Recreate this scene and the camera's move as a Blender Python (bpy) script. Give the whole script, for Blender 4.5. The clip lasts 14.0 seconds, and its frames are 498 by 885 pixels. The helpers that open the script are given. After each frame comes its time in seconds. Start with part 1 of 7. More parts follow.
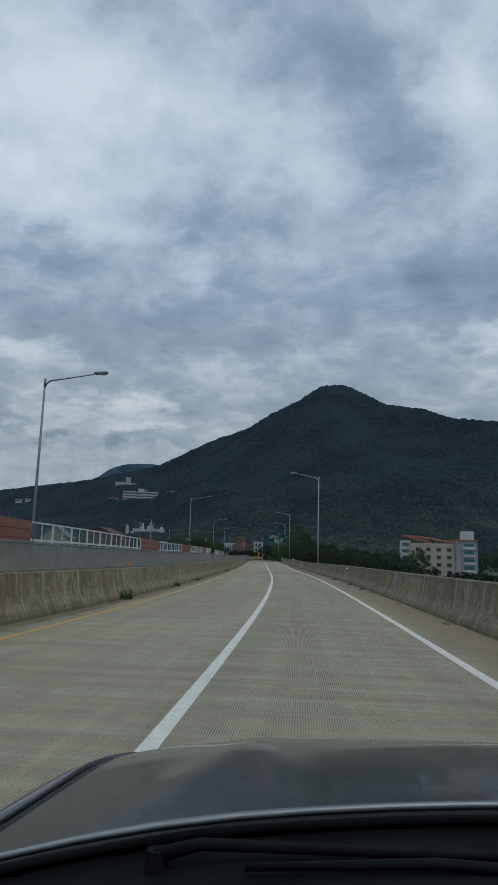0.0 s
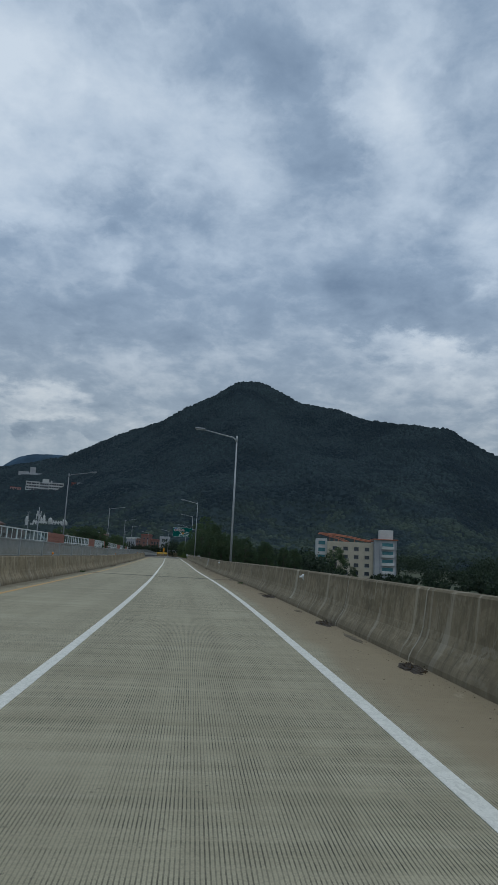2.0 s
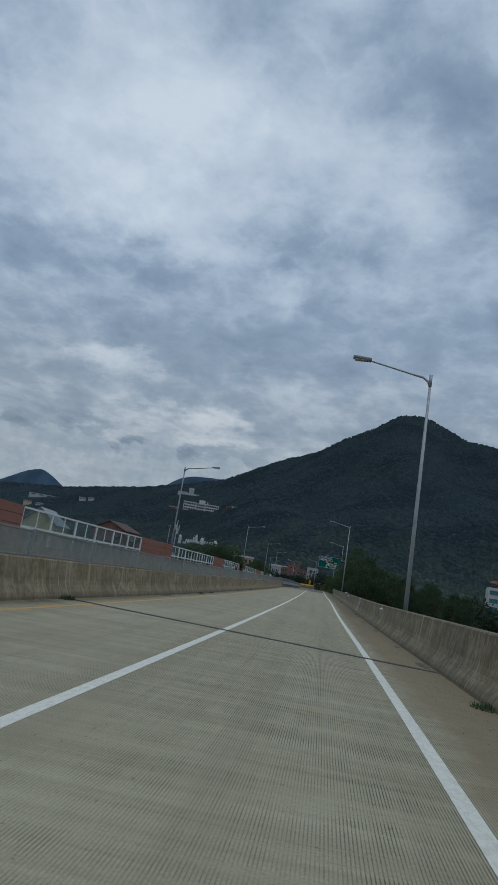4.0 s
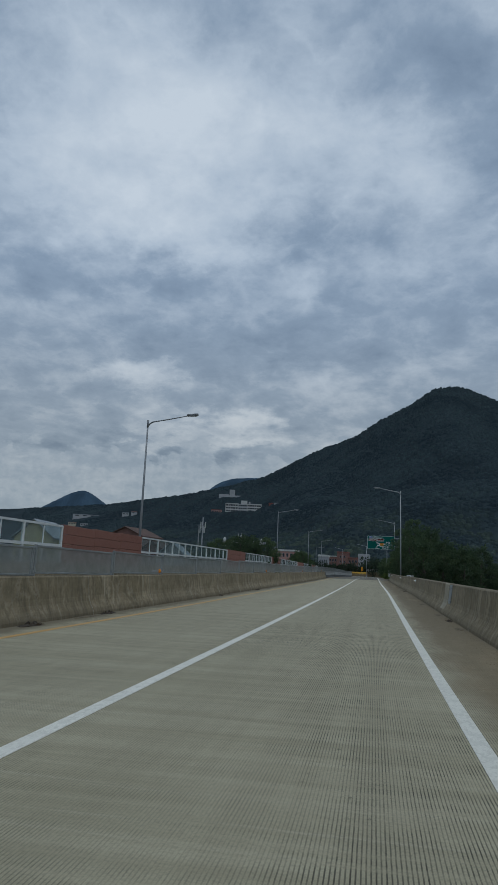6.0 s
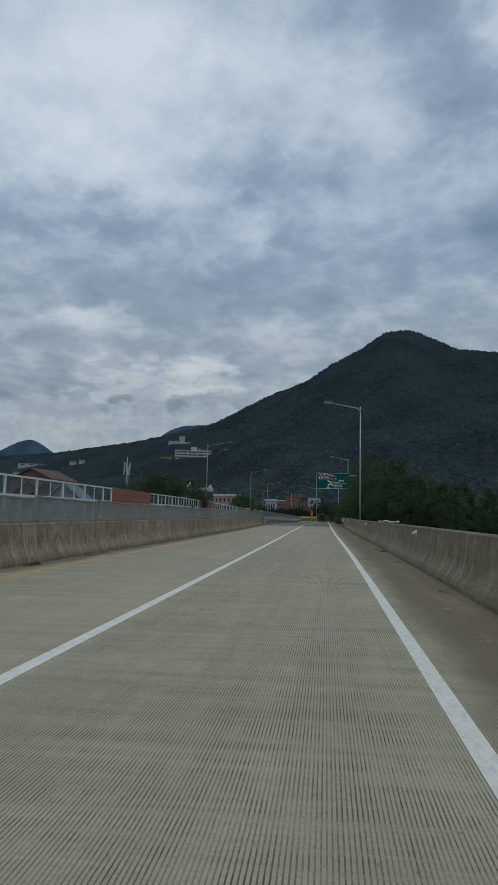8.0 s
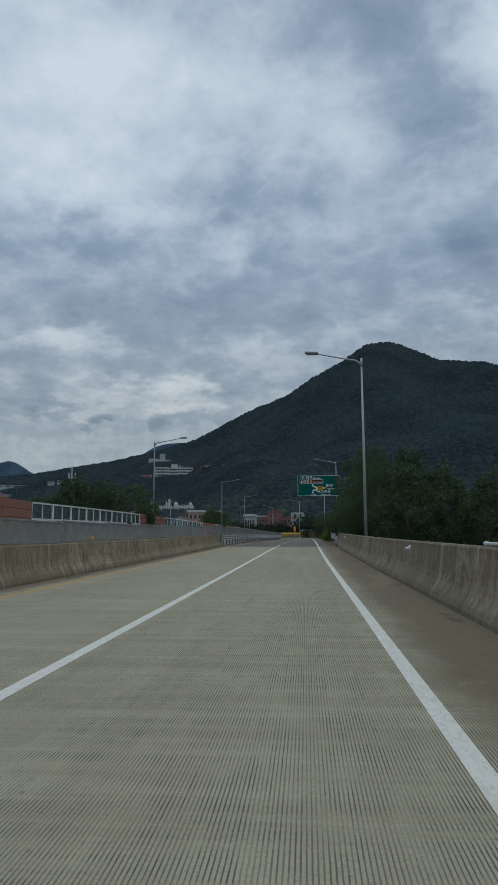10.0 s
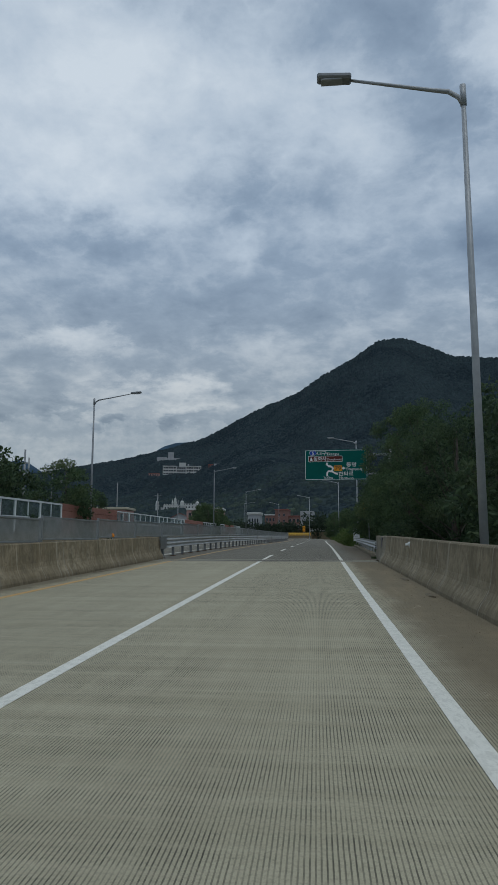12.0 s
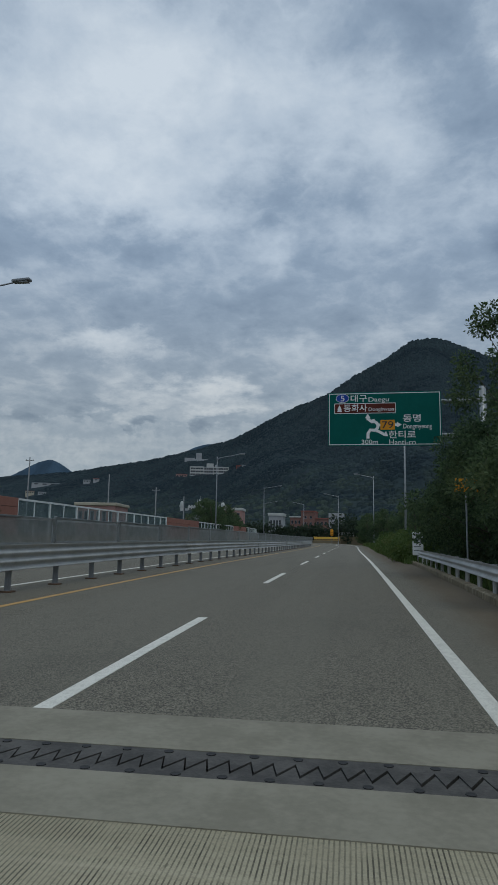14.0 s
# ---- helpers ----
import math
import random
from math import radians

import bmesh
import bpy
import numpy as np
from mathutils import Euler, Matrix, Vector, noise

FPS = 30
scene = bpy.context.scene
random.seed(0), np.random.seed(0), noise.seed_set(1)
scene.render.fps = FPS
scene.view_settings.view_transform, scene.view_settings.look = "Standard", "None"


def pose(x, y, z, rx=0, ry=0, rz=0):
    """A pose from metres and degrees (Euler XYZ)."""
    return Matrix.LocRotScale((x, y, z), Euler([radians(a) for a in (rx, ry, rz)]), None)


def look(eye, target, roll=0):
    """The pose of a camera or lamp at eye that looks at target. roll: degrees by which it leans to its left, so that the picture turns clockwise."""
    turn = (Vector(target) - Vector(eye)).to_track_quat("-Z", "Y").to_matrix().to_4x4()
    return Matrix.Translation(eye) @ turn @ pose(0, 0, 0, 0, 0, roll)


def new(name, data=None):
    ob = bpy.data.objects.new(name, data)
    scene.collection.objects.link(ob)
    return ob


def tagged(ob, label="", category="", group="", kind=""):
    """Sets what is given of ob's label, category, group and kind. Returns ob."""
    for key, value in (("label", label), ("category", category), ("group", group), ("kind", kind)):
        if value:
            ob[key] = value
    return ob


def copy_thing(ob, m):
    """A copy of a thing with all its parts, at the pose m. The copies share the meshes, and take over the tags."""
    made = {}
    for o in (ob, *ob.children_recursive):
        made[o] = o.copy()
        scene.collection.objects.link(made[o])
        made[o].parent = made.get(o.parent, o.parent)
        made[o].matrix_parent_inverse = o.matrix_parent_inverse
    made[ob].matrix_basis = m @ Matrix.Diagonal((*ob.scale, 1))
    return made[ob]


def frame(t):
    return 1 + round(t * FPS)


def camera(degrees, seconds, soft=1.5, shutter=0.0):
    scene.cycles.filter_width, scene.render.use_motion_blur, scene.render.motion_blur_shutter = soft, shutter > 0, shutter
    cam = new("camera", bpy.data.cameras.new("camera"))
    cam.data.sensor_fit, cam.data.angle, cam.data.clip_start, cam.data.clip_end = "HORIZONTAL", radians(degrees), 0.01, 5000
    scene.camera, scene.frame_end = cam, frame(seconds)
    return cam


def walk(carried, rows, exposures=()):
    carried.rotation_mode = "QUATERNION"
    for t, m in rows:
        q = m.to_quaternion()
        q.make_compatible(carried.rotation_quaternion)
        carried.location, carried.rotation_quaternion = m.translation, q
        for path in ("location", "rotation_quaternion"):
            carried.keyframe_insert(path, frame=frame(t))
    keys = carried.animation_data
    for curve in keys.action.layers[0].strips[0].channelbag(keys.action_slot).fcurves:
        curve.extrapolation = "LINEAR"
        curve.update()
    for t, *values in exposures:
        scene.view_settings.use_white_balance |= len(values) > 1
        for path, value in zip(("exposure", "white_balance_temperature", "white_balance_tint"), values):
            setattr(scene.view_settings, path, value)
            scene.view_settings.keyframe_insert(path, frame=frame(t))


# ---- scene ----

# ======================= camera and its way =======================
cam = camera(40.665, 14.0, soft=1.0)
PATH = [
    (0.0, -0.567, 0.001, 1.332, 4.614, 10.122, 1.731),
    (0.5, -0.541, 7.007, 1.338, 1.626, 9.681, 0.684),
    (1.0, -0.401, 13.760, 1.373, -2.619, 10.096, 2.503),
    (1.5, -0.311, 20.221, 1.355, -3.593, 10.058, 1.860),
    (2.0, -0.211, 26.912, 1.447, -2.831, 10.166, 2.843),
    (2.5, -0.188, 33.865, 1.486, -0.228, 10.290, 5.134),
    (3.0, -0.253, 40.639, 1.504, 7.668, 11.624, 9.662),
    (3.5, -0.350, 46.914, 1.570, 9.966, 11.554, 10.335),
    (6.0, -1.532, 78.741, 1.767, 14.104, 11.081, 2.434),
    (6.5, -1.963, 85.616, 1.792, 8.319, 8.888, -1.695),
    (7.0, -2.309, 92.032, 1.816, 8.122, 6.005, -0.692),
    (7.5, -2.697, 98.467, 1.929, 8.601, 6.358, 1.125),
    (8.0, -3.036, 104.658, 2.006, 9.802, 6.743, 1.298),
    (8.5, -3.368, 110.695, 2.064, 10.150, 7.606, -2.048),
    (9.0, -3.707, 116.747, 2.137, 8.421, 8.020, -1.287),
    (11.5, -5.777, 149.738, 2.504, 9.098, 8.186, 0.979),
    (12.0, -6.192, 156.183, 2.588, 9.231, 8.183, 0.096),
    (12.5, -6.631, 162.648, 2.676, 9.324, 8.248, 0.791),
    (13.0, -7.044, 168.827, 2.763, 9.421, 8.279, 0.423),
    (13.5, -7.461, 175.321, 2.855, 9.733, 8.752, -0.835),
    (14.0, -7.846, 181.573, 2.973, 11.804, 8.383, 1.056),
]
walk(cam, [(t, pose(x, y, z, 90 + p, 0, yaw) @ pose(0, 0, 0, 0, 0, roll)) for t, x, y, z, yaw, p, roll in PATH],
     exposures=[(0.0, -0.03, 6250, 10), (0.6, -0.05, 6200, 10), (2.0, -0.02, 6160, 10), (3.5, -0.05, 6160, 10), (6.0, -0.14, 6210, 10), (6.5, -0.13, 6210, 10), (7.0, -0.03, 6290, 10), (9.0, -0.02, 6340, 10), (14.0, -0.03, 6350, 10)])

# ======================= sky and light =======================
world = bpy.data.worlds.new("overcast_sky")
scene.world = world
world.use_nodes = True
wt = world.node_tree
wt.nodes.clear()


def wn(kind, **props):
    n = wt.nodes.new(kind)
    for k, v in props.items():
        setattr(n, k, v)
    return n


def wmath(op, a, b=None, clamp=False):
    n = wn("ShaderNodeMath", operation=op, use_clamp=clamp)
    for i, v in enumerate((a, b)):
        if v is None:
            continue
        if isinstance(v, (int, float)):
            n.inputs[i].default_value = v
        else:
            wt.links.new(v, n.inputs[i])
    return n.outputs[0]


def wvec(op, a, b=None, scale=None):
    n = wn("ShaderNodeVectorMath", operation=op)
    for i, v in enumerate((a, b)):
        if v is None:
            continue
        if isinstance(v, tuple):
            n.inputs[i].default_value = v
        else:
            wt.links.new(v, n.inputs[i])
    if scale is not None:
        n.inputs["Scale"].default_value = scale
    return n


def wnoise(vec, scale, detail, rough, distort=0.0):
    n = wn("ShaderNodeTexNoise")
    n.inputs["Scale"].default_value = scale
    n.inputs["Detail"].default_value = detail
    n.inputs["Roughness"].default_value = rough
    n.inputs["Distortion"].default_value = distort
    wt.links.new(vec, n.inputs["Vector"])
    return n


wcoord = wn("ShaderNodeTexCoord").outputs["Generated"]
wsep = wn("ShaderNodeSeparateXYZ")
wt.links.new(wcoord, wsep.inputs[0])
az = wmath("MULTIPLY", wmath("ARCTAN2", wsep.outputs[0], wsep.outputs[1]), 57.2958)
el = wmath("MULTIPLY", wmath("ARCSINE", wsep.outputs[2]), 57.2958)
angle = wn("ShaderNodeCombineXYZ")
wt.links.new(az, angle.inputs[0])
wt.links.new(el, angle.inputs[1])
# the cloud deck seen in perspective: direction over height
deck_h = wmath("ADD", wmath("MAXIMUM", wsep.outputs[2], 0.0), 0.29)
deck = wn("ShaderNodeCombineXYZ")
wt.links.new(wmath("DIVIDE", wsep.outputs[0], deck_h), deck.inputs[0])
wt.links.new(wmath("DIVIDE", wsep.outputs[1], deck_h), deck.inputs[1])
warp = wnoise(deck.outputs[0], 4.0, 9, 0.63)
warp_shift = wvec("MULTIPLY", wvec("SUBTRACT", warp.outputs["Color"], (0.5, 0.5, 0.5)).outputs[0], (12.0, 11.0, 0.0))
angle_w = wvec("ADD", angle.outputs[0], warp_shift.outputs[0]).outputs[0]

# large cloud masses: bearing, elevation, spreads, strength (thin bright cloud +, thick dark cloud -)
CLOUDS = [
    (-28.8, 35.5, 9, 8, 0.46), (-20.5, 37.4, 6, 6, 0.3), (-12.7, 36.9, 8, 4, 0.3), (-7.3, 32.9, 9, 4, 0.34),
    (-19.5, 28.3, 6, 2.2, 0.28), (-28.3, 29.7, 5, 2, 0.24), (0.9, 36.6, 4, 4, 0.12), (11.9, 38.1, 5, 6, 0.3),
    (-9.3, 24.7, 2, 2, 0.15), (-24.1, 15.6, 5, 0.9, 0.30), (-14.5, 11.6, 7, 1.0, 0.34), (-24.3, 8.3, 8, 1.1, 0.3),
    (-7.2, 16.0, 8, 1.5, 0.16), (15.9, 37.8, 4.5, 5, 0.34), (12.3, 35.0, 3, 3, 0.3), (18.3, 30.1, 3, 2.5, 0.28),
    (23.9, 25.8, 3, 2.5, 0.28), (2.2, 34.4, 4, 4, 0.10), (17.2, 18.3, 6, 1.0, 0.42), (20.5, 16.6, 6, 2, 0.3),
    (-15.3, 11.6, 9, 1.6, 0.14), (6.0, 35.8, 4, 6, -0.24), (-1.1, 39.6, 7, 3, -0.3), (-10.4, 28.2, 5, 2.4, -0.32),
    (-26.5, 24.4, 10, 1.8, -0.28), (-18.6, 18.0, 12, 2, -0.26), (5.6, 24.2, 9, 3, -0.12), (4.7, 38.9, 6, 6, -0.12),
    (9.2, 32.3, 4, 3, -0.16), (23.3, 33.2, 3, 4, -0.22), (17.3, 22.0, 9, 2.6, -0.4), (-6.2, 20.2, 12, 3, -0.14),
    (-18.3, 9.8, 4, 0.8, -0.3), (-27.0, 9.8, 6, 1, -0.26),
]
total = None
for ca, ce, sa, se, power in CLOUDS:
    d = wvec("DIVIDE", wvec("SUBTRACT", angle_w, (ca, ce, 0.0)).outputs[0], (sa, se, 1.0))
    ln = wn("ShaderNodeVectorMath", operation="LENGTH")
    wt.links.new(d.outputs[0], ln.inputs[0])
    mr = wn("ShaderNodeMapRange", interpolation_type="SMOOTHSTEP")
    wt.links.new(ln.outputs["Value"], mr.inputs["Value"])
    mr.inputs["From Min"].default_value, mr.inputs["From Max"].default_value = 1.75, 0.0
    mr.inputs["To Min"].default_value, mr.inputs["To Max"].default_value = 0.0, power
    total = mr.outputs[0] if total is None else wmath("ADD", total, mr.outputs[0])
big = wnoise(deck.outputs[0], 2.4, 9, 0.58, 0.25)
fine = wnoise(deck.outputs[0], 7.5, 9, 0.62, 0.3)
value = wmath("ADD", wmath("MULTIPLY", wmath("SUBTRACT", big.outputs["Fac"], 0.5), 0.80), 0.435)
value = wmath("ADD", value, wmath("MULTIPLY", wmath("SUBTRACT", fine.outputs["Fac"], 0.5), 0.62))
# puffs: rounded cells with crisp rims, riding on the masses
puff = wnoise(wvec("ADD", deck.outputs[0], wvec("SCALE", warp.outputs["Color"], scale=0.14).outputs[0]).outputs[0], 6.0, 8, 0.55)
billow = wmath("SUBTRACT", 0.30, wmath("ABSOLUTE", wmath("MULTIPLY", wmath("SUBTRACT", puff.outputs["Fac"], 0.5), 2.6)))
value = wmath("ADD", value, wmath("MULTIPLY", billow, 0.38))
value = wmath("ADD", value, wmath("MULTIPLY", total, 0.72))
low_sky = wn("ShaderNodeMapRange", interpolation_type="SMOOTHSTEP")
wt.links.new(el, low_sky.inputs["Value"])
low_sky.inputs["From Min"].default_value, low_sky.inputs["From Max"].default_value = 8.0, 30.0
low_sky.inputs["To Min"].default_value, low_sky.inputs["To Max"].default_value = -0.15, 0.02
value = wmath("ADD", value, low_sky.outputs[0])
# a low bank of grey cumulus over the ridge, with puffed tops
bank_vec = wvec("MULTIPLY", angle.outputs[0], (0.24, 0.30, 1.0)).outputs[0]
bank_shape = wnoise(bank_vec, 1.0, 5, 0.50, 0.2)
bank_fine = wnoise(bank_vec, 4.0, 6, 0.6, 0.3)
bank = wmath("ADD", bank_shape.outputs["Fac"], wmath("MULTIPLY", wmath("SUBTRACT", 9.9, el), 0.11))
bank = wmath("ADD", bank, wmath("MULTIPLY", wmath("SUBTRACT", bank_fine.outputs["Fac"], 0.5), 0.16))
bank_mask = wn("ShaderNodeMapRange", interpolation_type="SMOOTHSTEP")
wt.links.new(bank, bank_mask.inputs["Value"])
bank_mask.inputs["From Min"].default_value, bank_mask.inputs["From Max"].default_value = 0.505, 0.55
bank_mask.inputs["To Min"].default_value, bank_mask.inputs["To Max"].default_value = 0.0, 0.72
bank_value = wmath("ADD", 0.16, wmath("MULTIPLY", bank_fine.outputs["Fac"], 0.52))
value = wmath("ADD", wmath("MULTIPLY", value, wmath("SUBTRACT", 1.0, bank_mask.outputs[0])), wmath("MULTIPLY", bank_value, bank_mask.outputs[0]))
ramp = wn("ShaderNodeValToRGB")
ramp.color_ramp.elements[0].position, ramp.color_ramp.elements[0].color = 0.0, (0.165, 0.228, 0.315, 1)
ramp.color_ramp.elements[1].position, ramp.color_ramp.elements[1].color = 1.0, (0.60, 0.668, 0.728, 1)
for pos, col in ((0.36, (0.262, 0.340, 0.436, 1)), (0.68, (0.450, 0.530, 0.615, 1))):
    e = ramp.color_ramp.elements.new(pos)
    e.color = col
wt.links.new(value, ramp.inputs["Fac"])
sky = wn("ShaderNodeTexSky", sky_type="NISHITA", sun_disc=False)
sky.sun_elevation, sky.sun_rotation = radians(48), radians(150)
warm = wn("ShaderNodeMapRange", interpolation_type="SMOOTHSTEP")
wt.links.new(el, warm.inputs["Value"])
warm.inputs["From Min"].default_value, warm.inputs["From Max"].default_value = 26.0, 6.0
tint = wn("ShaderNodeMix", data_type="RGBA", blend_type="MULTIPLY")
wt.links.new(warm.outputs[0], tint.inputs[0])
wt.links.new(ramp.outputs["Color"], tint.inputs[6])
tint.inputs[7].default_value = (1.11, 1.0, 0.87, 1)
sky_part = wvec("SCALE", sky.outputs[0], scale=0.006)
both = wvec("ADD", tint.outputs[2], sky_part.outputs[0])
# overcast: brighter towards the zenith, above what the walk sees
lift = wn("ShaderNodeMapRange", interpolation_type="SMOOTHSTEP")
wt.links.new(wsep.outputs[2], lift.inputs["Value"])
lift.inputs["From Min"].default_value, lift.inputs["From Max"].default_value = 0.66, 1.0
lift.inputs["To Min"].default_value, lift.inputs["To Max"].default_value = 1.0, 1.32
bright = wn("ShaderNodeVectorMath", operation="SCALE")
wt.links.new(both.outputs[0], bright.inputs[0])
wt.links.new(lift.outputs[0], bright.inputs["Scale"])
back = wn("ShaderNodeBackground")
wt.links.new(bright.outputs[0], back.inputs["Color"])
back.inputs["Strength"].default_value = 1.0
wout = wn("ShaderNodeOutputWorld")
wt.links.new(back.outputs[0], wout.inputs["Surface"])

sun_data = bpy.data.lights.new("sun", "SUN")
sun_data.energy, sun_data.angle, sun_data.color = 0.6, radians(25), (1.0, 0.97, 0.88)
sun = new("sun", sun_data)
sun.matrix_world = look((0, 0, 60), (-14, 22, 0))

# ======================= materials =======================


class Nodes:
    """Short calls for building one material."""

    def __init__(self, name):
        self.m = bpy.data.materials.new(name)
        self.m.use_nodes = True
        self.t = self.m.node_tree
        self.bsdf = self.t.nodes["Principled BSDF"]
        self.out = self.t.nodes["Material Output"]
        self.coord = self.t.nodes.new("ShaderNodeTexCoord")

    def link(self, a, b):
        self.t.links.new(a, b)

    def put(self, sock, v):
        if hasattr(v, "is_output"):
            self.link(v, sock)
        else:
            sock.default_value = v

    def vec(self, source="Object", scale=(1, 1, 1), turn=(0, 0, 0)):
        n = self.t.nodes.new("ShaderNodeMapping")
        n.inputs["Scale"].default_value = scale
        n.inputs["Rotation"].default_value = turn
        self.link(self.coord.outputs[source], n.inputs["Vector"])
        return n.outputs[0]

    def noise(self, vec, scale, detail=6, rough=0.6, distort=0.0):
        n = self.t.nodes.new("ShaderNodeTexNoise")
        n.inputs["Scale"].default_value, n.inputs["Detail"].default_value = scale, detail
        n.inputs["Roughness"].default_value, n.inputs["Distortion"].default_value = rough, distort
        self.link(vec, n.inputs["Vector"])
        return n.outputs["Fac"]

    def voronoi(self, vec, scale, out="Distance"):
        n = self.t.nodes.new("ShaderNodeTexVoronoi")
        n.inputs["Scale"].default_value = scale
        self.link(vec, n.inputs["Vector"])
        return n.outputs[out]

    def wave(self, vec, scale, distort=0.0, axis="X", detail_scale=1.0):
        n = self.t.nodes.new("ShaderNodeTexWave")
        n.bands_direction = axis
        n.inputs["Scale"].default_value, n.inputs["Distortion"].default_value = scale, distort
        n.inputs["Detail"].default_value, n.inputs["Detail Scale"].default_value = 2, detail_scale
        self.link(vec, n.inputs["Vector"])
        return n.outputs["Fac"]

    def rng(self, v, a, b, c=0.0, d=1.0):
        n = self.t.nodes.new("ShaderNodeMapRange")
        n.interpolation_type = "SMOOTHSTEP"
        self.link(v, n.inputs["Value"])
        for k, x in (("From Min", a), ("From Max", b), ("To Min", c), ("To Max", d)):
            n.inputs[k].default_value = x
        return n.outputs[0]

    def math(self, op, a, b=0.0, clamp=False):
        n = self.t.nodes.new("ShaderNodeMath")
        n.operation, n.use_clamp = op, clamp
        self.put(n.inputs[0], a)
        self.put(n.inputs[1], b)
        return n.outputs[0]

    def mix(self, fac, a, b, blend="MIX"):
        n = self.t.nodes.new("ShaderNodeMix")
        n.data_type, n.blend_type = "RGBA", blend
        self.put(n.inputs[0], fac)
        for s, v in ((n.inputs[6], a), (n.inputs[7], b)):
            self.put(s, (*v, 1) if isinstance(v, tuple) and len(v) == 3 else v)
        return n.outputs[2]

    def bump(self, h, strength, dist=0.02):
        n = self.t.nodes.new("ShaderNodeBump")
        n.inputs["Strength"].default_value, n.inputs["Distance"].default_value = strength, dist
        self.link(h, n.inputs["Height"])
        self.link(n.outputs[0], self.bsdf.inputs["Normal"])

    def split(self, vec):
        n = self.t.nodes.new("ShaderNodeSeparateXYZ")
        self.link(vec, n.inputs[0])
        return n.outputs

    def random(self):
        n = self.t.nodes.new("ShaderNodeObjectInfo")
        return n.outputs["Random"]

    def island(self):
        n = self.t.nodes.new("ShaderNodeNewGeometry")
        return n.outputs["Random Per Island"]

    def done(self, color, rough=0.8, metal=0.0, spec=0.5):
        self.put(self.bsdf.inputs["Base Color"], (*color, 1) if isinstance(color, tuple) and len(color) == 3 else color)
        self.put(self.bsdf.inputs["Roughness"], rough)
        self.put(self.bsdf.inputs["Metallic"], metal)
        self.put(self.bsdf.inputs["Specular IOR Level"], spec)
        return self.m


def plain(name, a, b, scale=3.0, rough=0.7, metal=0.0, bump=0.1, vary=0.0, spec=0.5):
    """A surface with a base colour that drifts between a and b, at two scales."""
    n = Nodes(name)
    v = n.vec()
    big, small = n.noise(v, scale, 6), n.noise(v, scale * 9, 4)
    f = n.rng(n.math("ADD", n.math("MULTIPLY", big, 0.7), n.math("MULTIPLY", small, 0.3)), 0.35, 0.65)
    col = n.mix(f, a, b)
    if vary:
        col = n.mix(n.math("MULTIPLY", n.random(), vary), col, tuple(0.5 * x for x in a))
    if bump:
        n.bump(small, bump, 0.01)
    return n.done(col, rough, metal, spec)


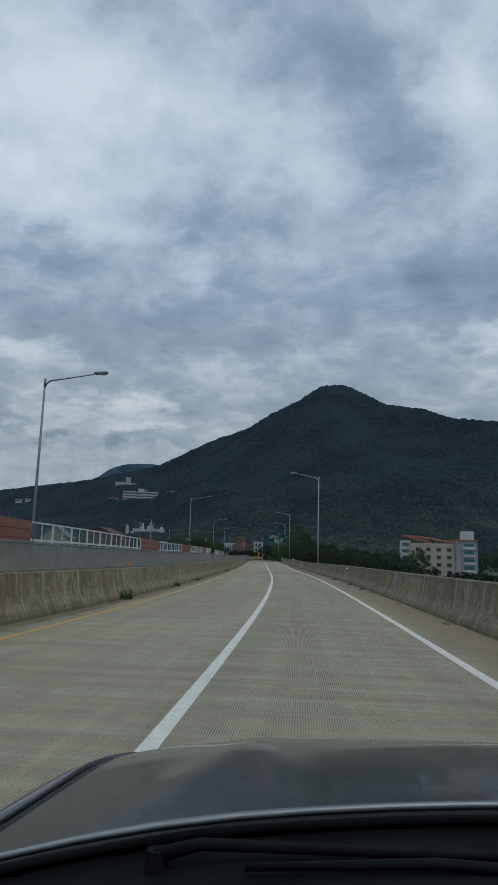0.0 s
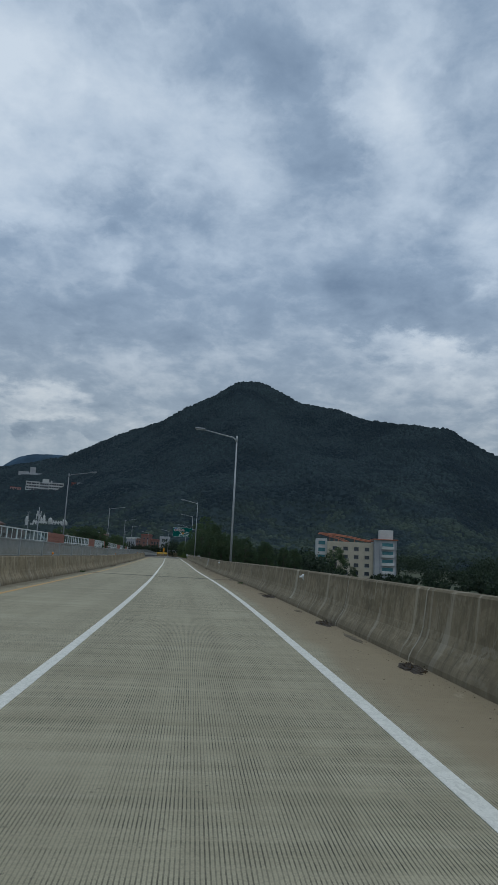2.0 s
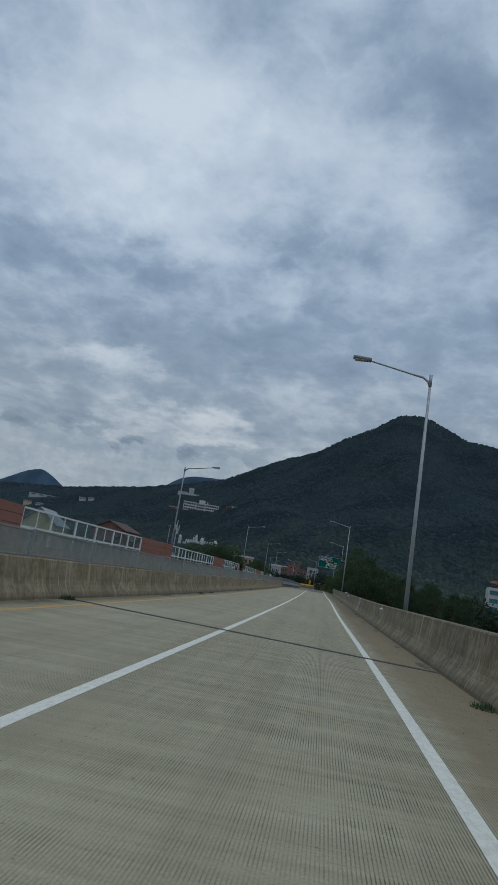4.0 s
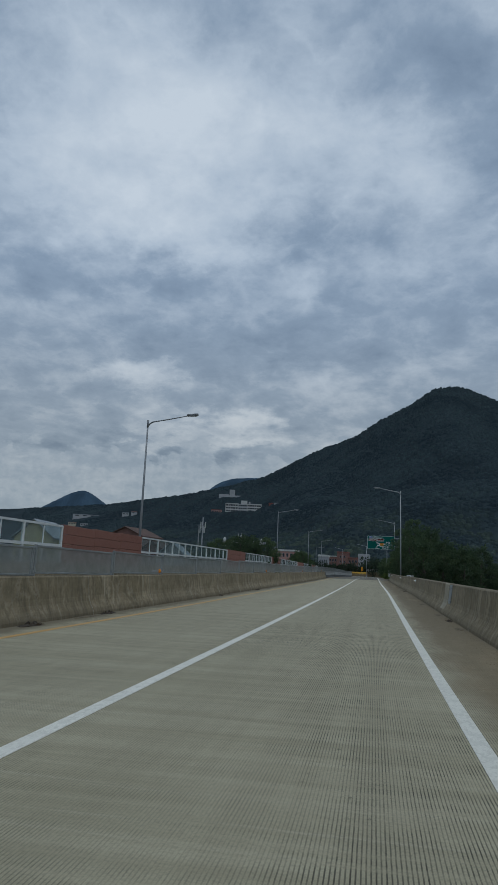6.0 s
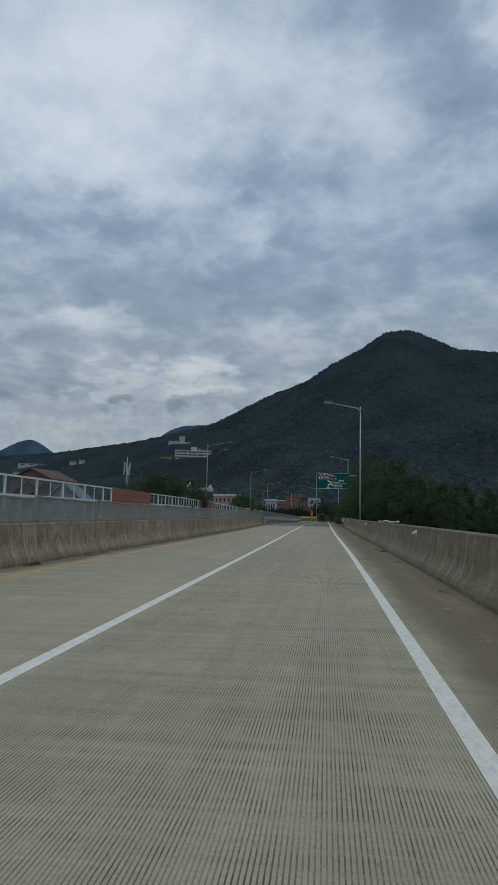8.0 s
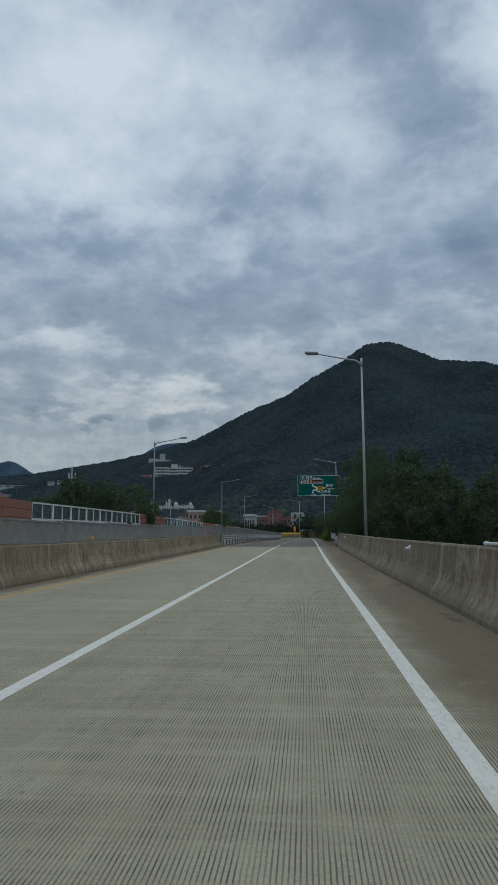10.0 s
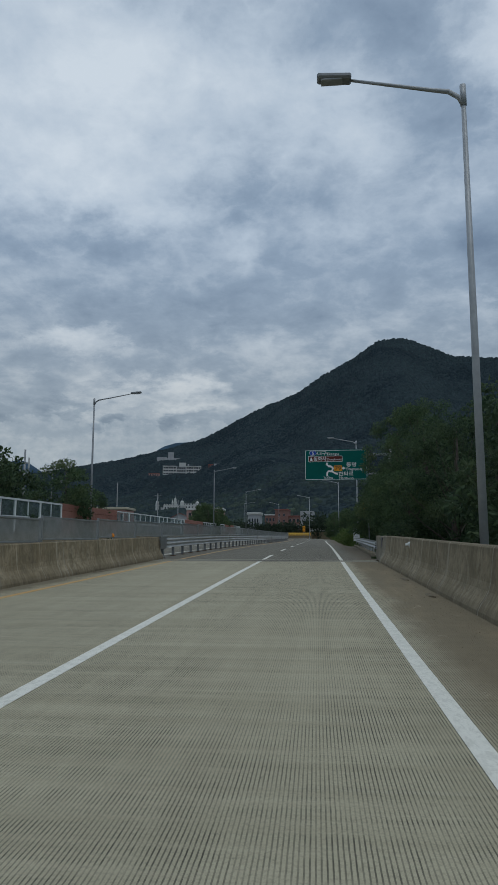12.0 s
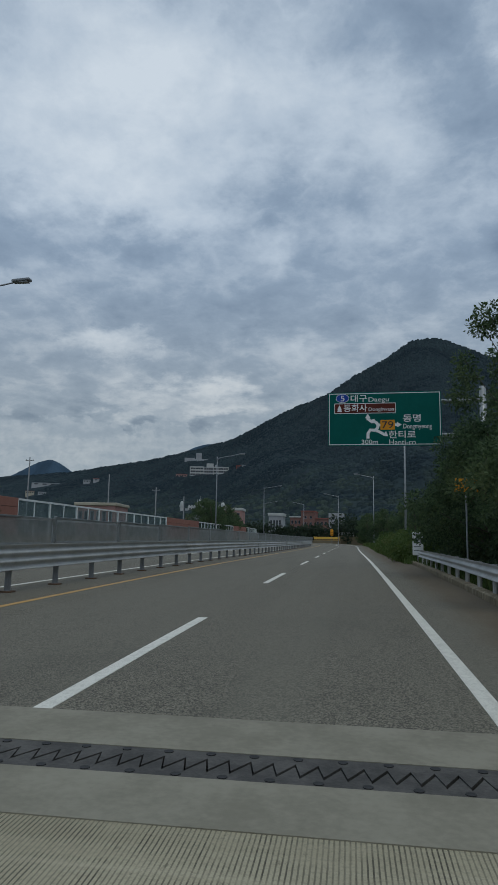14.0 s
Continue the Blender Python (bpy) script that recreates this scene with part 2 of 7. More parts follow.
def make_deck_concrete():
    n = Nodes("grooved_concrete")
    v = n.vec("UV")
    u, w, _ = n.split(v)
    groove = n.wave(v, 13.4, 0.5, "X", 0.7)
    patchy = n.noise(n.vec("UV", (0.5, 0.9, 1)), 1.1, 5)
    across = n.noise(n.vec("UV", (0.12, 2.2, 1)), 1.0, 7, 0.68)
    along = n.noise(n.vec("UV", (1.4, 0.03, 1)), 1.0, 4)
    grain = n.noise(v, 45, 4, 0.7)
    col = n.mix(n.rng(across, 0.3, 0.7), (0.296, 0.268, 0.174), (0.418, 0.381, 0.262))
    col = n.mix(n.math("MULTIPLY", n.rng(along, 0.40, 0.62), 0.35), col, (0.240, 0.215, 0.140))
    col = n.mix(n.math("MULTIPLY", n.rng(patchy, 0.45, 0.75), 0.30), col, (0.408, 0.372, 0.264))
    breaks = n.rng(n.noise(n.vec("UV", (2.2, 0.8, 1)), 2.0, 6, 0.65), 0.36, 0.56)
    depth = n.math("MULTIPLY", n.rng(groove, 0.36, 0.10), n.math("ADD", n.math("MULTIPLY", breaks, 0.5), 0.5))
    col = n.mix(n.math("MULTIPLY", n.rng(w, 75, 110), 0.22), col, (0.43, 0.390, 0.282))
    worn = n.rng(n.noise(n.vec("UV", (0.30, 0.10, 1)), 1.0, 4, 0.55), 0.34, 0.52, 0.38, 1.0)
    lane = n.rng(u, -1.4, -2.4, 1.0, 0.85)
    each = n.rng(n.noise(n.vec("UV", (26, 0.10, 1)), 1.0, 3, 0.6), 0.36, 0.62, 0.7, 1.0)
    cross = n.rng(n.noise(n.vec("UV", (0.5, 6.0, 1)), 1.0, 5, 0.65), 0.36, 0.58, 0.42, 1.0)
    depth = n.math("MULTIPLY", n.math("MULTIPLY", n.math("MULTIPLY", depth, cross), each), n.math("MULTIPLY", worn, lane))
    # the lane beside the median is paler
    col = n.mix(n.math("MULTIPLY", n.rng(u, -1.6, -2.3), 0.10), col, (0.455, 0.410, 0.292))
    # pitted, weathered skin where the grooves have worn away
    pits = n.rng(n.noise(n.vec("UV", (1.0, 0.6, 1)), 16, 5, 0.72), 0.40, 0.30)
    pitted = n.rng(n.noise(n.vec("UV", (0.35, 0.12, 1)), 1.0, 4, 0.55), 0.40, 0.62)
    col = n.mix(n.math("MULTIPLY", n.math("MULTIPLY", pits, pitted), 0.75), col, (0.075, 0.069, 0.048))
    streaks = n.rng(n.noise(n.vec("UV", (0.22, 6.5, 1)), 1.0, 6, 0.7), 0.55, 0.72)
    col = n.mix(n.math("MULTIPLY", streaks, 0.4), col, (0.465, 0.425, 0.315))
    col = n.mix(n.math("MULTIPLY", depth, 0.88), col, (0.030, 0.027, 0.019))
    col = n.mix(n.math("MULTIPLY", n.rng(grain, 0.42, 0.7), 0.35), col, (0.130, 0.122, 0.088))
    # settled silt on the shoulder beside the parapet
    edge = n.math("ADD", u, n.math("MULTIPLY", n.math("SUBTRACT", n.noise(n.vec("UV", (1.0, 0.25, 1)), 1.4, 6), 0.5), 1.1))
    silt = n.rng(edge, 1.65, 2.35)
    silt_col = n.mix(n.noise(v, 2.5, 7, 0.7), (0.150, 0.114, 0.062), (0.285, 0.228, 0.138))
    silt_col = n.mix(n.math("MULTIPLY", n.rng(w, 75, 45), 0.45), silt_col, (0.305, 0.246, 0.156))
    damp = n.math("MULTIPLY", n.rng(w, 70, 112), n.rng(n.noise(n.vec("UV", (0.8, 0.12, 1)), 1.2, 5), 0.3, 0.5))
    silt_col = n.mix(n.math("MULTIPLY", damp, 0.6), silt_col, (0.118, 0.095, 0.058))
    silt_col = n.mix(n.math("MULTIPLY", depth, 0.35), silt_col, (0.055, 0.047, 0.033))
    crust = n.rng(n.noise(n.vec("UV", (1.6, 0.7, 1)), 2.2, 9, 0.75), 0.60, 0.68)
    silt_col = n.mix(n.math("MULTIPLY", crust, 0.5), silt_col, (0.430, 0.375, 0.270))
    specks = n.rng(n.voronoi(n.vec("UV", (1, 1, 1)), 5.0), 0.10, 0.05)
    silt_col = n.mix(n.math("MULTIPLY", specks, 0.7), silt_col, (0.045, 0.038, 0.028))
    col = n.mix(n.math("MULTIPLY", silt, 0.92), col, silt_col)
    # dirt beside the median barrier
    left = n.rng(n.math("ADD", u, n.math("MULTIPLY", n.math("SUBTRACT", patchy, 0.5), 0.8)), -5.75, -6.15)
    col = n.mix(n.math("MULTIPLY", left, 0.8), col, (0.150, 0.124, 0.080))
    n.bump(n.math("SUBTRACT", grain, n.math("MULTIPLY", depth, 2.0)), 0.5, 0.004)
    return n.done(col, 0.85, 0, 0.3)


def make_asphalt():
    n = Nodes("worn_asphalt")
    v = n.vec("UV")
    stones = n.voronoi(v, 90, "Color")
    grey = n.split(stones)[0]
    along = n.noise(n.vec("UV", (1.1, 0.025, 1)), 1.0, 4)
    patch = n.noise(n.vec("UV", (0.5, 0.2, 1)), 1.0, 5)
    col = n.mix(n.rng(grey, 0.1, 0.95), (0.054, 0.050, 0.038), (0.232, 0.212, 0.162))
    col = n.mix(n.math("MULTIPLY", n.rng(along, 0.4, 0.65), 0.5), col, (0.164, 0.154, 0.118))
    col = n.mix(n.math("MULTIPLY", n.rng(patch, 0.5, 0.75), 0.4), col, (0.070, 0.067, 0.052))
    u = n.split(v)[0]
    edge = n.math("ADD", u, n.math("MULTIPLY", n.math("SUBTRACT", n.noise(n.vec("UV", (1.0, 0.3, 1)), 1.4, 6), 0.5), 0.9))
    silt_col = n.mix(n.noise(v, 2.5, 7, 0.7), (0.085, 0.066, 0.042), (0.165, 0.132, 0.088))
    col = n.mix(n.math("MULTIPLY", n.rng(edge, 2.1, 2.9), 0.85), col, silt_col)
    n.bump(grey, 0.4, 0.004)
    return n.done(col, 0.85, 0, 0.3)


def make_paint(name, a, b):
    n = Nodes(name)
    v = n.vec("UV")
    wear = n.rng(n.noise(v, 5, 8, 0.75), 0.50, 0.60)
    crack = n.rng(n.noise(n.vec("UV", (9, 4, 1)), 2, 8, 0.75, 0.8), 0.50, 0.56)
    col = n.mix(n.noise(v, 2.0, 4), a, b)
    col = n.mix(n.math("MULTIPLY", n.rng(n.noise(v, 60, 3), 0.4, 0.7), 0.25), col, tuple(0.6 * x for x in a))
    col = n.mix(n.math("MAXIMUM", n.math("MULTIPLY", wear, 0.16), n.math("MULTIPLY", crack, 0.22)), col, (0.20, 0.19, 0.145))
    return n.done(col, 0.6)


def make_parapet_concrete():
    """Rain-streaked concrete: trowel arcs, pale lime runs, dark runs from the top edge, a dirty foot."""
    n = Nodes("stained_concrete")
    v = n.vec("UV")
    u = n.split(v)[0]
    blotch = n.noise(n.vec("UV", (0.8, 0.7, 1)), 1.3, 6, 0.65, 1.0)
    mottle = n.noise(v, 6.0, 8, 0.72, 0.6)
    streak = n.noise(n.vec("UV", (0.5, 2.6, 1)), 1.5, 8, 0.72, 1.2)
    fine = n.noise(n.vec("UV", (0.7, 14.0, 1)), 1.6, 7, 0.72, 0.9)
    drip = n.noise(n.vec("UV", (0.22, 2.7, 1)), 1.0, 4, 0.55, 0.35)
    col = n.mix(n.rng(blotch, 0.34, 0.66), (0.218, 0.174, 0.104), (0.365, 0.305, 0.200))
    col = n.mix(n.math("MULTIPLY", n.rng(mottle, 0.44, 0.64), 0.5), col, (0.112, 0.092, 0.060))
    col = n.mix(n.math("MULTIPLY", n.rng(streak, 0.51, 0.37), 0.6), col, (0.092, 0.077, 0.052))
    col = n.mix(n.math("MULTIPLY", n.rng(fine, 0.54, 0.66), 0.42), col, (0.40, 0.362, 0.272))
    col = n.mix(n.math("MULTIPLY", n.rng(fine, 0.45, 0.35), 0.40), col, (0.080, 0.066, 0.043))
    # sweeping arcs left by the float
    ring = n.voronoi(n.vec("UV", (1.0, 0.85, 1)), 1.25)
    ring = n.math("SINE", n.math("ADD", n.math("MULTIPLY", ring, 19.0), n.math("MULTIPLY", mottle, 11.0)))
    where = n.rng(n.noise(n.vec("UV", (0.6, 0.5, 1)), 1.0, 3), 0.48, 0.60)
    col = n.mix(n.math("MULTIPLY", n.math("MULTIPLY", n.rng(ring, 0.55, 0.98), where), 0.42), col, (0.405, 0.362, 0.275))
    col = n.mix(n.math("MULTIPLY", n.math("MULTIPLY", n.rng(ring, -0.55, -0.98), where), 0.34), col, (0.085, 0.070, 0.046))
    # dark runs from the top edge and pale lime runs
    runs = n.math("ADD", u, n.math("MULTIPLY", n.noise(n.vec("UV", (0.05, 7.0, 1)), 1.0, 5, 0.7), 0.9))
    col = n.mix(n.math("MULTIPLY", n.rng(runs, 1.40, 1.64), 0.5), col, (0.070, 0.057, 0.037))
    col = n.mix(n.math("MULTIPLY", n.rng(drip, 0.615, 0.65), 0.6), col, (0.475, 0.430, 0.330))
    foot = n.rng(n.math("ADD", u, n.math("MULTIPLY", streak, 0.5)), 0.62, 0.30)
    col = n.mix(n.math("MULTIPLY", foot, 0.5), col, (0.112, 0.092, 0.059))
    col = n.mix(n.math("MULTIPLY", n.random(), 0.35), col, (0.150, 0.126, 0.082))
    n.bump(n.math("ADD", mottle, streak), 0.40, 0.012)
    return n.done(col, 0.9, 0, 0.25)


def make_mesh_panel():
    n = Nodes("expanded_metal_mesh")
    v = n.vec("UV")
    a = n.wave(n.vec("UV", (1, 1, 1), (0, 0, 0.9)), 11.0)
    b = n.wave(n.vec("UV", (1, 1, 1), (0, 0, -0.9)), 11.0)
    hole = n.math("ADD", n.math("MULTIPLY", n.rng(n.math("MAXIMUM", a, b), 0.92, 0.72), 0.20), 0.13)
    col = n.mix(n.rng(n.noise(v, 2.5, 6), 0.35, 0.65), (0.195, 0.208, 0.200), (0.265, 0.278, 0.268))
    m = n.done(col, 0.6, 0.15)
    clear = n.t.nodes.new("ShaderNodeBsdfTransparent")
    mixs = n.t.nodes.new("ShaderNodeMixShader")
    n.link(hole, mixs.inputs[0])
    n.link(n.bsdf.outputs[0], mixs.inputs[1])
    n.link(clear.outputs[0], mixs.inputs[2])
    n.link(mixs.outputs[0], n.out.inputs["Surface"])
    return m


def make_glass(name, tint, cloud):
    n = Nodes(name)
    v = n.vec()
    n.bsdf.inputs["Roughness"].default_value = 0.08
    n.bsdf.inputs["Base Color"].default_value = (*tint, 1)
    clear = n.t.nodes.new("ShaderNodeBsdfTransparent")
    clear.inputs["Color"].default_value = (0.80, 0.86, 0.86, 1)
    mixs = n.t.nodes.new("ShaderNodeMixShader")
    f = n.rng(n.noise(v, 0.8, 4), 0.3, 0.7, cloud * 0.6, cloud * 1.3)
    n.link(f, mixs.inputs[0])
    n.link(clear.outputs[0], mixs.inputs[1])
    n.link(n.bsdf.outputs[0], mixs.inputs[2])
    n.link(mixs.outputs[0], n.out.inputs["Surface"])
    return n.m


def make_terracotta():
    n = Nodes("terracotta_panel")
    v = n.vec("UV")
    rib = n.wave(v, 14, 0, "Y")
    col = n.mix(n.noise(v, 1.5, 6), (0.262, 0.110, 0.076), (0.345, 0.158, 0.114))
    col = n.mix(n.math("MULTIPLY", n.random(), 0.35), col, (0.22, 0.078, 0.052))
    col = n.mix(n.math("MULTIPLY", n.rng(n.noise(n.vec("UV", (0.4, 3, 1)), 2, 6), 0.5, 0.7), 0.35), col, (0.17, 0.075, 0.055))
    n.bump(rib, 0.5, 0.02)
    return n.done(col, 0.8)


def make_leaf(name, dark, light, warm):
    n = Nodes(name)
    r = n.island()
    v = n.vec()
    col = n.mix(r, dark, light)
    col = n.mix(n.math("MULTIPLY", n.rng(n.noise(v, 0.5, 3), 0.45, 0.7), 0.5), col, warm)
    m = n.done(col, 0.6, 0, 0.25)
    tr = n.t.nodes.new("ShaderNodeBsdfTranslucent")
    n.link(col, tr.inputs["Color"])
    mixs = n.t.nodes.new("ShaderNodeMixShader")
    mixs.inputs[0].default_value = 0.45
    n.link(n.bsdf.outputs[0], mixs.inputs[1])
    n.link(tr.outputs[0], mixs.inputs[2])
    n.link(mixs.outputs[0], n.out.inputs["Surface"])
    return m


def make_forest(name, dark, light, pale, low):
    """Tree crowns over a hillside: single crowns with the shade between them put into the colour, stands of differing
    green, lighter broadleaf stands low down.
    """
    n = Nodes(name)
    v = n.vec("Object", (1, 0.06, 0.9))
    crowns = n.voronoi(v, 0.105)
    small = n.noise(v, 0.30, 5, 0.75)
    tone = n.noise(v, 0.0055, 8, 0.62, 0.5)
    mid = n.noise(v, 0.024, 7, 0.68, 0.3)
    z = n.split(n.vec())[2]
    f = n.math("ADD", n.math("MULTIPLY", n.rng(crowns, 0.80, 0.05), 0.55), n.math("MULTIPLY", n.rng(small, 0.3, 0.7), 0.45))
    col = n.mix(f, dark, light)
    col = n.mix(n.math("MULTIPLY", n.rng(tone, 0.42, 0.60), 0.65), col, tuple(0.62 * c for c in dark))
    foot = n.rng(n.math("ADD", z, n.math("MULTIPLY", tone, 160)), 190, 60)
    col = n.mix(n.math("MULTIPLY", n.math("MULTIPLY", foot, n.rng(mid, 0.36, 0.66)), 0.7), col, n.mix(f, pale, low))
    n.bump(f, 0.35, 2.0)
    return n.done(col, 0.95, 0, 0.08)


M_DECK = make_deck_concrete()
M_ASPHALT = make_asphalt()
M_WHITE_PAINT = make_paint("white_road_paint", (0.65, 0.635, 0.55), (0.77, 0.75, 0.66))
M_YELLOW_PAINT = make_paint("yellow_road_paint", (0.50, 0.265, 0.050), (0.58, 0.34, 0.095))
M_PARAPET = make_parapet_concrete()
M_MESH = make_mesh_panel()
M_GALV = plain("galvanised_steel", (0.24, 0.258, 0.262), (0.34, 0.36, 0.365), 2.0, 0.45, 0.6, 0.05)
M_RAIL = plain("painted_aluminium", (0.62, 0.64, 0.63), (0.72, 0.74, 0.73), 2.0, 0.45, 0.1, 0.05)
# one pole steel in two tones, for the backlit and the lit poles
M_LAMP = plain("grey_painted_steel", (0.19, 0.205, 0.22), (0.26, 0.275, 0.29), 1.0, 0.5, 0.2, 0.05)
M_LIT_LAMP = plain("lit_grey_painted_steel", (0.29, 0.31, 0.325), (0.38, 0.40, 0.415), 1.0, 0.5, 0.2, 0.05)
M_DARK_LAMP = plain("dark_painted_steel", (0.045, 0.05, 0.06), (0.075, 0.08, 0.09), 1.0, 0.55, 0.2, 0.05)
M_GUARD = plain("galvanised_guardrail", (0.36, 0.37, 0.36), (0.48, 0.49, 0.475), 1.2, 0.5, 0.15, 0.08)
M_TERRA = make_terracotta()
M_GLASS = make_glass("clear_noise_glass", (0.25, 0.30, 0.31), 0.22)
# the mountain's bluish haze is part of these base colours
M_FOREST = make_forest("hazy_forest_floor", (0.0200, 0.0320, 0.0390), (0.0330, 0.0500, 0.0560), (0.0270, 0.0420, 0.0370), (0.055, 0.076, 0.054))


def make_canopy():
    """Single crowns in differing greens with blue distance haze mixed in, in stands; lighter broadleaf stands low on
    the slope.
    """
    n = Nodes("hazy_tree_crowns")
    v = n.vec()
    r = n.island()
    tone = n.noise(v, 0.0060, 7, 0.62, 0.5)
    mid = n.noise(v, 0.020, 6, 0.65)
    small = n.noise(v, 0.45, 5, 0.75)
    z = n.split(v)[2]
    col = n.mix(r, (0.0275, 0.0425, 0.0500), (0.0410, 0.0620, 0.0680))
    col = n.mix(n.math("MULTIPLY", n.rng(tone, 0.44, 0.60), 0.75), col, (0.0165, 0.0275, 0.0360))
    foot = n.rng(n.math("ADD", z, n.math("MULTIPLY", tone, 170)), 215, 90)
    col = n.mix(n.math("MULTIPLY", n.math("MULTIPLY", foot, n.rng(mid, 0.38, 0.62)), 0.8), col, n.mix(r, (0.0430, 0.0610, 0.0480), (0.0820, 0.1060, 0.0720)))
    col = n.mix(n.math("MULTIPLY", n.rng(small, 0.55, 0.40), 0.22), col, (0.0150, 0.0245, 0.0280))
    return n.done(col, 0.95, 0, 0.08)


M_CANOPY = make_canopy()
# far hills: blue distance haze is mixed into the forest colour
M_HAZY_HILLS = make_forest("hazy_far_canopy", (0.046, 0.082, 0.122), (0.060, 0.100, 0.142), (0.046, 0.082, 0.122), (0.060, 0.100, 0.142))
M_SOIL = plain("grassy_ground", (0.034, 0.046, 0.020), (0.075, 0.082, 0.040), 0.15, 0.95, 0, 0.3)
M_DIRT = plain("dry_silt", (0.085, 0.068, 0.042), (0.165, 0.136, 0.088), 3.0, 0.95, 0, 0.4)
M_LEAF_A = make_leaf("acacia_leaf", (0.026, 0.052, 0.026), (0.112, 0.172, 0.078), (0.150, 0.185, 0.072))
M_LEAF_B = make_leaf("dark_leaf", (0.024, 0.047, 0.026), (0.090, 0.138, 0.066), (0.118, 0.148, 0.062))
M_WOODS = make_leaf("woodland_leaf", (0.014, 0.027, 0.019), (0.046, 0.070, 0.040), (0.066, 0.082, 0.044))
M_WEED = make_leaf("weed_leaf", (0.045, 0.085, 0.022), (0.110, 0.165, 0.045), (0.15, 0.155, 0.05))
M_MUD = plain("dark_mud", (0.030, 0.022, 0.014), (0.060, 0.045, 0.028), 8.0, 0.85, 0, 0.6)
M_DEAD_LEAF = make_leaf("dead_leaf", (0.035, 0.022, 0.012), (0.110, 0.070, 0.035), (0.13, 0.09, 0.05))
M_BARK = plain("grey_bark", (0.055, 0.045, 0.036), (0.11, 0.092, 0.075), 4.0, 0.95, 0, 0.6)
M_POLE = plain("weathered_concrete_pole", (0.17, 0.18, 0.185), (0.24, 0.25, 0.255), 1.0, 0.8, 0, 0.1)
M_RUST = plain("rusty_steel", (0.085, 0.050, 0.032), (0.165, 0.100, 0.062), 5.0, 0.9, 0.1, 0.3)
M_CEMENT = plain("smooth_cement", (0.29, 0.258, 0.186), (0.36, 0.325, 0.243), 2.0, 0.9, 0, 0.15)
M_NAMEPLATE = plain("dark_plate_stone", (0.022, 0.020, 0.024), (0.045, 0.040, 0.045), 4.0, 0.45, 0, 0.05)
M_BLOCK = plain("weathered_block_concrete", (0.165, 0.142, 0.098), (0.265, 0.235, 0.170), 2.2, 0.9, 0, 0.35)
M_SEAL = plain("pale_joint_sealant", (0.27, 0.245, 0.185), (0.40, 0.365, 0.285), 6.0, 0.85, 0, 0.2)
M_RUBBER = plain("black_rubber", (0.012, 0.012, 0.012), (0.03, 0.03, 0.03), 6.0, 0.8, 0, 0.2)

# ======================= the road's line =======================
KN = np.array([-15.0, 20, 55, 90, 125, 160, 195, 230, 270, 330])
KX = np.array([0.0, 0.0, -1.091, -3.031, -4.983, -7.152, -9.188, -11.111, -13.36, -16.144])
KZ = np.array([0.0, 0.0, 0.28, 0.498, 0.902, 1.298, 1.78, 1.989, 2.118, 2.521])


def spline(v):
    h = np.diff(KN)
    n = len(KN)
    a, b = np.zeros((n, n)), np.zeros(n)
    a[0, 0] = a[-1, -1] = 1
    for i in range(1, n - 1):
        a[i, i - 1], a[i, i], a[i, i + 1] = h[i - 1], 2 * (h[i - 1] + h[i]), h[i]
        b[i] = 6 * ((v[i + 1] - v[i]) / h[i] - (v[i] - v[i - 1]) / h[i - 1])
    m = np.linalg.solve(a, b)

    def at(y):
        c = min(max(y, KN[0]), KN[-1])
        i = min(max(int(np.searchsorted(KN, c)) - 1, 0), n - 2)
        p, q, k = KN[i + 1] - c, c - KN[i], h[i]
        lo, hi = v[i] / k - m[i] * k / 6, v[i + 1] / k - m[i + 1] * k / 6
        val = (m[i] * p**3 + m[i + 1] * q**3) / (6 * k) + lo * p + hi * q
        slope = (m[i + 1] * q * q - m[i] * p * p) / (2 * k) - lo + hi
        return val + slope * (y - c), slope
    return at


line_x, line_z = spline(KX), spline(KZ)


def bend(y):
    """The left bend beyond the last straight, in metres to the left."""
    return 0.0020 * max(0.0, y - 304) ** 2


def R(off, y, h=0.0):
    """A point beside the road: metres right of the lane's middle, along, and above the surface."""
    x, dx = line_x(y)
    dx -= 2 * 0.0020 * max(0.0, y - 304)
    k = 1 / math.hypot(1, dx)
    return Vector((x - bend(y) + off * k, y - off * dx * k, line_z(y)[0] + h))


def heading(y):
    """Turn about z that lays local +y along the road."""
    return math.degrees(-math.atan(line_x(y)[1] - 2 * 0.0020 * max(0.0, y - 304)))


def wall_off(y):
    return -16.2 - 1.9 * min(max((y - 160) / 53, 0), 1) - 0.9 * min(max((y - 262) / 70, 0), 2)


# ======================= mesh helpers =======================
def mesh_of(name, verts, faces, mat=None, uvs=None, smooth=False):
    me = bpy.data.meshes.new(name)
    me.from_pydata([tuple(v) for v in verts], [], faces)
    if uvs is not None:
        layer = me.uv_layers.new(name="UVMap")
        flat = np.array([uvs[i] for f in faces for i in f], dtype=np.float32).ravel()
        layer.data.foreach_set("uv", flat)
    if mat:
        me.materials.append(mat)
    if smooth:
        me.polygons.foreach_set("use_smooth", [True] * len(me.polygons))
    me.update()
    return me


def finish(name, bm, mat, smooth=False):
    me = bpy.data.meshes.new(name)
    bmesh.ops.recalc_face_normals(bm, faces=bm.faces)
    bm.to_mesh(me)
    bm.free()
    if mat:
        me.materials.append(mat)
    if smooth:
        me.polygons.foreach_set("use_smooth", [True] * len(me.polygons))
    return me


def part(name, me, parent, label="", m=None):
    ob = new(name, me)
    ob.parent = parent
    if m is not None:
        ob.matrix_basis = m
    if label:
        ob["label"] = label
    return ob


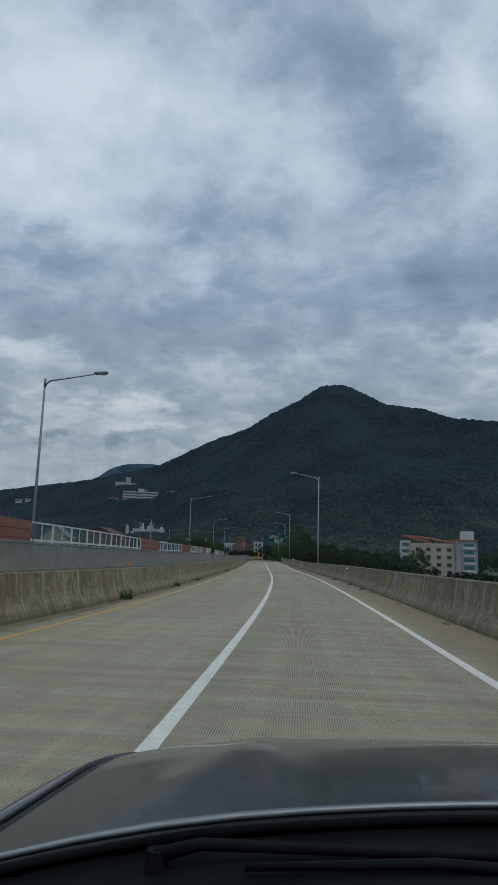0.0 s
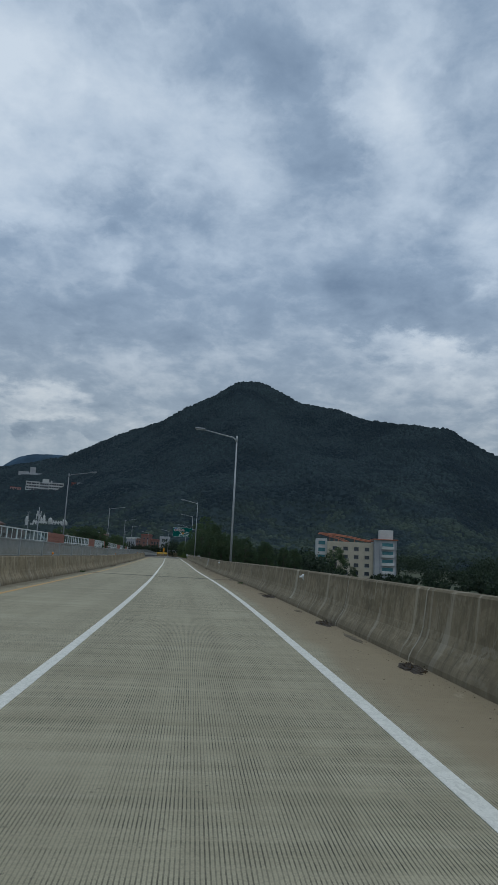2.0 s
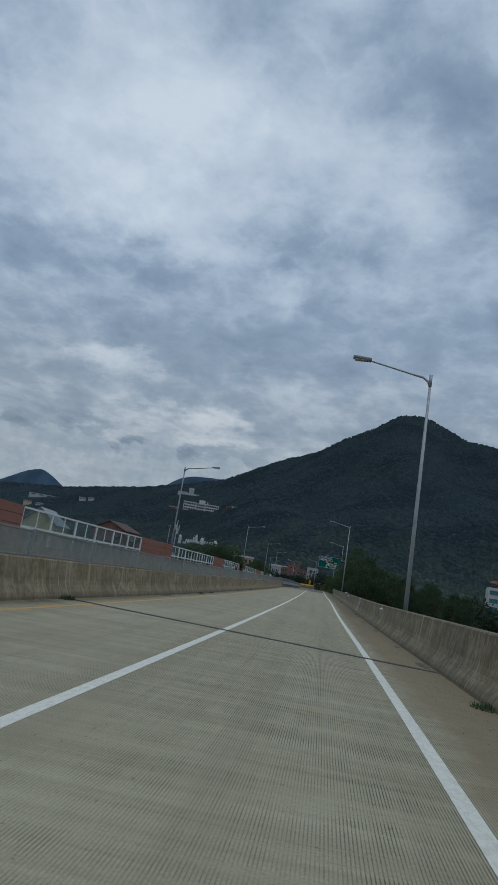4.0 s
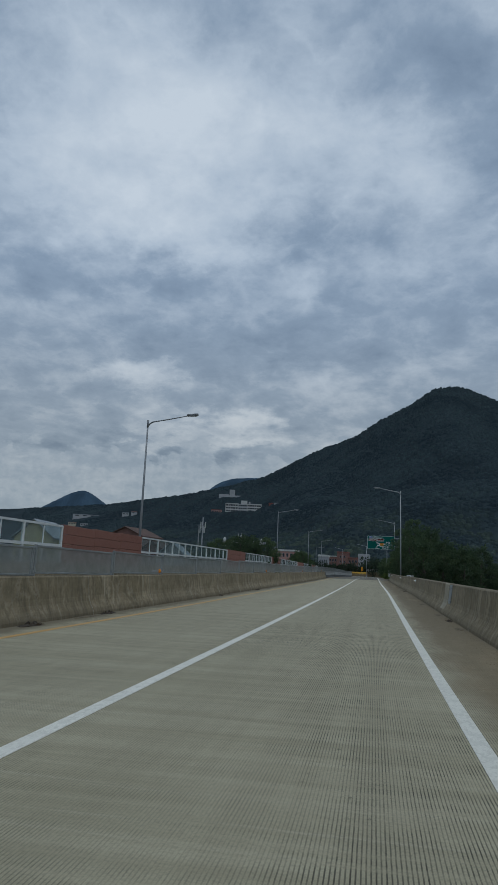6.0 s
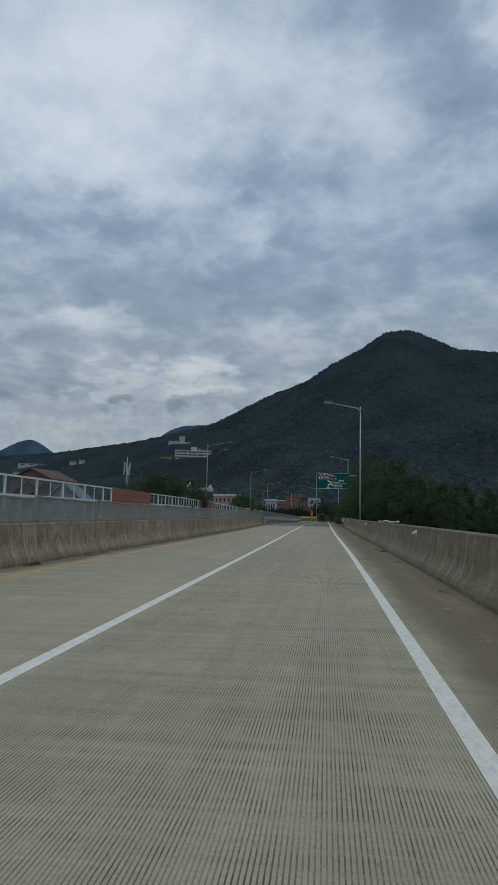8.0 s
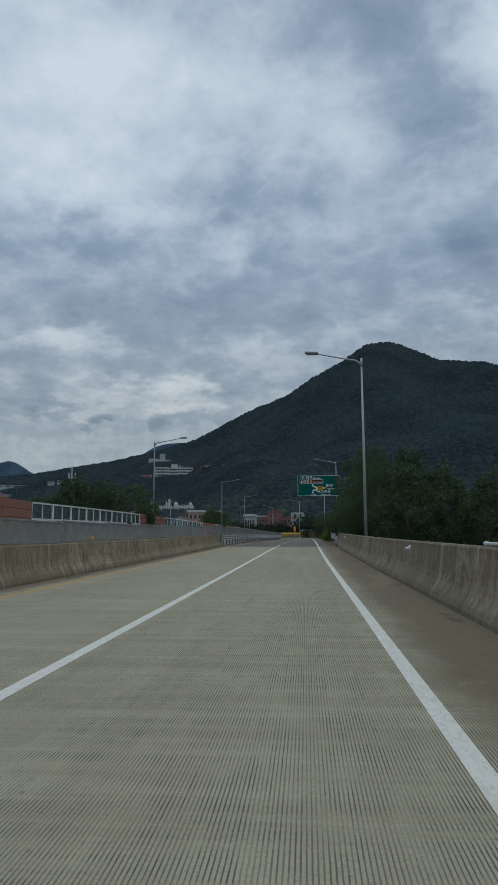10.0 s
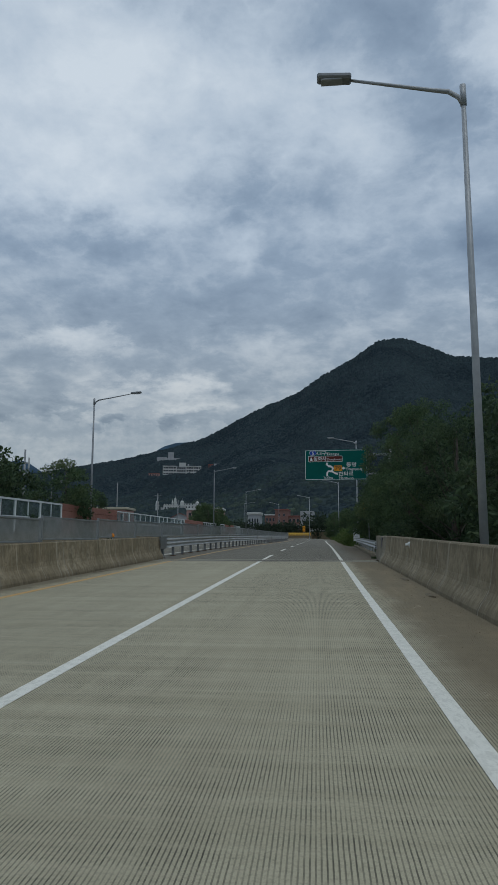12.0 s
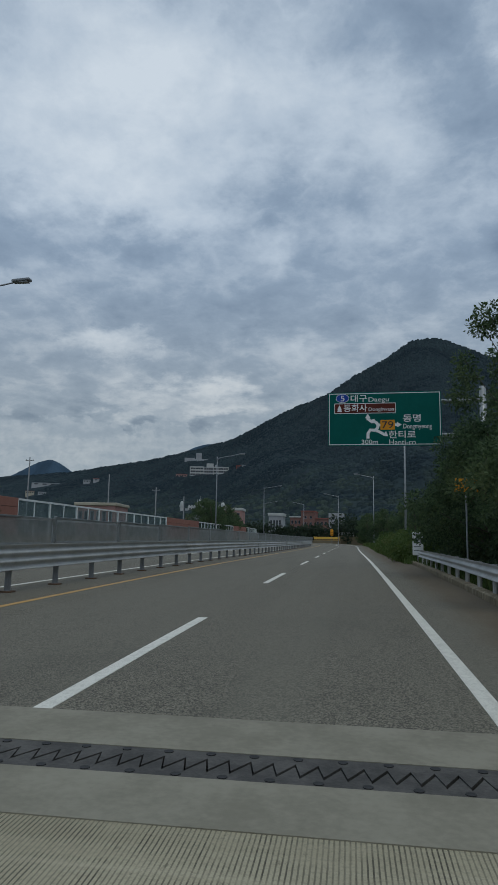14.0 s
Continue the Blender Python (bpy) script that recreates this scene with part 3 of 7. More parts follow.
def empty(name, m=None, **tags):
    ob = new(name)
    ob.empty_display_size = 0.2
    if m is not None:
        ob.matrix_basis = m
    return tagged(ob, **tags)


def box(bm, x0, x1, y0, y1, z0, z1, m=None, bevel=0.0):
    r = bmesh.ops.create_cube(bm, size=1.0)
    vs = r["verts"]
    bmesh.ops.scale(bm, vec=(x1 - x0, y1 - y0, z1 - z0), verts=vs)
    bmesh.ops.translate(bm, vec=((x0 + x1) / 2, (y0 + y1) / 2, (z0 + z1) / 2), verts=vs)
    if bevel:
        es = list({e for v in vs for e in v.link_edges})
        nv = bmesh.ops.bevel(bm, geom=es, offset=bevel, segments=1, affect="EDGES")
        vs = list({v for f in nv["faces"] for v in f.verts} | {v for v in vs if v.is_valid})
    if m is not None:
        bmesh.ops.transform(bm, matrix=m, verts=vs)
    return vs


def box_mesh(name, x0, x1, y0, y1, z0, z1, mat, bevel=0.0):
    bm = bmesh.new()
    box(bm, x0, x1, y0, y1, z0, z1, None, bevel)
    return finish(name, bm, mat)


def tube(bm, pts, radii, sides=8, cap=True):
    """A round bar along points."""
    rings = []
    pts = [Vector(p) for p in pts]
    for i, p in enumerate(pts):
        d = (pts[min(i + 1, len(pts) - 1)] - pts[max(i - 1, 0)]).normalized()
        s = d.orthogonal().normalized() if abs(d.z) > 0.99 else d.cross(Vector((0, 0, 1))).normalized()
        t = d.cross(s)
        r = radii[i] if isinstance(radii, (list, tuple)) else radii
        rings.append([bm.verts.new(p + r * (math.cos(a) * s + math.sin(a) * t)) for a in [2 * math.pi * k / sides for k in range(sides)]])
    for a, b in zip(rings, rings[1:]):
        for k in range(sides):
            bm.faces.new((a[k], a[(k + 1) % sides], b[(k + 1) % sides], b[k]))
    if cap:
        bm.faces.new(rings[0][::-1])
        bm.faces.new(rings[-1])


def sweep(name, profile, y0, y1, step, mat, closed=True, uv="road", offset=None, smooth=False):
    """A profile of (off, h) drawn along the road from y0 to y1. uv road: off, along; uv face: height, along."""
    n = max(1, int(math.ceil((y1 - y0) / step)))
    ys = [y0 + (y1 - y0) * i / n for i in range(n + 1)]
    k = len(profile)
    verts, uvs, faces = [], [], []
    for y in ys:
        add = offset(y) if offset else 0.0
        run = 0.0
        for j, (o, h) in enumerate(profile):
            verts.append(R(o + add, y, h))
            if uv == "face":
                if j:
                    run += math.hypot(o - profile[j - 1][0], h - profile[j - 1][1])
                uvs.append((run, y))
            else:
                uvs.append((o, y))
    for i in range(n):
        for j in range(k if closed else k - 1):
            a, b = i * k + j, i * k + (j + 1) % k
            faces.append((a, b, b + k, a + k))
    if closed:
        faces.append(tuple(range(k))[::-1])
        faces.append(tuple(n * k + j for j in range(k)))
    me = mesh_of(name, verts, faces, mat, uvs, smooth)
    bm = bmesh.new()
    bm.from_mesh(me)
    bmesh.ops.recalc_face_normals(bm, faces=bm.faces)
    bm.to_mesh(me)
    bm.free()
    return me


def fractal(x, y, scale, octaves=4, seed=1, gain=0.5):
    """Smooth value noise over arrays, about -1 to 1."""
    out, amp, tot = np.zeros_like(x, dtype=float), 1.0, 0.0
    for o in range(octaves):
        g = np.random.RandomState(seed * 31 + o).rand(64, 64) * 2 - 1
        px, py = x / scale, y / scale
        ix, iy = np.floor(px).astype(int), np.floor(py).astype(int)
        fx, fy = px - ix, py - iy
        fx, fy = fx * fx * (3 - 2 * fx), fy * fy * (3 - 2 * fy)
        a, b = g[ix % 64, iy % 64], g[(ix + 1) % 64, iy % 64]
        c, d = g[ix % 64, (iy + 1) % 64], g[(ix + 1) % 64, (iy + 1) % 64]
        out += amp * ((a * (1 - fx) + b * fx) * (1 - fy) + (c * (1 - fx) + d * fx) * fy)
        tot += amp
        amp *= gain
        scale /= 2.03
    return out / tot


# ======================= ground, mountains =======================
JOINT = 185.55          # the bridge's end


def ground_height(x, y):
    low = -4.5 + 2.0 * np.clip((y - 50) / 175, 0, 1)
    rx = np.array([line_x(float(v))[0] - bend(float(v)) for v in y.ravel()]).reshape(y.shape)
    rz = np.array([line_z(min(float(v), 420.0))[0] for v in y.ravel()]).reshape(y.shape)
    near = np.clip(1 - (np.abs(x - rx + 7) - 17) / 13, 0, 1)
    on = np.clip((y - JOINT + 1) / 3, 0, 1)
    level = np.where(y > 420, rz, low)
    base = low + (rz - 0.25 - low) * near * on
    far = np.clip((y - 290) / 220, 0, 1)
    return base * (1 - far) + 3.0 * far + 0 * level


def build_ground():
    xs = np.unique(np.concatenate([np.linspace(-4500, -120, 24), np.arange(-120, 121, 6.0), np.linspace(120, 4500, 24)]))
    ys = np.unique(np.concatenate([np.linspace(-1500, -40, 10), np.arange(-40, 176, 9.0), np.arange(178, 196, 3.0), np.arange(197, 420, 9.0), np.linspace(425, 4700, 24)]))
    gx, gy = np.meshgrid(xs, ys)
    gz = ground_height(gx, gy)
    nx, ny = len(xs), len(ys)
    verts = np.stack([gx, gy, gz], -1).reshape(-1, 3)
    faces = [(j * nx + i, j * nx + i + 1, (j + 1) * nx + i + 1, (j + 1) * nx + i) for j in range(ny - 1) for i in range(nx - 1)]
    tagged(new("ground", mesh_of("ground", verts, faces, M_SOIL, smooth=True)), kind="structure")


def build_hill(name, label, bearings, elevations, far, foot, lean, rows, cols, power, rough, seed, span, mat=None):
    """A wooded hill whose crest follows a skyline of bearings and elevations (degrees)."""
    bs = np.linspace(span[0], span[1], cols)
    els = np.interp(bs, bearings, elevations)
    soft = np.ones(5) / 5
    els = np.convolve(np.pad(els, 2, mode="edge"), soft, mode="valid")
    crest_y = far + lean * np.maximum(0, -np.tan(np.radians(bs)) * far) - (30 * np.clip(bs - 4, 0, 12) if lean else 0)
    crest_z = crest_y / np.cos(np.radians(bs)) * np.tan(np.radians(els)) + 1.4
    s = np.concatenate([np.linspace(0, 1, rows) ** 0.85, 1 + np.linspace(0.03, 0.5, 10)])
    B, S = np.meshgrid(bs, s)
    CY, CZ = np.broadcast_to(crest_y, B.shape), np.broadcast_to(crest_z, B.shape)
    Y = foot + S * (CY - foot)
    X = Y * np.tan(np.radians(B))
    pw = power + 0.45 * np.clip((-B - 6) / 8, 0, 1)
    up = np.where(S <= 1, S**pw, 1 - 1.3 * (S - 1))
    Z = CZ * up
    inner = np.clip(S * (1 - S) * 4, 0, 1)
    rgh = rough * (0.25 + 0.75 * np.clip((B + 11) / 6, 0, 1))
    Z = Z + inner * rgh * fractal(X, Y, 330, 4, seed) - inner * rgh * 1.6 * np.abs(fractal(X + 0.25 * Y, Y * 0.16, 210, 3, seed + 5))
    Z = Z + 2.3 * fractal(X, Y * 0.35, 13, 2, seed + 9) * np.clip(S * 4, 0, 1)
    if name == "mountain":
        # level shelves on the slope, raised to hide the hillside buildings' lower walls from the camera
        for px, py, pz, rx, ry in ((-366, 1476, 133, 62, 40), (-466, 1744, 193, 48, 42), (-216, 916, 37, 46, 30), (-458, 1592, 141, 24, 26)):
            w = np.exp(-(((X - px) / rx) ** 4) - ((Y - py) / ry) ** 2)
            Z = Z * (1 - w) + np.maximum(Z, pz + 0.02 * (X - px)) * w
    Z[0, :] = -6
    nr, nc = B.shape
    verts = np.stack([X, Y, Z], -1).reshape(-1, 3)
    faces = [(j * nc + i, j * nc + i + 1, (j + 1) * nc + i + 1, (j + 1) * nc + i) for j in range(nr - 1) for i in range(nc - 1)]
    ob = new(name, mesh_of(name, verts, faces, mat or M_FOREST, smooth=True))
    tagged(ob, label=label, category="mountain", kind="structure")
    return X, Y, Z


def canopy(name, label, surface, count, rows, lo, hi, seed, keep_out):
    """Tree crowns over a hillside: a low dome each, standing where the slope is."""
    X, Y, Z = surface
    rs = np.random.RandomState(seed)
    nr, nc = X.shape
    depth = np.gradient(Y[:rows, nc // 2])
    odds = depth * Y[:rows, nc // 2]
    r = np.clip(rs.choice(rows, count, p=odds / odds.sum()) + rs.rand(count) - 0.5, 0, nr - 2.001)
    c = lo + (hi - lo) * rs.rand(count)
    i, j = r.astype(int), c.astype(int)
    a, b = r - i, c - j

    def at(G):
        return (G[i, j] * (1 - b) + G[i, j + 1] * b) * (1 - a) + (G[i + 1, j] * (1 - b) + G[i + 1, j + 1] * b) * a

    x, y, z = at(X), at(Y), at(Z)
    ok = np.ones(count, bool)
    for px, py, rx, ry0, ry1 in keep_out:
        ok &= ~((np.abs(x - px) < rx) & (y > py - ry0) & (y < py + ry1))
    x, y, z = x[ok], y[ok], z[ok]
    n, k = len(x), 4
    size = 2.2 + 2.2 * rs.rand(n) ** 1.6
    tall = size * (0.45 + 0.45 * rs.rand(n))
    turn = rs.rand(n) * 6.28
    V = np.empty((n, 2 * k + 1, 3))
    for q in range(k):
        t = turn + 2 * math.pi * q / k
        for ring, (rad, up) in enumerate(((1.0, -1.0), (0.80, 0.45))):
            w = size * rad * (0.8 + 0.4 * rs.rand(n))
            V[:, ring * k + q] = np.stack([x + w * np.cos(t), y + w * np.sin(t), z + (size if up < 0 else tall) * (up + 0.15 * rs.rand(n))], -1)
    V[:, 2 * k] = np.stack([x + 0.2 * size * rs.randn(n), y + 0.2 * size * rs.randn(n), z + tall], -1)
    F = []
    for m in range(n):
        o = m * (2 * k + 1)
        for q in range(k):
            p = (q + 1) % k
            F.append((o + q, o + p, o + k + p, o + k + q))
            F.append((o + k + q, o + k + p, o + 2 * k))
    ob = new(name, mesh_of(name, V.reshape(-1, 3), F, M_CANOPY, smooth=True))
    tagged(ob, label, "woods", kind="stuff")


build_ground()
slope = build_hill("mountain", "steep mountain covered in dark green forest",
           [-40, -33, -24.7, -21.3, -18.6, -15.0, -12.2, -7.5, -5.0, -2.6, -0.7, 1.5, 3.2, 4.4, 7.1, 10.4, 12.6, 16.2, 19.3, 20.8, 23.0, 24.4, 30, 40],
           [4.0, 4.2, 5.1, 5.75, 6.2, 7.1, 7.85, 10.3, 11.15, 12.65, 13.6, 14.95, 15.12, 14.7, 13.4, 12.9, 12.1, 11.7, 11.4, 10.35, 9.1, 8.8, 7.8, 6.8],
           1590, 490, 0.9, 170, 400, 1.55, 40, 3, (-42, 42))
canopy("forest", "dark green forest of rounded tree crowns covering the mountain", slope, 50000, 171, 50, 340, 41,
       ((-364, 1492, 44, 22, 24), (-468, 1762, 38, 22, 20), (-216, 934, 34, 18, 24), (-458, 1606, 16, 14, 16), (-290, 1462, 18, 20, 18), (-990, 1985, 56, 30, 30), (-806, 1886, 26, 24, 20), (-940, 1815, 40, 40, 24)))
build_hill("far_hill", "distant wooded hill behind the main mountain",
           [-20, -17.5, -16.3, -15.2, -14.1, -13.0, -12.2, -11.0, -8], [4.5, 6.4, 7.4, 7.8, 7.9, 7.95, 7.9, 7.5, 5], 4200, 3500, 0, 30, 60, 1.2, 10, 7, (-20, -8), M_HAZY_HILLS)
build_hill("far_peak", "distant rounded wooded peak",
           [-36, -33, -30.9, -29.5, -28.4, -27.45, -26.7, -25.8, -24.7, -22], [2.5, 3.4, 4.35, 5.2, 5.85, 6.2, 5.95, 5.35, 4.6, 3], 4200, 3500, 0, 30, 70, 1.2, 10, 8, (-36, -22), M_HAZY_HILLS)

# ======================= the carriageways =======================
Y0, YEND = -40.0, 372.0
tagged(new("road", sweep("road", [(3.75, 0), (3.75, -5.5), (-19.4, -5.5), (-19.4, 0)], Y0, JOINT - 0.74, 4, M_DECK)), kind="structure")
tagged(new("road_asphalt", sweep("road_asphalt", [(3.75, 0), (3.75, -1.0), (-26, -1.0), (-26, 0)], JOINT + 1.07, YEND, 4, M_ASPHALT)), kind="structure")


def stripe(name, off, width, y0, y1, mat, h=0.004):
    me = sweep(name, [(off - width / 2, h), (off + width / 2, h), (off + width / 2, -0.02), (off - width / 2, -0.02)], y0, y1, 3, mat)
    return tagged(new(name, me), kind="structure")


stripe("lane_line", -1.75, 0.15, Y0, JOINT - 0.14, M_WHITE_PAINT)
stripe("lane_dash", -1.75, 0.15, JOINT + 1.08, 192.4, M_WHITE_PAINT)
stripe("edge_line", 1.72, 0.155, Y0, YEND, M_WHITE_PAINT)
stripe("median_line", -5.53, 0.14, Y0, YEND, M_YELLOW_PAINT)
stripe("opposite_median_line", -7.62, 0.14, Y0, YEND, M_WHITE_PAINT)
stripe("opposite_lane_line", -11.3, 0.15, Y0, YEND, M_WHITE_PAINT)
stripe("opposite_edge_line", -15.0, 0.15, Y0, YEND, M_WHITE_PAINT)
for i in range(12):
    y = 200.5 + 13.75 * i
    stripe("lane_dash", -1.75, 0.15, y, y + 5.4, M_WHITE_PAINT)

# ======================= more materials =======================
M_WHITE = plain("white_render", (0.42, 0.43, 0.42), (0.52, 0.53, 0.51), 0.25, 0.8, 0, 0.05)
M_GREY_WHITE = plain("greyish_white_render", (0.29, 0.303, 0.317), (0.38, 0.394, 0.405), 0.05, 0.85, 0, 0.05)
M_CREAM = plain("cream_render", (0.36, 0.325, 0.25), (0.44, 0.40, 0.315), 0.3, 0.85, 0, 0.05)
M_REDBRICK = plain("red_brick_wall", (0.160, 0.083, 0.070), (0.208, 0.112, 0.095), 0.6, 0.9, 0, 0.2)
M_ROOF_RED = plain("red_roof_sheet", (0.19, 0.055, 0.042), (0.26, 0.085, 0.062), 0.4, 0.7, 0, 0.1)
M_ROOF_BROWN = plain("brown_roof_tile", (0.070, 0.040, 0.030), (0.110, 0.064, 0.048), 0.6, 0.85, 0, 0.2)
M_ROOF_ORANGE = plain("orange_painted_steel", (0.31, 0.098, 0.050), (0.38, 0.135, 0.070), 0.6, 0.6, 0, 0.1)
M_ROOF_GREY = plain("grey_roof_sheet", (0.20, 0.23, 0.25), (0.28, 0.31, 0.33), 0.4, 0.6, 0, 0.1)
M_YELLOW_WALL = plain("pale_yellow_render", (0.40, 0.35, 0.20), (0.47, 0.42, 0.26), 0.4, 0.85, 0, 0.05)
M_PINK = plain("pink_render", (0.34, 0.19, 0.17), (0.42, 0.25, 0.22), 0.4, 0.85, 0, 0.05)
M_PANE = plain("dark_window_glass", (0.018, 0.024, 0.03), (0.04, 0.05, 0.06), 0.5, 0.12, 0, 0.0)
M_TEAL = plain("teal_glazing", (0.03, 0.13, 0.15), (0.05, 0.18, 0.20), 0.5, 0.2, 0, 0.0)
M_SIGN_GREEN = plain("green_sign_sheet", (0.001, 0.088, 0.073), (0.002, 0.104, 0.087), 1.0, 0.7, 0, 0.0, 0.0, 0.12)
M_SIGN_WHITE = plain("white_sign_sheet", (0.70, 0.72, 0.72), (0.78, 0.80, 0.80), 1.0, 0.7, 0, 0.0, 0.0, 0.12)
M_SIGN_BLUE = plain("blue_sign_sheet", (0.018, 0.055, 0.30), (0.025, 0.07, 0.35), 1.0, 0.7, 0, 0.0, 0.0, 0.12)
M_SIGN_BROWN = plain("brown_sign_sheet", (0.085, 0.020, 0.014), (0.11, 0.028, 0.02), 1.0, 0.7, 0, 0.0, 0.0, 0.12)
M_SIGN_ORANGE = plain("orange_sign_sheet", (0.62, 0.26, 0.02), (0.70, 0.32, 0.03), 1.0, 0.7, 0, 0.0, 0.0, 0.12)
M_BLACK = plain("black_plastic", (0.010, 0.011, 0.013), (0.020, 0.021, 0.024), 5.0, 0.45, 0, 0.05)
M_YELLOW_PLASTIC = plain("yellow_plastic", (0.52, 0.30, 0.03), (0.62, 0.38, 0.05), 1.0, 0.5, 0, 0.05)
M_ORANGE_LENS = plain("amber_reflector", (0.70, 0.22, 0.02), (0.80, 0.30, 0.03), 9.0, 0.25, 0, 0.0)
M_JOINT_STEEL = plain("worn_joint_steel", (0.060, 0.058, 0.054), (0.110, 0.105, 0.096), 4.0, 0.8, 0.1, 0.3, 0.0, 0.2)
M_HEADER = plain("pale_joint_concrete", (0.190, 0.176, 0.130), (0.260, 0.243, 0.185), 2.0, 0.9, 0, 0.2)


def make_car_paint():
    n = Nodes("grey_car_paint")
    v = n.vec()
    flake = n.noise(v, 900, 2)
    col = n.mix(n.rng(flake, 0.4, 0.6), (0.060, 0.064, 0.068), (0.088, 0.092, 0.096))
    dust = n.rng(n.noise(v, 7, 6), 0.45, 0.75)
    n.bsdf.inputs["Coat Weight"].default_value = 0.8
    n.bsdf.inputs["Coat Roughness"].default_value = 0.06
    return n.done(n.mix(n.math("MULTIPLY", dust, 0.2), col, (0.16, 0.15, 0.13)), n.rng(dust, 0, 1, 0.35, 0.5), 0.6)


M_CAR = make_car_paint()
M_COWL = plain("matt_black_cowl", (0.005, 0.0055, 0.007), (0.010, 0.011, 0.013), 5.0, 0.75, 0, 0.05, 0.0, 0.12)

# ======================= parapets =======================
PARAPET_RIGHT = [(3.22, -0.02), (3.235, 0.07), (3.285, 0.17), (3.35, 0.26), (3.41, 0.37), (3.45, 0.50), (3.52, 1.05), (3.55, 1.08), (3.79, 1.08), (3.82, 1.05), (3.82, -0.05)]
PARAPET_MEDIAN = [(-6.40, -0.02), (-6.41, 0.07), (-6.45, 0.17), (-6.50, 0.25), (-6.55, 0.36), (-6.58, 0.48), (-6.63, 0.97), (-6.66, 1.0), (-6.86, 1.0), (-6.89, 0.97), (-6.96, 0.34), (-7.12, 0.09), (-7.12, -0.02)]


WALL_JOINT = 184.3


def parapet_run(name, profile, y0, y1, length, label):
    y, gap = y0, 0.012
    while y < y1 - 0.5:
        e = min(y + length, y1)
        ob = empty(name, Matrix.Translation(R(profile[0][0], (y + e) / 2)), label=label, category="road barrier", group=name.replace("_", " ") + " sections")
        inv = ob.matrix_basis.inverted()
        body = sweep(name, profile, y + gap, e - gap, 2.4, M_PARAPET, uv="face")
        face = profile[:8]
        s = -1 if profile[0][0] > 0 else 1
        wide = (0.007 if s < 0 else 0.012) + 0.012 * ((int(e * 7) % 5) / 4)
        strip = [(a + s * 0.005, h) for a, h in face] + [(a - s * 0.02, h - 0.01) for a, h in reversed(face)]
        seal_me = sweep("joint_seal", strip, e - wide, e + wide, 1, M_SEAL)
        for me, nm, tag in ((body, "body", ""), (seal_me, "joint_seal", "pale sealant strip over the joint")):
            me.transform(inv)
            part(nm, me, ob, tag)
        y = e


parapet_run("median_barrier", PARAPET_MEDIAN, -38.0, 187.0, 4.957, "stained concrete median barrier section with rain streaks")
parapet_run("bridge_parapet", PARAPET_RIGHT, -38.0, WALL_JOINT, 5.007, "stained concrete bridge parapet section with rain streaks")


def end_block():
    """The last section: the flared foot dies out and the face turns upright towards the rail."""
    upright = [(3.40, -0.05), (3.40, 0.07), (3.40, 0.17), (3.405, 0.26), (3.405, 0.37), (3.41, 0.50), (3.43, 1.03), (3.46, 1.06), (3.80, 1.06), (3.83, 1.03), (3.83, -0.05)]
    stations = [(WALL_JOINT + 0.03, 0.0), (185.0, 0.0), (185.15, 0.18), (185.35, 0.55), (185.8, 0.75), (187.2, 0.95), (188.42, 1.0), (188.5, 1.0)]
    verts, uvs, faces = [], [], []
    k = len(upright)
    for y, f in stations:
        shrink = 0.025 if y == 188.5 else 0.0
        run = 0.0
        for j in range(k):
            o = PARAPET_RIGHT[j][0] * (1 - f) + upright[j][0] * f
            h = PARAPET_RIGHT[j][1] * (1 - f) + upright[j][1] * f
            verts.append(R(o + (shrink if j < 8 else -shrink), y, h - (shrink if h > 1.0 else 0)))
            if j:
                run += math.hypot(PARAPET_RIGHT[j][0] - PARAPET_RIGHT[j - 1][0], PARAPET_RIGHT[j][1] - PARAPET_RIGHT[j - 1][1])
            uvs.append((run, y))
    n = len(stations) - 1
    for i in range(n):
        for j in range(k):
            p, q = i * k + j, i * k + (j + 1) % k
            faces.append((p, p + k, q + k, q))
    faces.append(tuple(range(k)))
    faces.append(tuple(n * k + j for j in range(k))[::-1])
    base = Matrix.Translation(R(3.5, 186.0))
    inv = base.inverted()
    ob = empty("parapet_end", base, label="stained concrete parapet end section with a dark plate", category="road barrier")
    me = mesh_of("parapet_end", verts, faces, M_BLOCK, uvs)
    bm = bmesh.new()
    bm.from_mesh(me)
    bmesh.ops.recalc_face_normals(bm, faces=bm.faces)
    bm.to_mesh(me)
    bm.free()
    me.transform(inv)
    part("body", me, ob)
    part("plate", box_mesh("name_plate", -0.014, 0.03, -0.24, 0.24, -0.2, 0.2, M_NAMEPLATE, 0.006), ob, "dark polished stone plate", inv @ Matrix.Translation(R(3.44, 185.75, 0.80)) @ pose(0, 0, 0, 0, 3, heading(185.3)))
    gap = [(o + 0.03, h) for o, h in PARAPET_RIGHT[:8]] + [(o + 0.05, h - 0.02) for o, h in reversed(PARAPET_RIGHT[:8])]
    fill = sweep("joint_filler", gap, WALL_JOINT - 0.012, WALL_JOINT + 0.03, 1, M_RUBBER)
    fill.transform(inv)
    part("joint_filler", fill, ob, "dark open joint")


end_block()


def at_road_flat(off, y, h):
    return Matrix.Translation(R(off, y, h)) @ pose(0, 0, 0, 0, 0, heading(y))


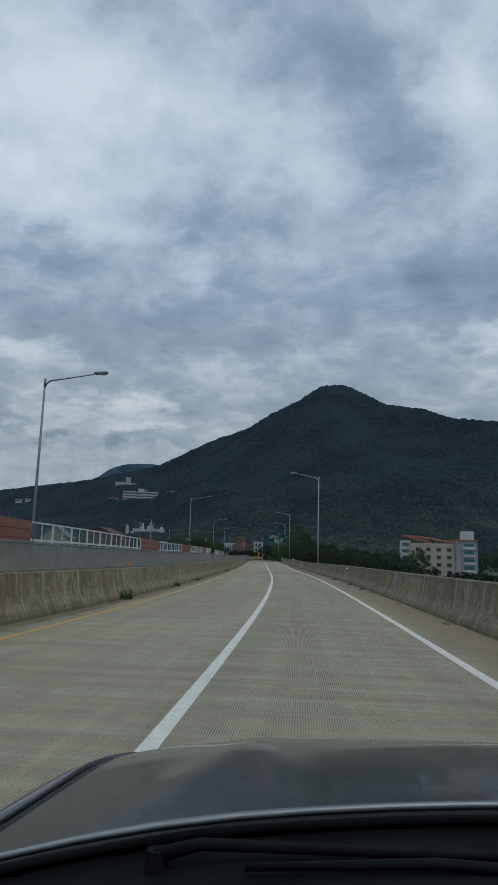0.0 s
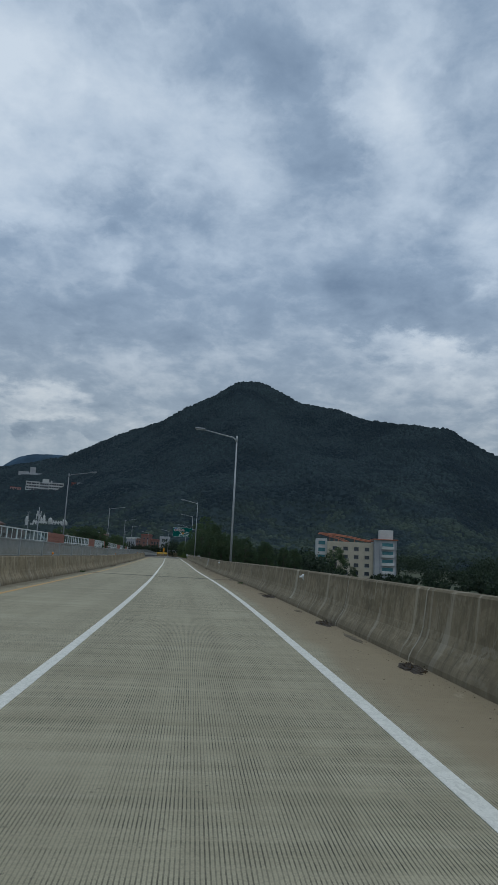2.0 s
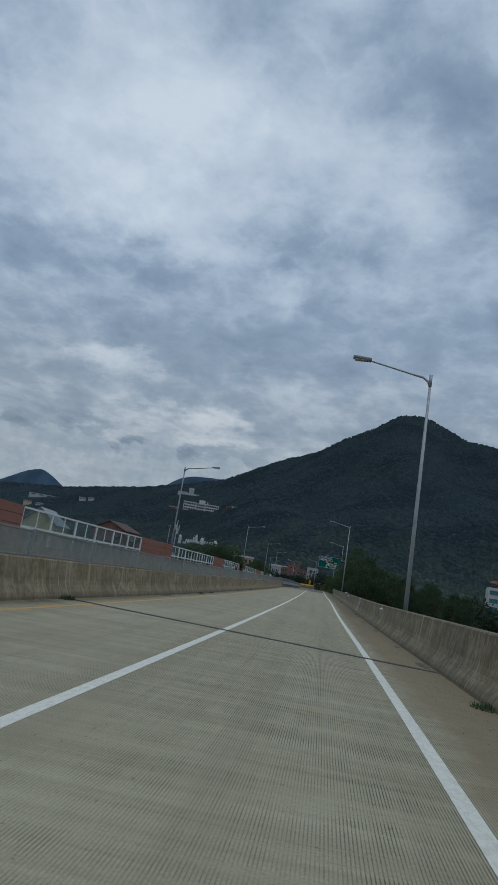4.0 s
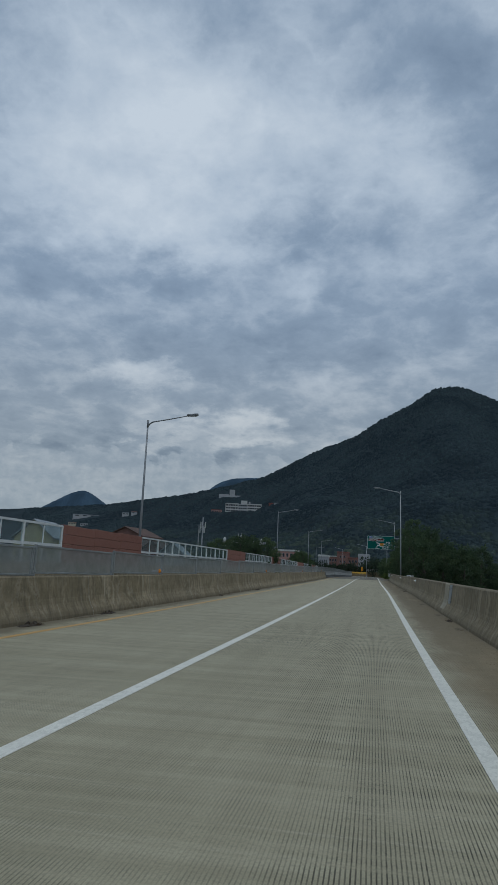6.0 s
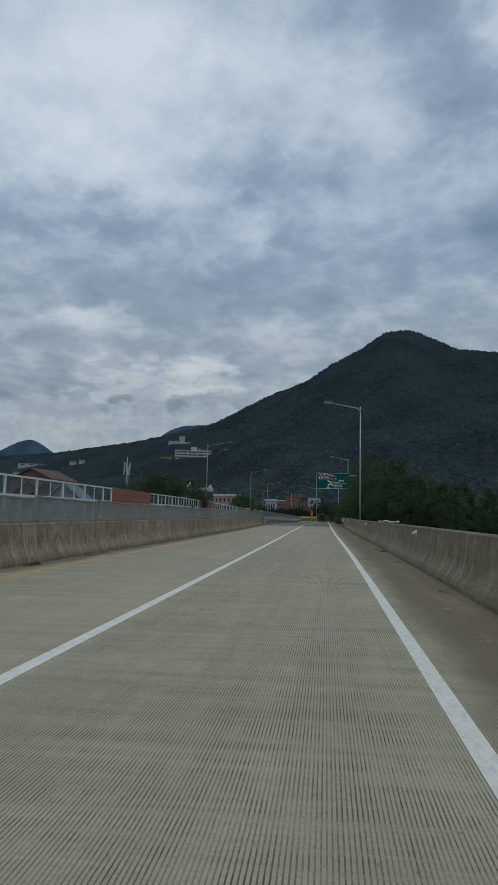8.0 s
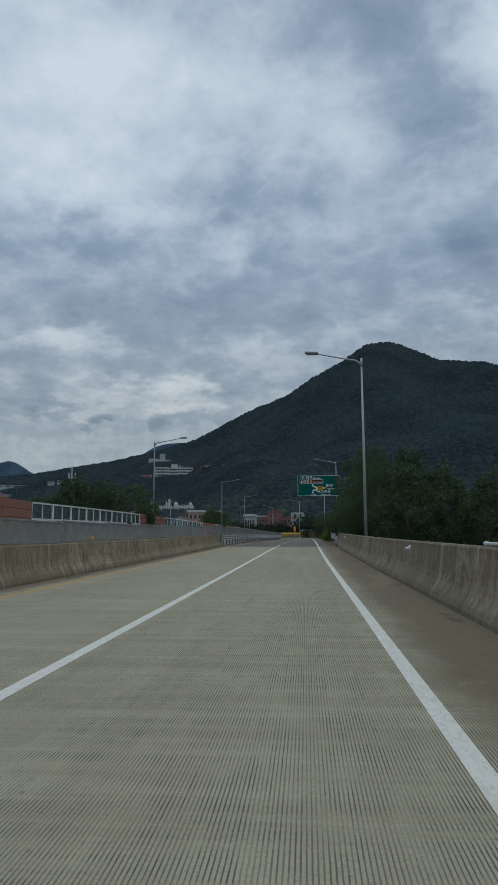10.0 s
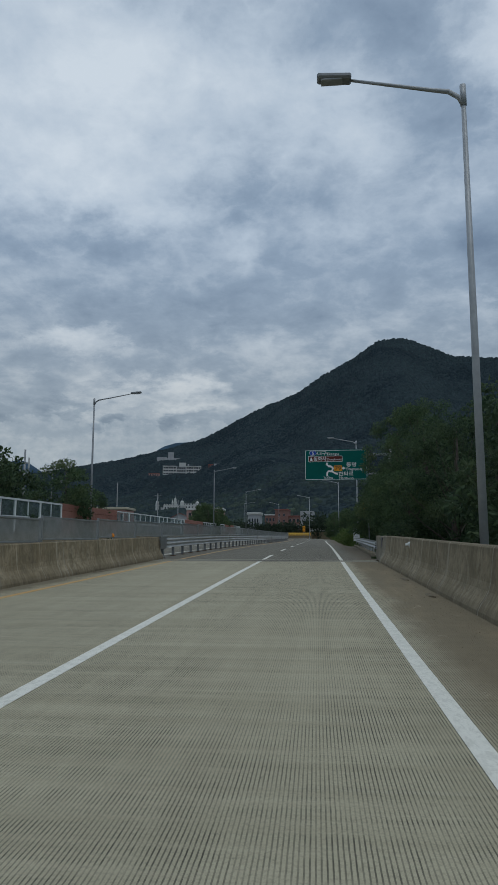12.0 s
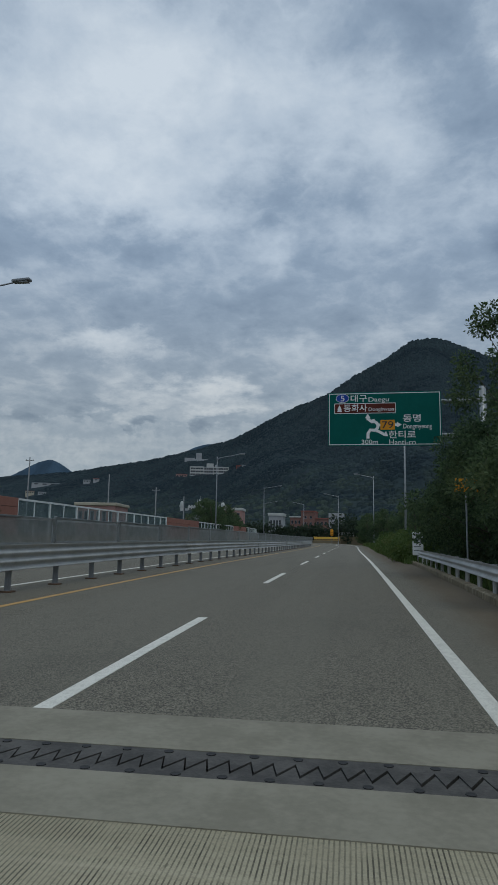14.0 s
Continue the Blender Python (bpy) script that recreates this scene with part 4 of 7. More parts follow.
def joint_cover(y):
    ob = empty("joint_cover", Matrix.Translation(R(3.355, y, 0.0)) @ pose(0, 0, 0, 0, 0, heading(y)),
               label="flat galvanised plate over a parapet joint", category="cover plate", group="parapet joint plates")
    bm = bmesh.new()
    box(bm, -0.012, 0.012, -0.38, 0.38, 0.40, 1.06, pose(0.012, 0, 0, 0, 8, 0), 0.004)
    part("plate", finish("joint_plate", bm, M_GALV), ob)
    for s in (-0.3, 0.3):
        for z in (0.5, 0.95):
            bm = bmesh.new()
            tube(bm, [(0.14 * z - 0.022, s, z), (0.14 * z + 0.012, s, z)], 0.02, 6)
            part("bolt", finish("plate_bolt", bm, M_GALV), ob)


for y in (28.4, 103.8):
    joint_cover(y)


def repair_patch(y0, y1):
    """Smooth paler cement over the face of the parapet."""
    face = PARAPET_RIGHT[2:8]
    strip = [(a - 0.004, h) for a, h in face] + [(a + 0.02, h - 0.01) for a, h in reversed(face)]
    tagged(new("cement_patch", sweep("cement_patch", strip, y0, y1, 0.6, M_CEMENT, uv="face")), "smooth pale cement patch on the parapet face", "cement patch")


repair_patch(104.5, 105.9)
repair_patch(48.75, 49.1)


def white_pipe(y0, y1, off, h):
    mid = (y0 + y1) / 2
    bm = bmesh.new()
    tube(bm, [(0, y0 - mid, 0.07), (0, 0, 0.055), (0, y1 - mid, 0.065)], 0.034, 10)
    for v in (y0 - mid + 0.02, y1 - mid - 0.1):
        tube(bm, [(0, v, 0.065), (0, v + 0.08, 0.065)], 0.044, 10)
    ob = new("white_pipe", finish("white_pipe", bm, M_RAIL, True))
    ob.matrix_basis = at_road_flat(off, mid, h)
    tagged(ob, "long white plastic pipe lying on top of the parapet", "pipe", "white pipes on the parapet")


for a, b in ((132.2, 136.1), (136.5, 141.2)):
    white_pipe(a, b, 3.74, 1.08)


def delineator(off, y, h, lens, side):
    ob = empty("delineator", Matrix.Translation(R(off, y, h)) @ pose(0, 0, 0, 0, 0, heading(y)),
               label="small round road delineator with an amber reflector" if lens is M_ORANGE_LENS else "small round road delineator with a white reflector",
               category="reflector", group="delineators")
    bm = bmesh.new()
    tube(bm, [(0, 0.0, -0.04), (0, 0.0, 0.10)], 0.018, 6)
    tube(bm, [(-side * 0.03, 0.0, 0.09), (-side * (0.24 if lens is M_ORANGE_LENS else 0.13), 0, 0.09)], 0.048 if lens is M_ORANGE_LENS else 0.034, 10)
    part("bracket", finish("delineator_bracket", bm, M_RAIL), ob)
    bm = bmesh.new()
    tube(bm, [(0, -0.035, 0.10), (0, -0.02, 0.10), (0, 0.02, 0.10), (0, 0.035, 0.10)], [0.062, 0.075, 0.075, 0.062], 14)
    part("lens", finish("delineator_lens", bm, lens, True), ob)


for y in (24.7, 62.5, 102.2, 126.6, 153, 180.3):
    delineator(-6.76, y, 1.02, M_ORANGE_LENS, 1)
for y in (47.8, 86, 125.1, 147.7, 177.1):
    delineator(3.50, y, 0.80, M_RAIL, 1)

# ======================= glare screen on the median =======================
SCREEN_STEP = 4.755


def screen_panel(y, tall):
    """One framed mesh panel, with its two posts."""
    low = -0.42 if tall else -0.04
    ob = empty("glare_screen", Matrix.Translation(R(-6.76, y, 1.0)) @ pose(0, 0, 0, 0, 0, heading(y)),
               label="grey expanded-metal glare screen panel in a steel frame", category="screen", group="glare screen panels")
    a, b, z0, z1 = -SCREEN_STEP / 2 + 0.09, SCREEN_STEP / 2 - 0.09, 0.045, 0.655
    me = mesh_of("mesh_sheet", [(0, a + 0.03, z0 + 0.02), (0, b - 0.03, z0 + 0.02), (0, b - 0.03, z1 - 0.02), (0, a + 0.03, z1 - 0.02)], [(0, 1, 2, 3)], M_MESH,
                 [(a, z0), (b, z0), (b, z1), (a, z1)])
    part("mesh", me, ob, "grey expanded metal mesh")
    bm = bmesh.new()
    for p in ((a, b, z0 - 0.02, z0 + 0.025), (a, b, z1 - 0.025, z1 + 0.02)):
        box(bm, -0.02, 0.02, p[0], p[1], p[2], p[3], None, 0.004)
    for p in (a, b):
        box(bm, -0.02, 0.02, p - 0.022, p + 0.022, z0 - 0.02, z1 + 0.02, None, 0.004)
    part("frame", finish("screen_frame", bm, M_GALV), ob)
    for p in (a - 0.05, b + 0.05):
        bm = bmesh.new()
        box(bm, -0.03, 0.03, p - 0.028, p + 0.028, low, z1 + 0.035, None, 0.006)
        for z in (0.12, 0.58):
            box(bm, -0.036, 0.036, p - 0.045, p + 0.045, z - 0.03, z + 0.03)
        part("post", finish("screen_post", bm, M_GALV), ob)
    return ob


first_low, first_tall = None, None
k0 = math.ceil((-34 - 95.4) / SCREEN_STEP)
for k in range(k0, 46):
    y = 95.4 + SCREEN_STEP * k
    tall = y > 184.5
    src = first_tall if tall else first_low
    if src is None:
        src = screen_panel(y, tall)
        if tall:
            first_tall = src
        else:
            first_low = src
    else:
        copy_thing(src, Matrix.Translation(R(-6.76, y, 1.0)) @ pose(0, 0, 0, 0, 0, heading(y)))

# ======================= noise wall beyond the far carriageway =======================
WALL_LOW, WALL_MID, WALL_TOP = 1.15, 2.12, 3.18
BRICKS = [(-12.0, 0.0), (27.0, 39.7), (75.5, 88.5), (113.6, 126.6), (157.4, 171.0), (203.0, 217.3), (249.0, 263.8), (290.5, 304.5)]
tagged(new("wall_parapet", sweep("wall_parapet", [(0.25, -0.02), (0.12, 1.2), (-0.16, 1.2), (-0.2, -0.05)], -38, 345, 4, M_PARAPET, uv="face", offset=wall_off)), kind="structure")


def wall_pose(y, h=0.0):
    a, b = R(wall_off(y - 1), y - 1), R(wall_off(y + 1), y + 1)
    return Matrix.Translation(R(wall_off(y), y, h)) @ pose(0, 0, 0, 0, 0, math.degrees(math.atan2(-(b.x - a.x), b.y - a.y)))


POST_THICK = box_mesh("wall_post_thick", -0.07, 0.07, -0.06, 0.06, WALL_LOW - 0.06, WALL_TOP + 0.03, M_RAIL, 0.012)
POST_THIN = box_mesh("wall_post_thin", -0.035, 0.035, -0.03, 0.03, WALL_LOW - 0.06, WALL_TOP, M_RAIL, 0.008)
PANE = {}


def wall_glazed(y0, y1):
    n = max(2, round((y1 - y0) / 2.05))
    mid = (y0 + y1) / 2
    base = wall_pose(mid)
    inv = base.inverted()
    ob = empty("noise_barrier", base, label="white-framed noise barrier with clear glass panes on a concrete parapet", category="noise barrier", group="glazed noise barrier bays")
    for i in range(n + 1):
        y = y0 + (y1 - y0) * i / n
        part("post", POST_THICK if i % 2 == 0 or i in (0, n) else POST_THIN, ob, m=inv @ wall_pose(y))
    for h, t in ((WALL_TOP, 0.055), (WALL_MID, 0.07), (WALL_LOW, 0.05)):
        me = sweep("wall_rail", [(0.05, h - t), (0.05, h + t), (-0.05, h + t), (-0.05, h - t)], y0, y1, 4.1, M_RAIL, offset=wall_off)
        me.transform(inv)
        part("rail", me, ob)
    for i in range(n):
        y = y0 + (y1 - y0) * (i + 0.5) / n
        w = round((y1 - y0) / n / 2 - 0.05, 2)
        for lo, hi in ((WALL_LOW + 0.05, WALL_MID - 0.07), (WALL_MID + 0.07, WALL_TOP - 0.055)):
            key = (w, lo)
            if key not in PANE:
                PANE[key] = box_mesh("wall_pane", -0.008, 0.008, -w, w, lo, hi, M_GLASS)
            p = part("pane", PANE[key], ob, m=inv @ wall_pose(y))
            p.visible_shadow = False


def brick_panel_mesh(length, rows):
    me = {}
    for r in range(rows):
        z0 = WALL_LOW + (WALL_TOP + 0.08 - WALL_LOW) * r / rows
        z1 = WALL_LOW + (WALL_TOP + 0.08 - WALL_LOW) * (r + 1) / rows
        a, b = -length / 2 + 0.015, length / 2 - 0.015
        bm = bmesh.new()
        box(bm, -0.10, 0.10, a, b, z0 + 0.012, z1 - 0.012, None, 0.012)
        uv = bm.loops.layers.uv.new("UVMap")
        for f in bm.faces:
            for lp in f.loops:
                lp[uv].uv = (lp.vert.co.z, lp.vert.co.y)
        me[r] = finish("terracotta_panel", bm, M_TERRA)
    return me


def wall_brick(y0, y1):
    cols = max(2, round((y1 - y0) / 4.9))
    step = (y1 - y0) / cols
    base = wall_pose((y0 + y1) / 2)
    inv = base.inverted()
    ob = empty("terracotta_noise_wall", base, label="reddish terracotta panel bay in the noise barrier", category="noise barrier", group="terracotta noise barrier bays")
    meshes = brick_panel_mesh(step, 4)
    for c in range(cols):
        y = y0 + step * (c + 0.5)
        for r in range(4):
            part("panel", meshes[r], ob, m=inv @ wall_pose(y))
    for i in range(cols + 1):
        part("post", box_mesh("brick_post", -0.06, 0.06, -0.04, 0.04, WALL_LOW - 0.06, WALL_TOP + 0.06, M_DARK_LAMP, 0.01), ob, m=inv @ wall_pose(y0 + step * i))


prev = -38.0
for y0, y1 in BRICKS:
    if y0 - prev > 1:
        cut = max(1, round((y0 - prev) / 30))
        for i in range(cut):
            wall_glazed(prev + (y0 - prev) * i / cut + 0.06, prev + (y0 - prev) * (i + 1) / cut - 0.06)
    wall_brick(y0, y1)
    prev = y1
wall_glazed(prev + 0.06, prev + 24)

# ======================= guardrails =======================


def beam_profile(side, humps=2, w=0.34, h0=0.68):
    pts = []
    n = 8 * humps
    for i in range(n + 1):
        z = h0 - w / 2 + w * i / n
        pts.append((side * 0.04 * math.cos(2 * math.pi * humps * i / n), z))
    return pts + [(o - side * 0.006, z) for o, z in pts[::-1]]


def median_guardrail(y0, y1):
    base = Matrix.Translation(R(-6.78, (y0 + y1) / 2)) @ pose(0, 0, 0, 0, 0, heading((y0 + y1) / 2))
    inv = base.inverted()
    ob = empty("median_guardrail", base, label="grey galvanised steel guardrail with a triple-wave beam on posts", category="guardrail", group="median guardrail lengths")
    for side in (1, -1):
        prof = [(-6.78 + side * 0.13 + o, z) for o, z in beam_profile(side, 3, 0.56, 0.755)]
        me = sweep("guard_beam", prof, y0, y1 - 0.01, 3, M_GUARD, smooth=True)
        me.transform(inv)
        part("beam", me, ob)
    n = max(1, round((y1 - y0) / 2.4))
    for i in range(n):
        y = y0 + (y1 - y0) * (i + 0.5) / n
        m = inv @ Matrix.Translation(R(-6.78, y)) @ pose(0, 0, 0, 0, 0, heading(y))
        p = part("post", GUARD_POST, ob, m=m)
        part("foot_plate", GUARD_FOOT, p)


bm = bmesh.new()
tube(bm, [(0, 0, -0.1), (0, 0, 0.98)], 0.07, 12)
GUARD_POST = finish("guard_post", bm, M_POLE, False)
GUARD_FOOT = box_mesh("guard_foot", -0.13, 0.13, -0.13, 0.13, -0.01, 0.035, M_RUST, 0.006)
for i in range(5):
    median_guardrail(187.1 + 24.0 * i, 187.1 + 24.0 * (i + 1))


def rail_terminal():
    ob = empty("guardrail_end_plate", Matrix.Translation(R(-6.52, 187.3)) @ pose(0, 0, 0, 0, 0, heading(187)), label="flat grey steel end plate of the median guardrail", category="guardrail")
    part("plate", box_mesh("end_plate", -0.01, 0.02, -0.45, 0.75, 0.45, 1.04, M_GALV, 0.01), ob)
    part("stand", box_mesh("end_stand", -0.10, -0.02, 0.3, 0.42, -0.02, 0.9, M_GALV, 0.01), ob)


rail_terminal()


def right_guardrail():
    y0, y1 = 188.3, 216.3
    off = lambda y: 3.55 + 0.40 * min(max((y - 194) / 22, 0), 1) - 0.14 * min(max((190.2 - y) / 1.8, 0), 1)
    base = Matrix.Translation(R(off(202), 202)) @ pose(0, 0, 0, 0, 0, heading(202))
    inv = base.inverted()
    ob = empty("guardrail", base, label="dusty galvanised W-beam guardrail half hidden by branches", category="guardrail")
    me = sweep("w_beam", [(0.0 + o, z) for o, z in beam_profile(-1, 2, 0.34, 0.62)], y0, y1, 1.5, M_GUARD, offset=lambda y: off(y), smooth=True)
    me.transform(inv)
    part("beam", me, ob)
    for i in range(14):
        y = y0 + 0.7 + 2.0 * i
        m = inv @ Matrix.Translation(R(off(y) + 0.10, y, -0.2)) @ pose(0, 0, 0, 0, 0, heading(y))
        part("post", GUARD_POST_R, ob, m=m)
    part("end_plate", box_mesh("rail_end_plate", -0.012, 0.012, -0.36, 0.36, -0.165, 0.165, M_GUARD, 0.01), ob, "flat steel terminal plate", inv @ Matrix.Translation(R(3.385, 188.22, 0.62)) @ pose(0, 0, 0, 0, 0, heading(188.2)))
    for sgn in (-0.1, 0.0, 0.1):
        part("bolt", box_mesh("rail_bolt", -0.03, 0.03, -0.03, 0.03, -0.02, 0.02, M_BLACK, 0.005), ob, m=inv @ Matrix.Translation(R(3.36, 188.02, 0.62 + sgn)))


bm = bmesh.new()
tube(bm, [(0, 0, -0.3), (0, 0, 0.98)], 0.06, 10)
GUARD_POST_R = finish("guard_post_r", bm, M_GUARD, False)
right_guardrail()
me = sweep("kerb", [(3.45, -0.1), (3.45, 0.13), (3.50, 0.16), (3.68, 0.16), (3.72, -0.1)], 188.6, 232, 2, M_PARAPET, uv="face", offset=lambda y: 0.32 * min(max((y - 194) / 22, 0), 1))
tagged(new("kerb", me), kind="structure")


def object_marker():
    ob = empty("guardrail_marker", Matrix.Translation(R(3.98, 216.9)) @ pose(0, 0, 0, 0, 0, heading(216)), label="white rectangular marker board at the guardrail end", category="road sign")
    part("board", box_mesh("marker_board", -0.27, 0.27, -0.02, 0.02, 0.5, 1.68, M_SIGN_WHITE, 0.02), ob)
    part("post", box_mesh("marker_post", -0.04, 0.04, 0.02, 0.08, -0.1, 1.6, M_GALV, 0.01), ob)
    for k in range(5):
        z = 0.72 + 0.19 * k
        part("stripe", box_mesh("marker_bar", -0.21, 0.19 - 0.06 * (k % 2), -0.026, -0.02, z, z + 0.05, M_LAMP), ob)


object_marker()

# ======================= expansion joints =======================


def finger_joint():
    ob = empty("expansion_joint", Matrix.Identity(4), label="steel finger expansion joint between pale concrete strips at the bridge end", category="expansion joint")
    ob["kind"] = "structure"
    for name, a, b in (("header", JOINT - 0.75, JOINT - 0.13), ("header", JOINT + 0.33, JOINT + 1.08)):
        part(name, sweep("joint_header", [(3.2, 0.006), (3.2, -0.3), (-6.4, -0.3), (-6.4, 0.006)], a, b, 1, M_HEADER), ob)
    part("bed", sweep("joint_bed", [(3.2, -0.07), (3.2, -0.3), (-6.4, -0.3), (-6.4, -0.07)], JOINT - 0.13, JOINT + 0.33, 1, M_RUBBER), ob)
    # two plates whose edges mesh in a lopsided zigzag, with a dark gap between
    n, lo, hi = 72, JOINT + 0.0, JOINT + 0.185
    for name, ya, shift in (("finger_plate", JOINT - 0.13, -0.024), ("finger_plate", JOINT + 0.33, 0.024)):
        bm = bmesh.new()
        for i in range(n):
            o0, w = -6.4 + 9.6 * i / n, 9.6 / n
            for (u0, v0), (u1, v1) in (((0, hi), (0.30, lo)), ((0.30, lo), (1.0, hi))):
                pts = [(o0 + u0 * w, ya), (o0 + u1 * w, ya), (o0 + u1 * w, v1 + shift), (o0 + u0 * w, v0 + shift)]
                top = [bm.verts.new(R(o, y, 0.002)) for o, y in pts]
                bot = [bm.verts.new(R(o, y, -0.05)) for o, y in pts]
                bm.faces.new(top)
                for j in range(4):
                    bm.faces.new((top[j], top[(j + 1) % 4], bot[(j + 1) % 4], bot[j]))
        part(name, finish("finger_plate", bm, M_JOINT_STEEL), ob)
    plug = bmesh.new()
    tube(plug, [(0, 0, 0.0), (0, 0, 0.007)], 0.03, 10)
    plug_me = finish("bolt_plug", plug, M_RUBBER)
    for i in range(36):
        for y in (JOINT - 0.085, JOINT + 0.285):
            part("bolt_plug", plug_me, ob, m=Matrix.Translation(R(-6.3 + 9.4 * i / 35 + (0.13 if y > JOINT else 0), y)))


finger_joint()


def skew_joint(y_left, y_right, width):
    """A slim rubber joint that crosses the deck at a slant, with steel edges."""
    ob = empty("deck_joint", Matrix.Identity(4), label="slim dark rubber deck joint with steel edges", category="expansion joint")
    ob["kind"] = "structure"

    def strip(name, d0, d1, h, mat):
        offs = [-6.4 + 9.6 * i / 8 for i in range(9)]
        ys = [y_left + (y_right - y_left) * i / 8 for i in range(9)]
        V, F = [], []
        for o, y in zip(offs, ys):
            V += [R(o, y + d0, h), R(o, y + d1, h), R(o, y + d0, -0.03), R(o, y + d1, -0.03)]
        for i in range(8):
            k = 4 * i
            F += [(k, k + 4, k + 5, k + 1), (k, k + 2, k + 6, k + 4), (k + 1, k + 5, k + 7, k + 3)]
        part(name, mesh_of(name, V, F, mat), ob)

    strip("rubber_seal", -width / 2, width / 2, 0.007, M_RUBBER)
    strip("steel_edge", -width / 2 - 0.03, -width / 2, 0.009, M_JOINT_STEEL)
    strip("steel_edge", width / 2, width / 2 + 0.03, 0.009, M_JOINT_STEEL)


skew_joint(71.6, 68.6, 0.19)

# ======================= street lamps =======================


def street_lamp(m, height, arm, dark, label):
    """A tapered pole with a rising arm towards local -x and a flat lantern."""
    # left poles are seen backlit; that shade is put into their colour
    body = M_LAMP if dark else M_LIT_LAMP
    ob = empty("street_lamp", m, label=label, category="street lamp", group="street lamps")
    bm = bmesh.new()
    tube(bm, [(0, 0, 0), (0, 0, height * 0.5), (0, 0, height - 0.05)], [0.100, 0.082, 0.056], 12)
    part("pole", finish("lamp_pole", bm, body, True), ob)
    bm = bmesh.new()
    box(bm, -0.2, 0.2, -0.2, 0.2, 0.0, 0.03, None, 0.008)
    tube(bm, [(0, 0, 0.03), (0, 0, 0.55)], 0.15, 12)
    part("base_plate", finish("lamp_base", bm, body), ob)
    bm = bmesh.new()
    tube(bm, [(0.0, 0, height - 0.55), (-0.10, 0, height - 0.28), (-0.35, 0, height - 0.10), (-0.8, 0, height - 0.02), (-arm * 0.5, 0, height + 0.10), (-arm, 0, height + 0.38)], [0.045, 0.06, 0.06, 0.05, 0.045, 0.036], 8)
    tube(bm, [(0, 0, height - 0.5), (0, 0, height + 0.05)], 0.078, 10)
    part("arm", finish("lamp_arm", bm, body, True), ob)
    bm = bmesh.new()
    vs = box(bm, -arm - 0.84, -arm + 0.02, -0.18, 0.18, height + 0.36, height + 0.50, None, 0.04)
    for v in vs:
        if v.co.x < -arm - 0.3:
            v.co.z += 0.06
            v.co.y *= 0.9
    head = part("lantern", finish("lamp_lantern", bm, M_LAMP), ob, "slate grey lantern housing")
    part("lens", box_mesh("lamp_lens", -arm - 0.74, -arm - 0.2, -0.13, 0.13, height + 0.352, height + 0.40, M_LIT_LAMP, 0.01), head, "grey glass lens")
    return ob


def at_road(off, y, h, flip=False):
    return Matrix.Translation(R(off, y, h)) @ pose(0, 0, 0, 0, 0, heading(y) + (180 if flip else 0))


right = street_lamp(at_road(4.16, 82.9, -0.35), 11.9, 2.75, False, "tall grey steel street lamp with one arm beside the road")
for off, y, h in ((4.45, 171.8, 0.32), (5.6, 244.4, 0.9), (4.6, 306.0, 0.9)):
    copy_thing(right, at_road(off, y, h) @ Matrix.Scale(1.045 if y == 244.4 else 1.0, 4))
copy_thing(right, pose(-20.1, 350, 2.7, 0, 0, 8))
copy_thing(right, pose(-33.0, 385, 2.6, 0, 0, 25))
left = street_lamp(at_road(-16.2, 40.2, -0.3, True), 12.4, 3.1, True, "tall grey street lamp with one arm behind the noise barrier")
for off, y in ((-16.3, 126.6), (-17.5, 208.5), (-17.75, 273.0)):
    copy_thing(left, at_road(off, y, -0.35 if y < 250 else 0.05, True))
copy_thing(left, pose(-35.2, 330, 2.6, 0, 0, 188))
copy_thing(left, pose(-45.0, 385, 2.4, 0, 0, 205))


def lamp_bracket(y):
    ob = empty("lamp_bracket", at_road(3.95, y, -0.3), label="concrete corbel that carries a street lamp outside the parapet", category="bracket", group="lamp corbels")
    bm = bmesh.new()
    vs = box(bm, -0.5, 0.75, -0.4, 0.4, -0.6, 0.0, None, 0.02)
    part("corbel", finish("corbel", bm, M_PARAPET), ob)


for y in (82.9, 171.8):
    lamp_bracket(y)

# ======================= direction sign =======================


def text_mesh(name, text, size, mat, bold=0.0):
    cu = bpy.data.curves.new(name, "FONT")
    cu.body, cu.size, cu.extrude, cu.offset = text, size, 0.003, bold
    cu.align_x, cu.align_y = "LEFT", "BOTTOM_BASELINE"
    ob = new(name, cu)
    bpy.context.view_layer.update()
    me = bpy.data.meshes.new_from_object(ob.evaluated_get(bpy.context.evaluated_depsgraph_get()))
    bpy.data.objects.remove(ob)
    bpy.data.curves.remove(cu)
    me.materials.clear()
    me.materials.append(mat)
    return me


def fit_text(text, width, height, mat, bold):
    """Letters scaled to a given width and cap height."""
    me = text_mesh("lettering", text, 1.0, mat, bold)
    co = np.array([v.co[:] for v in me.vertices])
    lo, hi = co.min(0), co.max(0)
    me.transform(Matrix.Diagonal((width / (hi[0] - lo[0]), height / (hi[1] - lo[1]), 1, 1)) @ Matrix.Translation((-lo[0], -lo[1], 0)))
    return me


def flat_shape(name, pts, depth, mat):
    bm = bmesh.new()
    f = bm.faces.new([bm.verts.new((x, 0, z)) for x, z in pts])
    r = bmesh.ops.extrude_face_region(bm, geom=[f])
    bmesh.ops.translate(bm, vec=(0, -depth, 0), verts=[v for v in r["geom"] if isinstance(v, bmesh.types.BMVert)])
    return finish(name, bm, mat)


